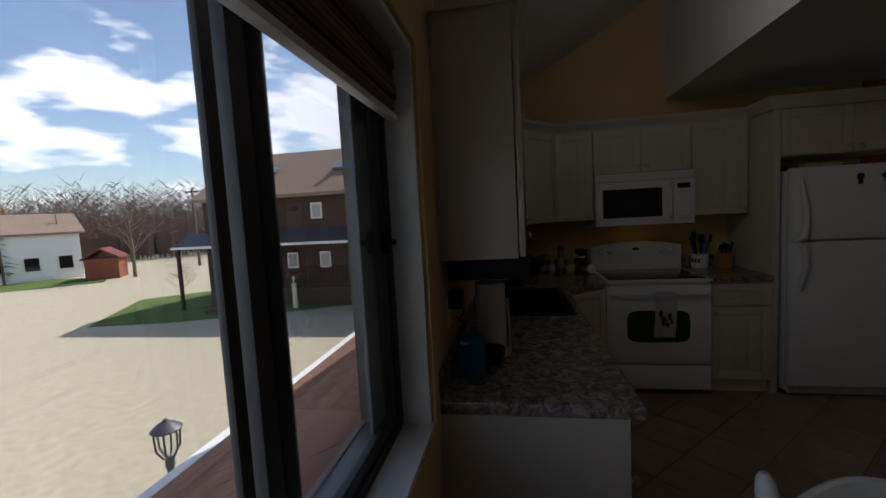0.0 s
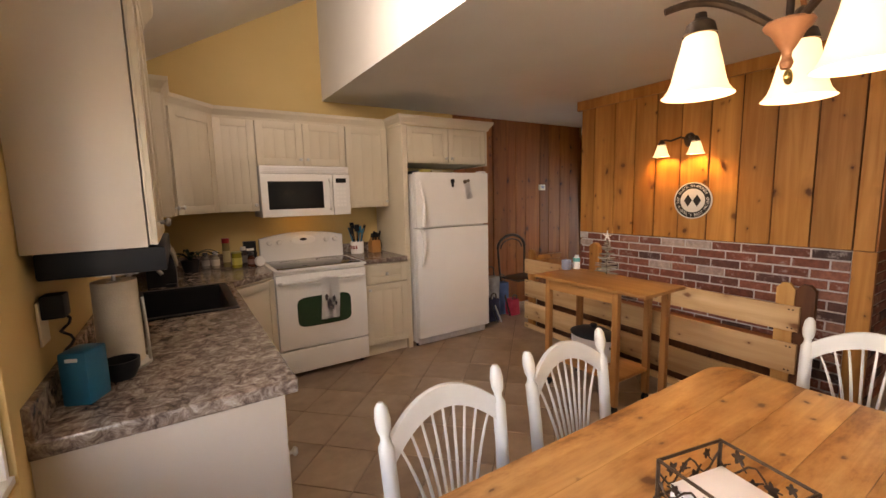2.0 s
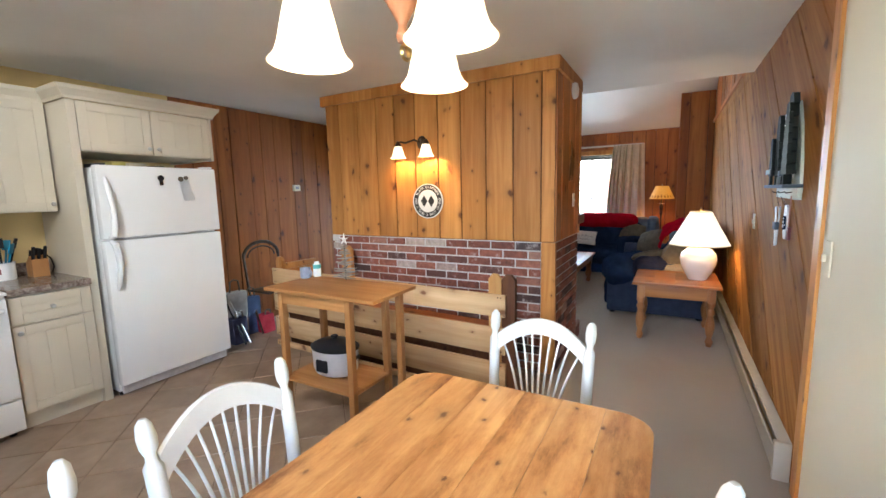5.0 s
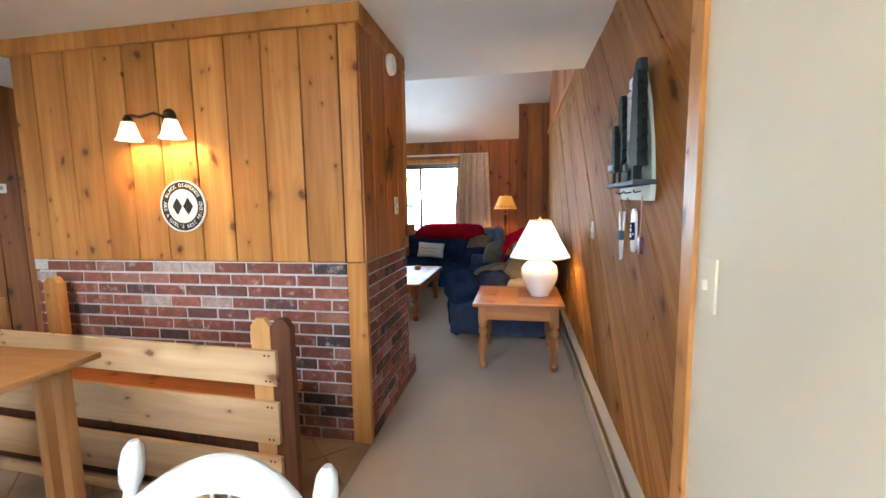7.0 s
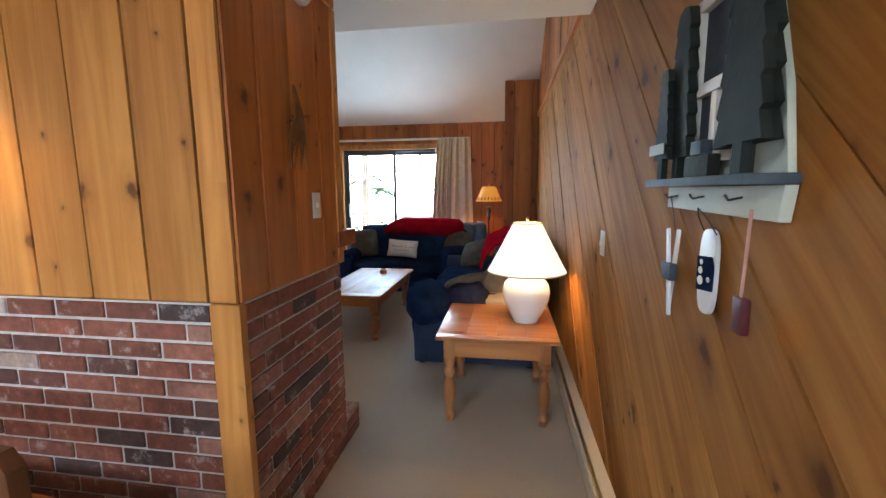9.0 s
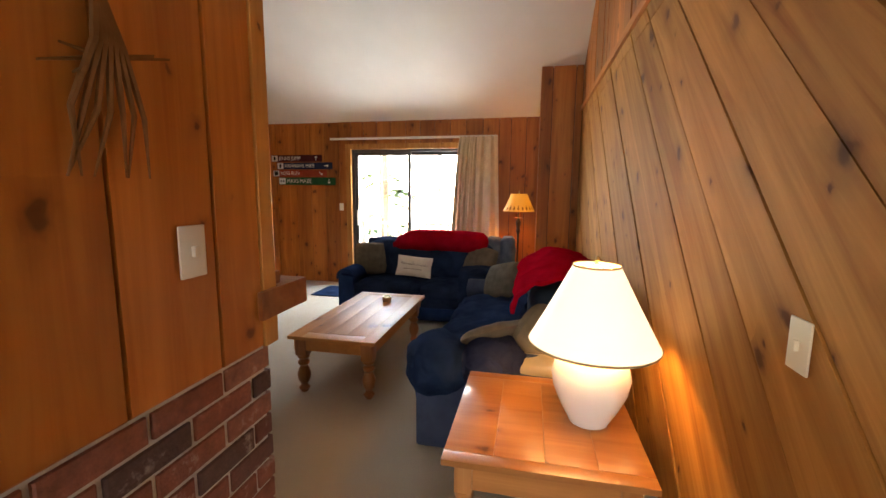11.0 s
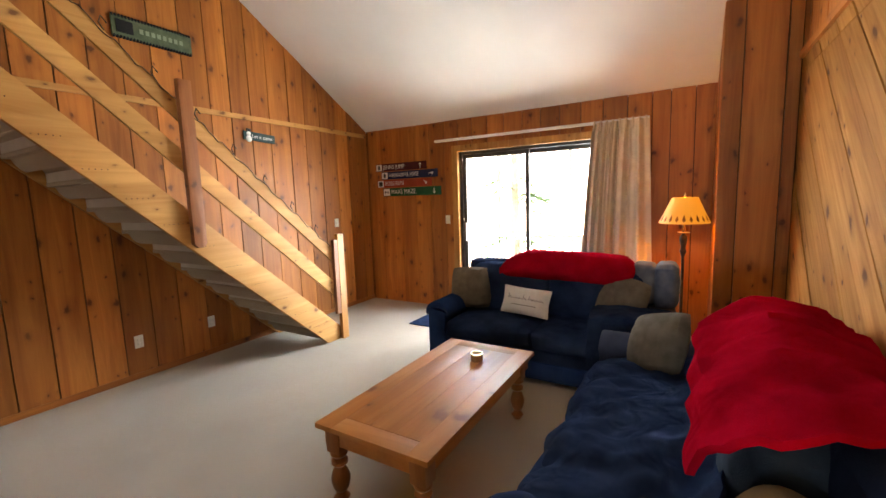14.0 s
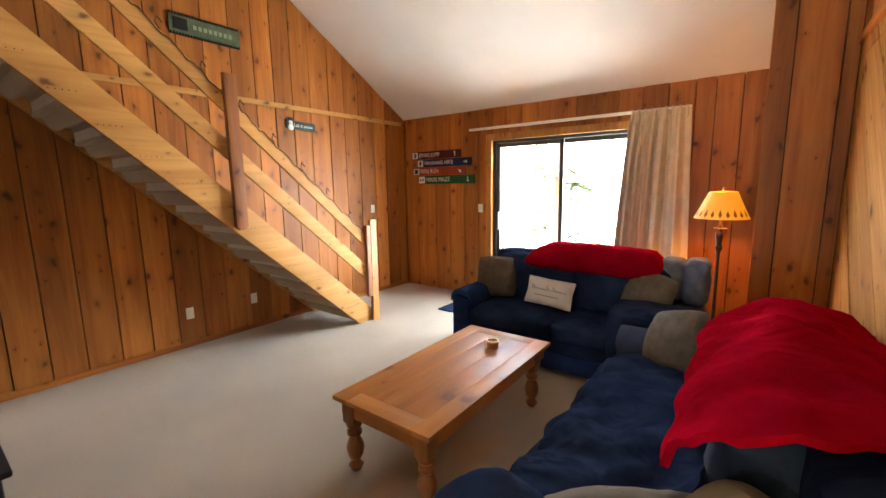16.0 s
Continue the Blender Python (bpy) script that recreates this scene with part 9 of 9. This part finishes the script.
add_tube(bm, (0, 0, 0), (0, 0, 8.6), 0.16, 0.11)
part("shaft", bm, BARK, pole_, "", True)
box_part("crossarm", (-0.9, -0.06, 8.1), (0.9, 0.06, 8.25), BARK, pole_)

# deck and trees behind the patio door
deck = thing("deck", (0, 0, 0), "weathered grey wooden deck with a railing outside the patio door", "deck")
GREYW = wood("weathered_deck_board", (0.42, 0.42, 0.42), (0.32, 0.32, 0.32), (0.2, 0.18, 0.16), axis=1, knots=False, rough=0.9, spread=0.2)
for i in range(13):
    box_part("deck_board", (FX + 0.205 + i * 0.145, -1.0, -0.10), (FX + 0.34 + i * 0.145, 6.5, -0.06), GREYW, deck)
for z0, z1 in ((0.82, 0.87), (0.06, 0.11)):
    box_part("rail", (13.50, -1.0, z0), (13.55, 6.5, z1), GREYW, deck)
for i in range(50):
    y = -0.95 + i * 0.15
    box_part("baluster", (13.505, y, 0.11), (13.54, y + 0.035, 0.82), GREYW, deck)
for y in (-0.9, 1.5, 3.9, 6.4):
    box_part("post", (13.47, y, -2.8), (13.57, y + 0.1, 0.95), GREYW, deck)
# unseen eave, added to stop the sun from entering by the patio door
box_solid("eave_east", (FX + 0.2, -1.2, 2.72), (13.1, 6.6, 2.85), GREYW, "unseen wide eave added to keep sun out of the patio door", "eave", "structure")
for py in (3.47, 2.22):
    box_part("porch_post", (13.49, py, 0.95), (13.55, py + 0.055, 2.72), GREYW, deck)
for i, (x, y, h) in enumerate(((24.0, 7.2, 15), (31.0, 4.2, 14))):
    if i % 2 == 0:
        conifer(x, y, h, 50 + i, -3.5, "tall conifer close behind the deck")
    else:
        bare_tree(x, y, h, 60 + i, -3.5)

# ---- pieces of the setting: boards, bricks, tiles ----
def panelling(name, label, axis, lo, hi, u0, u1, bottom, top, mat, seed, wmin=0.15, wmax=0.26, gap=0.009, cuts=(), joints=()):
    """A run of vertical boards of uneven width; bottom and top give the heights at u; cuts are rectangles (u0, u1, z0, z1) left open; joints fix where boards meet."""
    rnd = random.Random(seed)
    p = thing(name, (0, 0, 0), label, "panelling", kind="structure")
    edges = [u0] + sorted(j for j in joints if u0 + 0.02 < j < u1 - 0.02)
    while edges[-1] < u1 - wmax * 0.9:
        edges.append(edges[-1] + rnd.uniform(wmin, wmax))
    edges.append(u1)
    for a, b in zip(edges, edges[1:]):
        a, b = a + gap / 2, b - gap / 2
        if b - a < 0.02:
            continue
        proud = hi + (0.004 if hi > lo else -0.004) * rnd.uniform(-1, 1)
        stretches = [(a, b, None)]
        xs = sorted({a, b} | {c[0] for c in cuts if a < c[0] < b} | {c[1] for c in cuts if a < c[1] < b})
        for s, e in zip(xs, xs[1:]):
            spans = [(None, None)]
            for c in cuts:
                if c[0] <= s + 1e-6 and e <= c[1] + 1e-6:
                    spans = ([(None, c[2])] if c[2] > 0.01 else []) + [(c[3], None)]
            for z0, z1 in spans:
                zb0, zb1 = (bottom(s), bottom(e)) if z0 is None else (z0, z0)
                zt0, zt1 = (top(s), top(e)) if z1 is None else (z1, z1)
                board(p, [(s, zb0), (e, zb1), (e, zt1), (s, zt0)], lo, proud, axis, mat)
    return p


flat = lambda v: (lambda u: v)
# partition front, end and corner trims
panelling("panelling_partition_front", "knotty honey pine boards above the brick", 0, PX0 + 0.0062, PX0 - 0.006, PY0 + 0.004, PY1, flat(BZ + 0.004), flat(CZ - 0.095), PINE_HONEY, 12,
          joints=(1.30, 1.52, 1.748, 1.972, 2.186, 2.414, 2.63, 2.83, 3.045, 3.28))
panelling("panelling_partition_end", "knotty pine boards on the end of the partition", 1, PY0 + 0.0062, PY0 - 0.006, PX0 + 0.004, PX1 - 0.03, flat(BZ + 0.004), flat(CZ - 0.095), PINE, 3, 0.13, 0.2, joints=(5.672, 5.90, 6.148))
bm = bmesh.new()
add_box(bm, (PX0 - 0.022, PY0 - 0.022, CZ - 0.095), (PX0 + 0.02, PY1 + 0.05, CZ - 0.001), 0.003)
add_box(bm, (PX0 + 0.021, PY0 - 0.022, CZ - 0.095), (PX1, PY0 + 0.02, CZ - 0.001), 0.003)
solid("trim_partition_top", bm, PINE_HONEY, "honey pine board along the top of the partition", "trim", "structure")
box_solid("trim_corner_post", (PX0 - 0.012, PY0 - 0.006, 0.0), (PX0 + 0.024, PY0 + 0.105, BZ), PINE_HONEY, "honey pine post covering the brick corner", "trim", "structure", 0.003)
box_solid("trim_partition_back", (PX1 - 0.028, PY0 - 0.012, BZ), (PX1 + 0.030, PY0 + 0.10, CZ - 0.096), PINE_HONEY, "pine edge board at the living end of the partition", "trim", "structure", 0.003)
box_solid("trim_brick_cap", (PX0 - 0.004, PY1 - 0.10, BZ - 0.06), (PX0 + 0.022, PY1 - 0.004, BZ + 0.002), MORTAR, "pale mortar patch at the top of the brick", "trim")
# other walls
panelling("panelling_hall", "knotty pine boards along the passage wall, coloured darker for its shade", 1, BY + 0.02, BY, 4.66, EDGE, flat(0.0), flat(CZ), PINE_HALL, 8)
panelling("panelling_stair_wall", "tall knotty pine boards on the stair wall", 1, LY + 0.02, LY, EDGE, FX, flat(0.0), vault, PINE, 21, 0.16, 0.25,
          joints=(6.977, 7.205, 7.435, 7.678, 7.92, 8.15, 8.393, 8.634, 8.90, 9.148, 9.37, 9.60, 9.845, 10.124, 10.368, 10.62, 10.90, 11.13, 11.38))
panelling("panelling_far_wall", "knotty pine boards round the patio door", 0, FX + 0.02, FX, RY, LY, flat(0.0), flat(2.575), PINE, 34, 0.16, 0.27, cuts=((DY0, DY1, 0.0, DZ1),),
          joints=(0.30, 0.542, 0.76, 0.932, 1.17, 1.42, 1.66, 1.90, 2.13, 2.36, 2.60, 2.83, 3.05, 3.26, 3.47, 3.719, 3.97, 4.226, 4.586))
panelling("panelling_chase_front", "wide knotty pine boards on the boxed chase", 0, 10.79, 10.77, RY, 0.37, flat(0.0), flat(vault(10.77)), PINE, 5, 0.2, 0.3, joints=(-0.042, 0.23))
panelling("panelling_chase_side", "knotty pine boards on the side of the chase", 1, 0.35, 0.37, 10.77, FX, flat(0.0), vault, PINE, 6, 0.2, 0.3)
panelling("panelling_south_upper", "pine boards above the rail on the tall wall", 1, RY - 0.02, RY, EDGE, 10.77, flat(2.555), vault, PINE, 7, 0.2, 0.3)
diag = thing("panelling_diagonal", (0, 0, 0), "diagonal knotty pine boards on the long wall", "panelling", kind="structure")
rnd = random.Random(77)
DIAG = (2.0, 2.36, 2.72, 3.08, 3.452, 3.845, 4.09, 4.38, 4.66, 5.03, 5.39, 5.764, 6.12, 6.467, 6.79, 7.145, 7.43, 7.81, 8.15, 8.49, 8.84, 9.19, 9.53, 9.88, 10.23, 10.58, 10.9)
for s0, s1 in zip(DIAG, DIAG[1:]):
    a, b = s0 + 0.0045, s1 - 0.0045
    strip_ = [(a - 0.1, -0.1), (b - 0.1, -0.1), (b + 2.7, 2.7), (a + 2.7, 2.7)]
    lower = clip_poly(strip_, [(4.72, 0.0), (10.77, 0.0), (10.77, CZ), (4.72, CZ)])
    off = rnd.uniform(-0.003, 0.003)
    # below the ceiling a board runs on in one piece; over it the living room's boards go a little higher
    if len(lower) >= 3:
        board(diag, lower, RY - 0.02, RY + off, 1, PINE_DIAG)
    upper = clip_poly(strip_, [(EDGE + 0.001, CZ), (10.77, CZ), (10.77, 2.50), (EDGE + 0.001, 2.50)])
    if len(upper) >= 3:
        board(diag, upper, RY - 0.02, RY + off, 1, PINE_DIAG)
box_solid("trim_wall_rail", (EDGE + 0.001, RY - 0.01, 2.50), (10.77, RY + 0.022, 2.555), PINE_X, "pine rail along the top of the diagonal boards", "trim", "structure", 0.003)
box_solid("trim_stair_rail", (EDGE + 0.02, LY - 0.022, 2.475), (FX - 0.05, LY - 0.006, 2.53), PINE_RAW, "pale pine strip along the stair wall", "trim", "structure", 0.003)
box_solid("trim_wall_end", (4.63, RY - 0.02, 0.0), (4.715, RY + 0.014, CZ), PINE_HONEY, "honey pine edge board between paint and boards", "trim", "structure", 0.003)
box_solid("baseboard_stair", (EDGE, LY - 0.016, 0.0), (FX, LY - 0.006, 0.055), PINE_X, "low pine baseboard on the stair wall", "baseboard", "structure", 0.002)

# bricks of the partition, laid in running bond
bricks = thing("brickwork", (0, 0, 0), "red brick facing with pale mortar joints", "brickwork", kind="structure")
BL, BHh, JT = 0.197, 0.057, 0.0127
me_cache = {}


def brick(axis, u, z, length, face):
    key = (axis, round(length, 3))
    if key not in me_cache:
        me_cache[key] = slab_mesh("brick", [(0, 0), (length, 0), (length, BHh), (0, BHh)], 0.03, 0.0, axis, BRICK, 0.003)
    ob = new("brick", me_cache[key])
    ob.parent = bricks
    ob.location = (face, u, z) if axis == 0 else (u, face, z)
    return ob


rb = random.Random(2)
for r in range(15):
    z = 0.004 + r * (BHh + JT)
    for axis, u0, u1, face in ((0, PY0 + 0.112, PY1 - 0.004, PX0 - 0.002), (1, PX0 + 0.03, PX1 - 0.004, PY0 - 0.002)):
        u = u0 - (0 if r % 2 == 0 else (BL + JT) / 2)
        while u < u1 - 0.03:
            a, b = max(u, u0), min(u + BL, u1)
            if b - a > 0.03:
                brick(axis, a, z, b - a, face + rb.uniform(-0.002, 0.002))
            u += BL + JT
# raised hearth in front of the fireplace
hearth = thing("hearth", (0, 0, 0), "low raised brick hearth before the fireplace", "hearth", kind="structure")
bm = bmesh.new()
add_box(bm, (PX1, PY0 + 0.006, 0.0), (6.525, 3.4, 0.10))
part("core", bm, MORTAR, hearth)
for r in range(2):
    for i in range(1):
        me = slab_mesh("brick", [(0, 0), (0.19, 0), (0.19, BHh), (0, BHh)], 0.03, 0.0, 1, BRICK, 0.003)
        ob = new("brick", me)
        ob.parent = hearth
        ob.location = (PX1 + 0.002, PY0 - 0.002, 0.004 + r * (BHh + JT))
for i in range(22):
    me = me_cache.setdefault("soldier", slab_mesh("brick", [(0, 0), (0.195, 0), (0.195, 0.088), (0, 0.088)], 0.0, 0.05, 2, BRICK, 0.004))
    ob = new("brick", me)
    ob.parent = hearth
    ob.location = (PX1 + 0.004, PY0 + i * 0.1, 0.101)

# floor tiles laid on the diagonal
TS, TG = 0.33, 0.006
region = [(WX, PY0 + 0.002), (PX0, PY0 + 0.002), (PX0, BY), (WX, BY)]
c45 = math.cos(math.pi / 4)
tile_full = None
for i in range(-16, 24):
    for j in range(-16, 24):
        def at(a, b):
            return (3.2 + (a - b) * c45, 2.6 + (a + b) * c45)
        a0, b0 = i * (TS + TG), j * (TS + TG)
        quad = [at(a0, b0), at(a0 + TS, b0), at(a0 + TS, b0 + TS), at(a0, b0 + TS)]
        if all(p[0] < WX or p[0] > PX0 or p[1] < PY0 or p[1] > BY for p in quad):
            cx = sum(p[0] for p in quad) / 4
            cy = sum(p[1] for p in quad) / 4
            if not (WX < cx < PX0 and PY0 < cy < BY):
                continue
        q = clip_poly(quad, region)
        if len(q) >= 3:
            me = slab_mesh("tile", q, -0.006, 0.0, 2, TILE, 0.002)
            if me:
                ob = new("tile", me)
                ob.parent = tile_floor
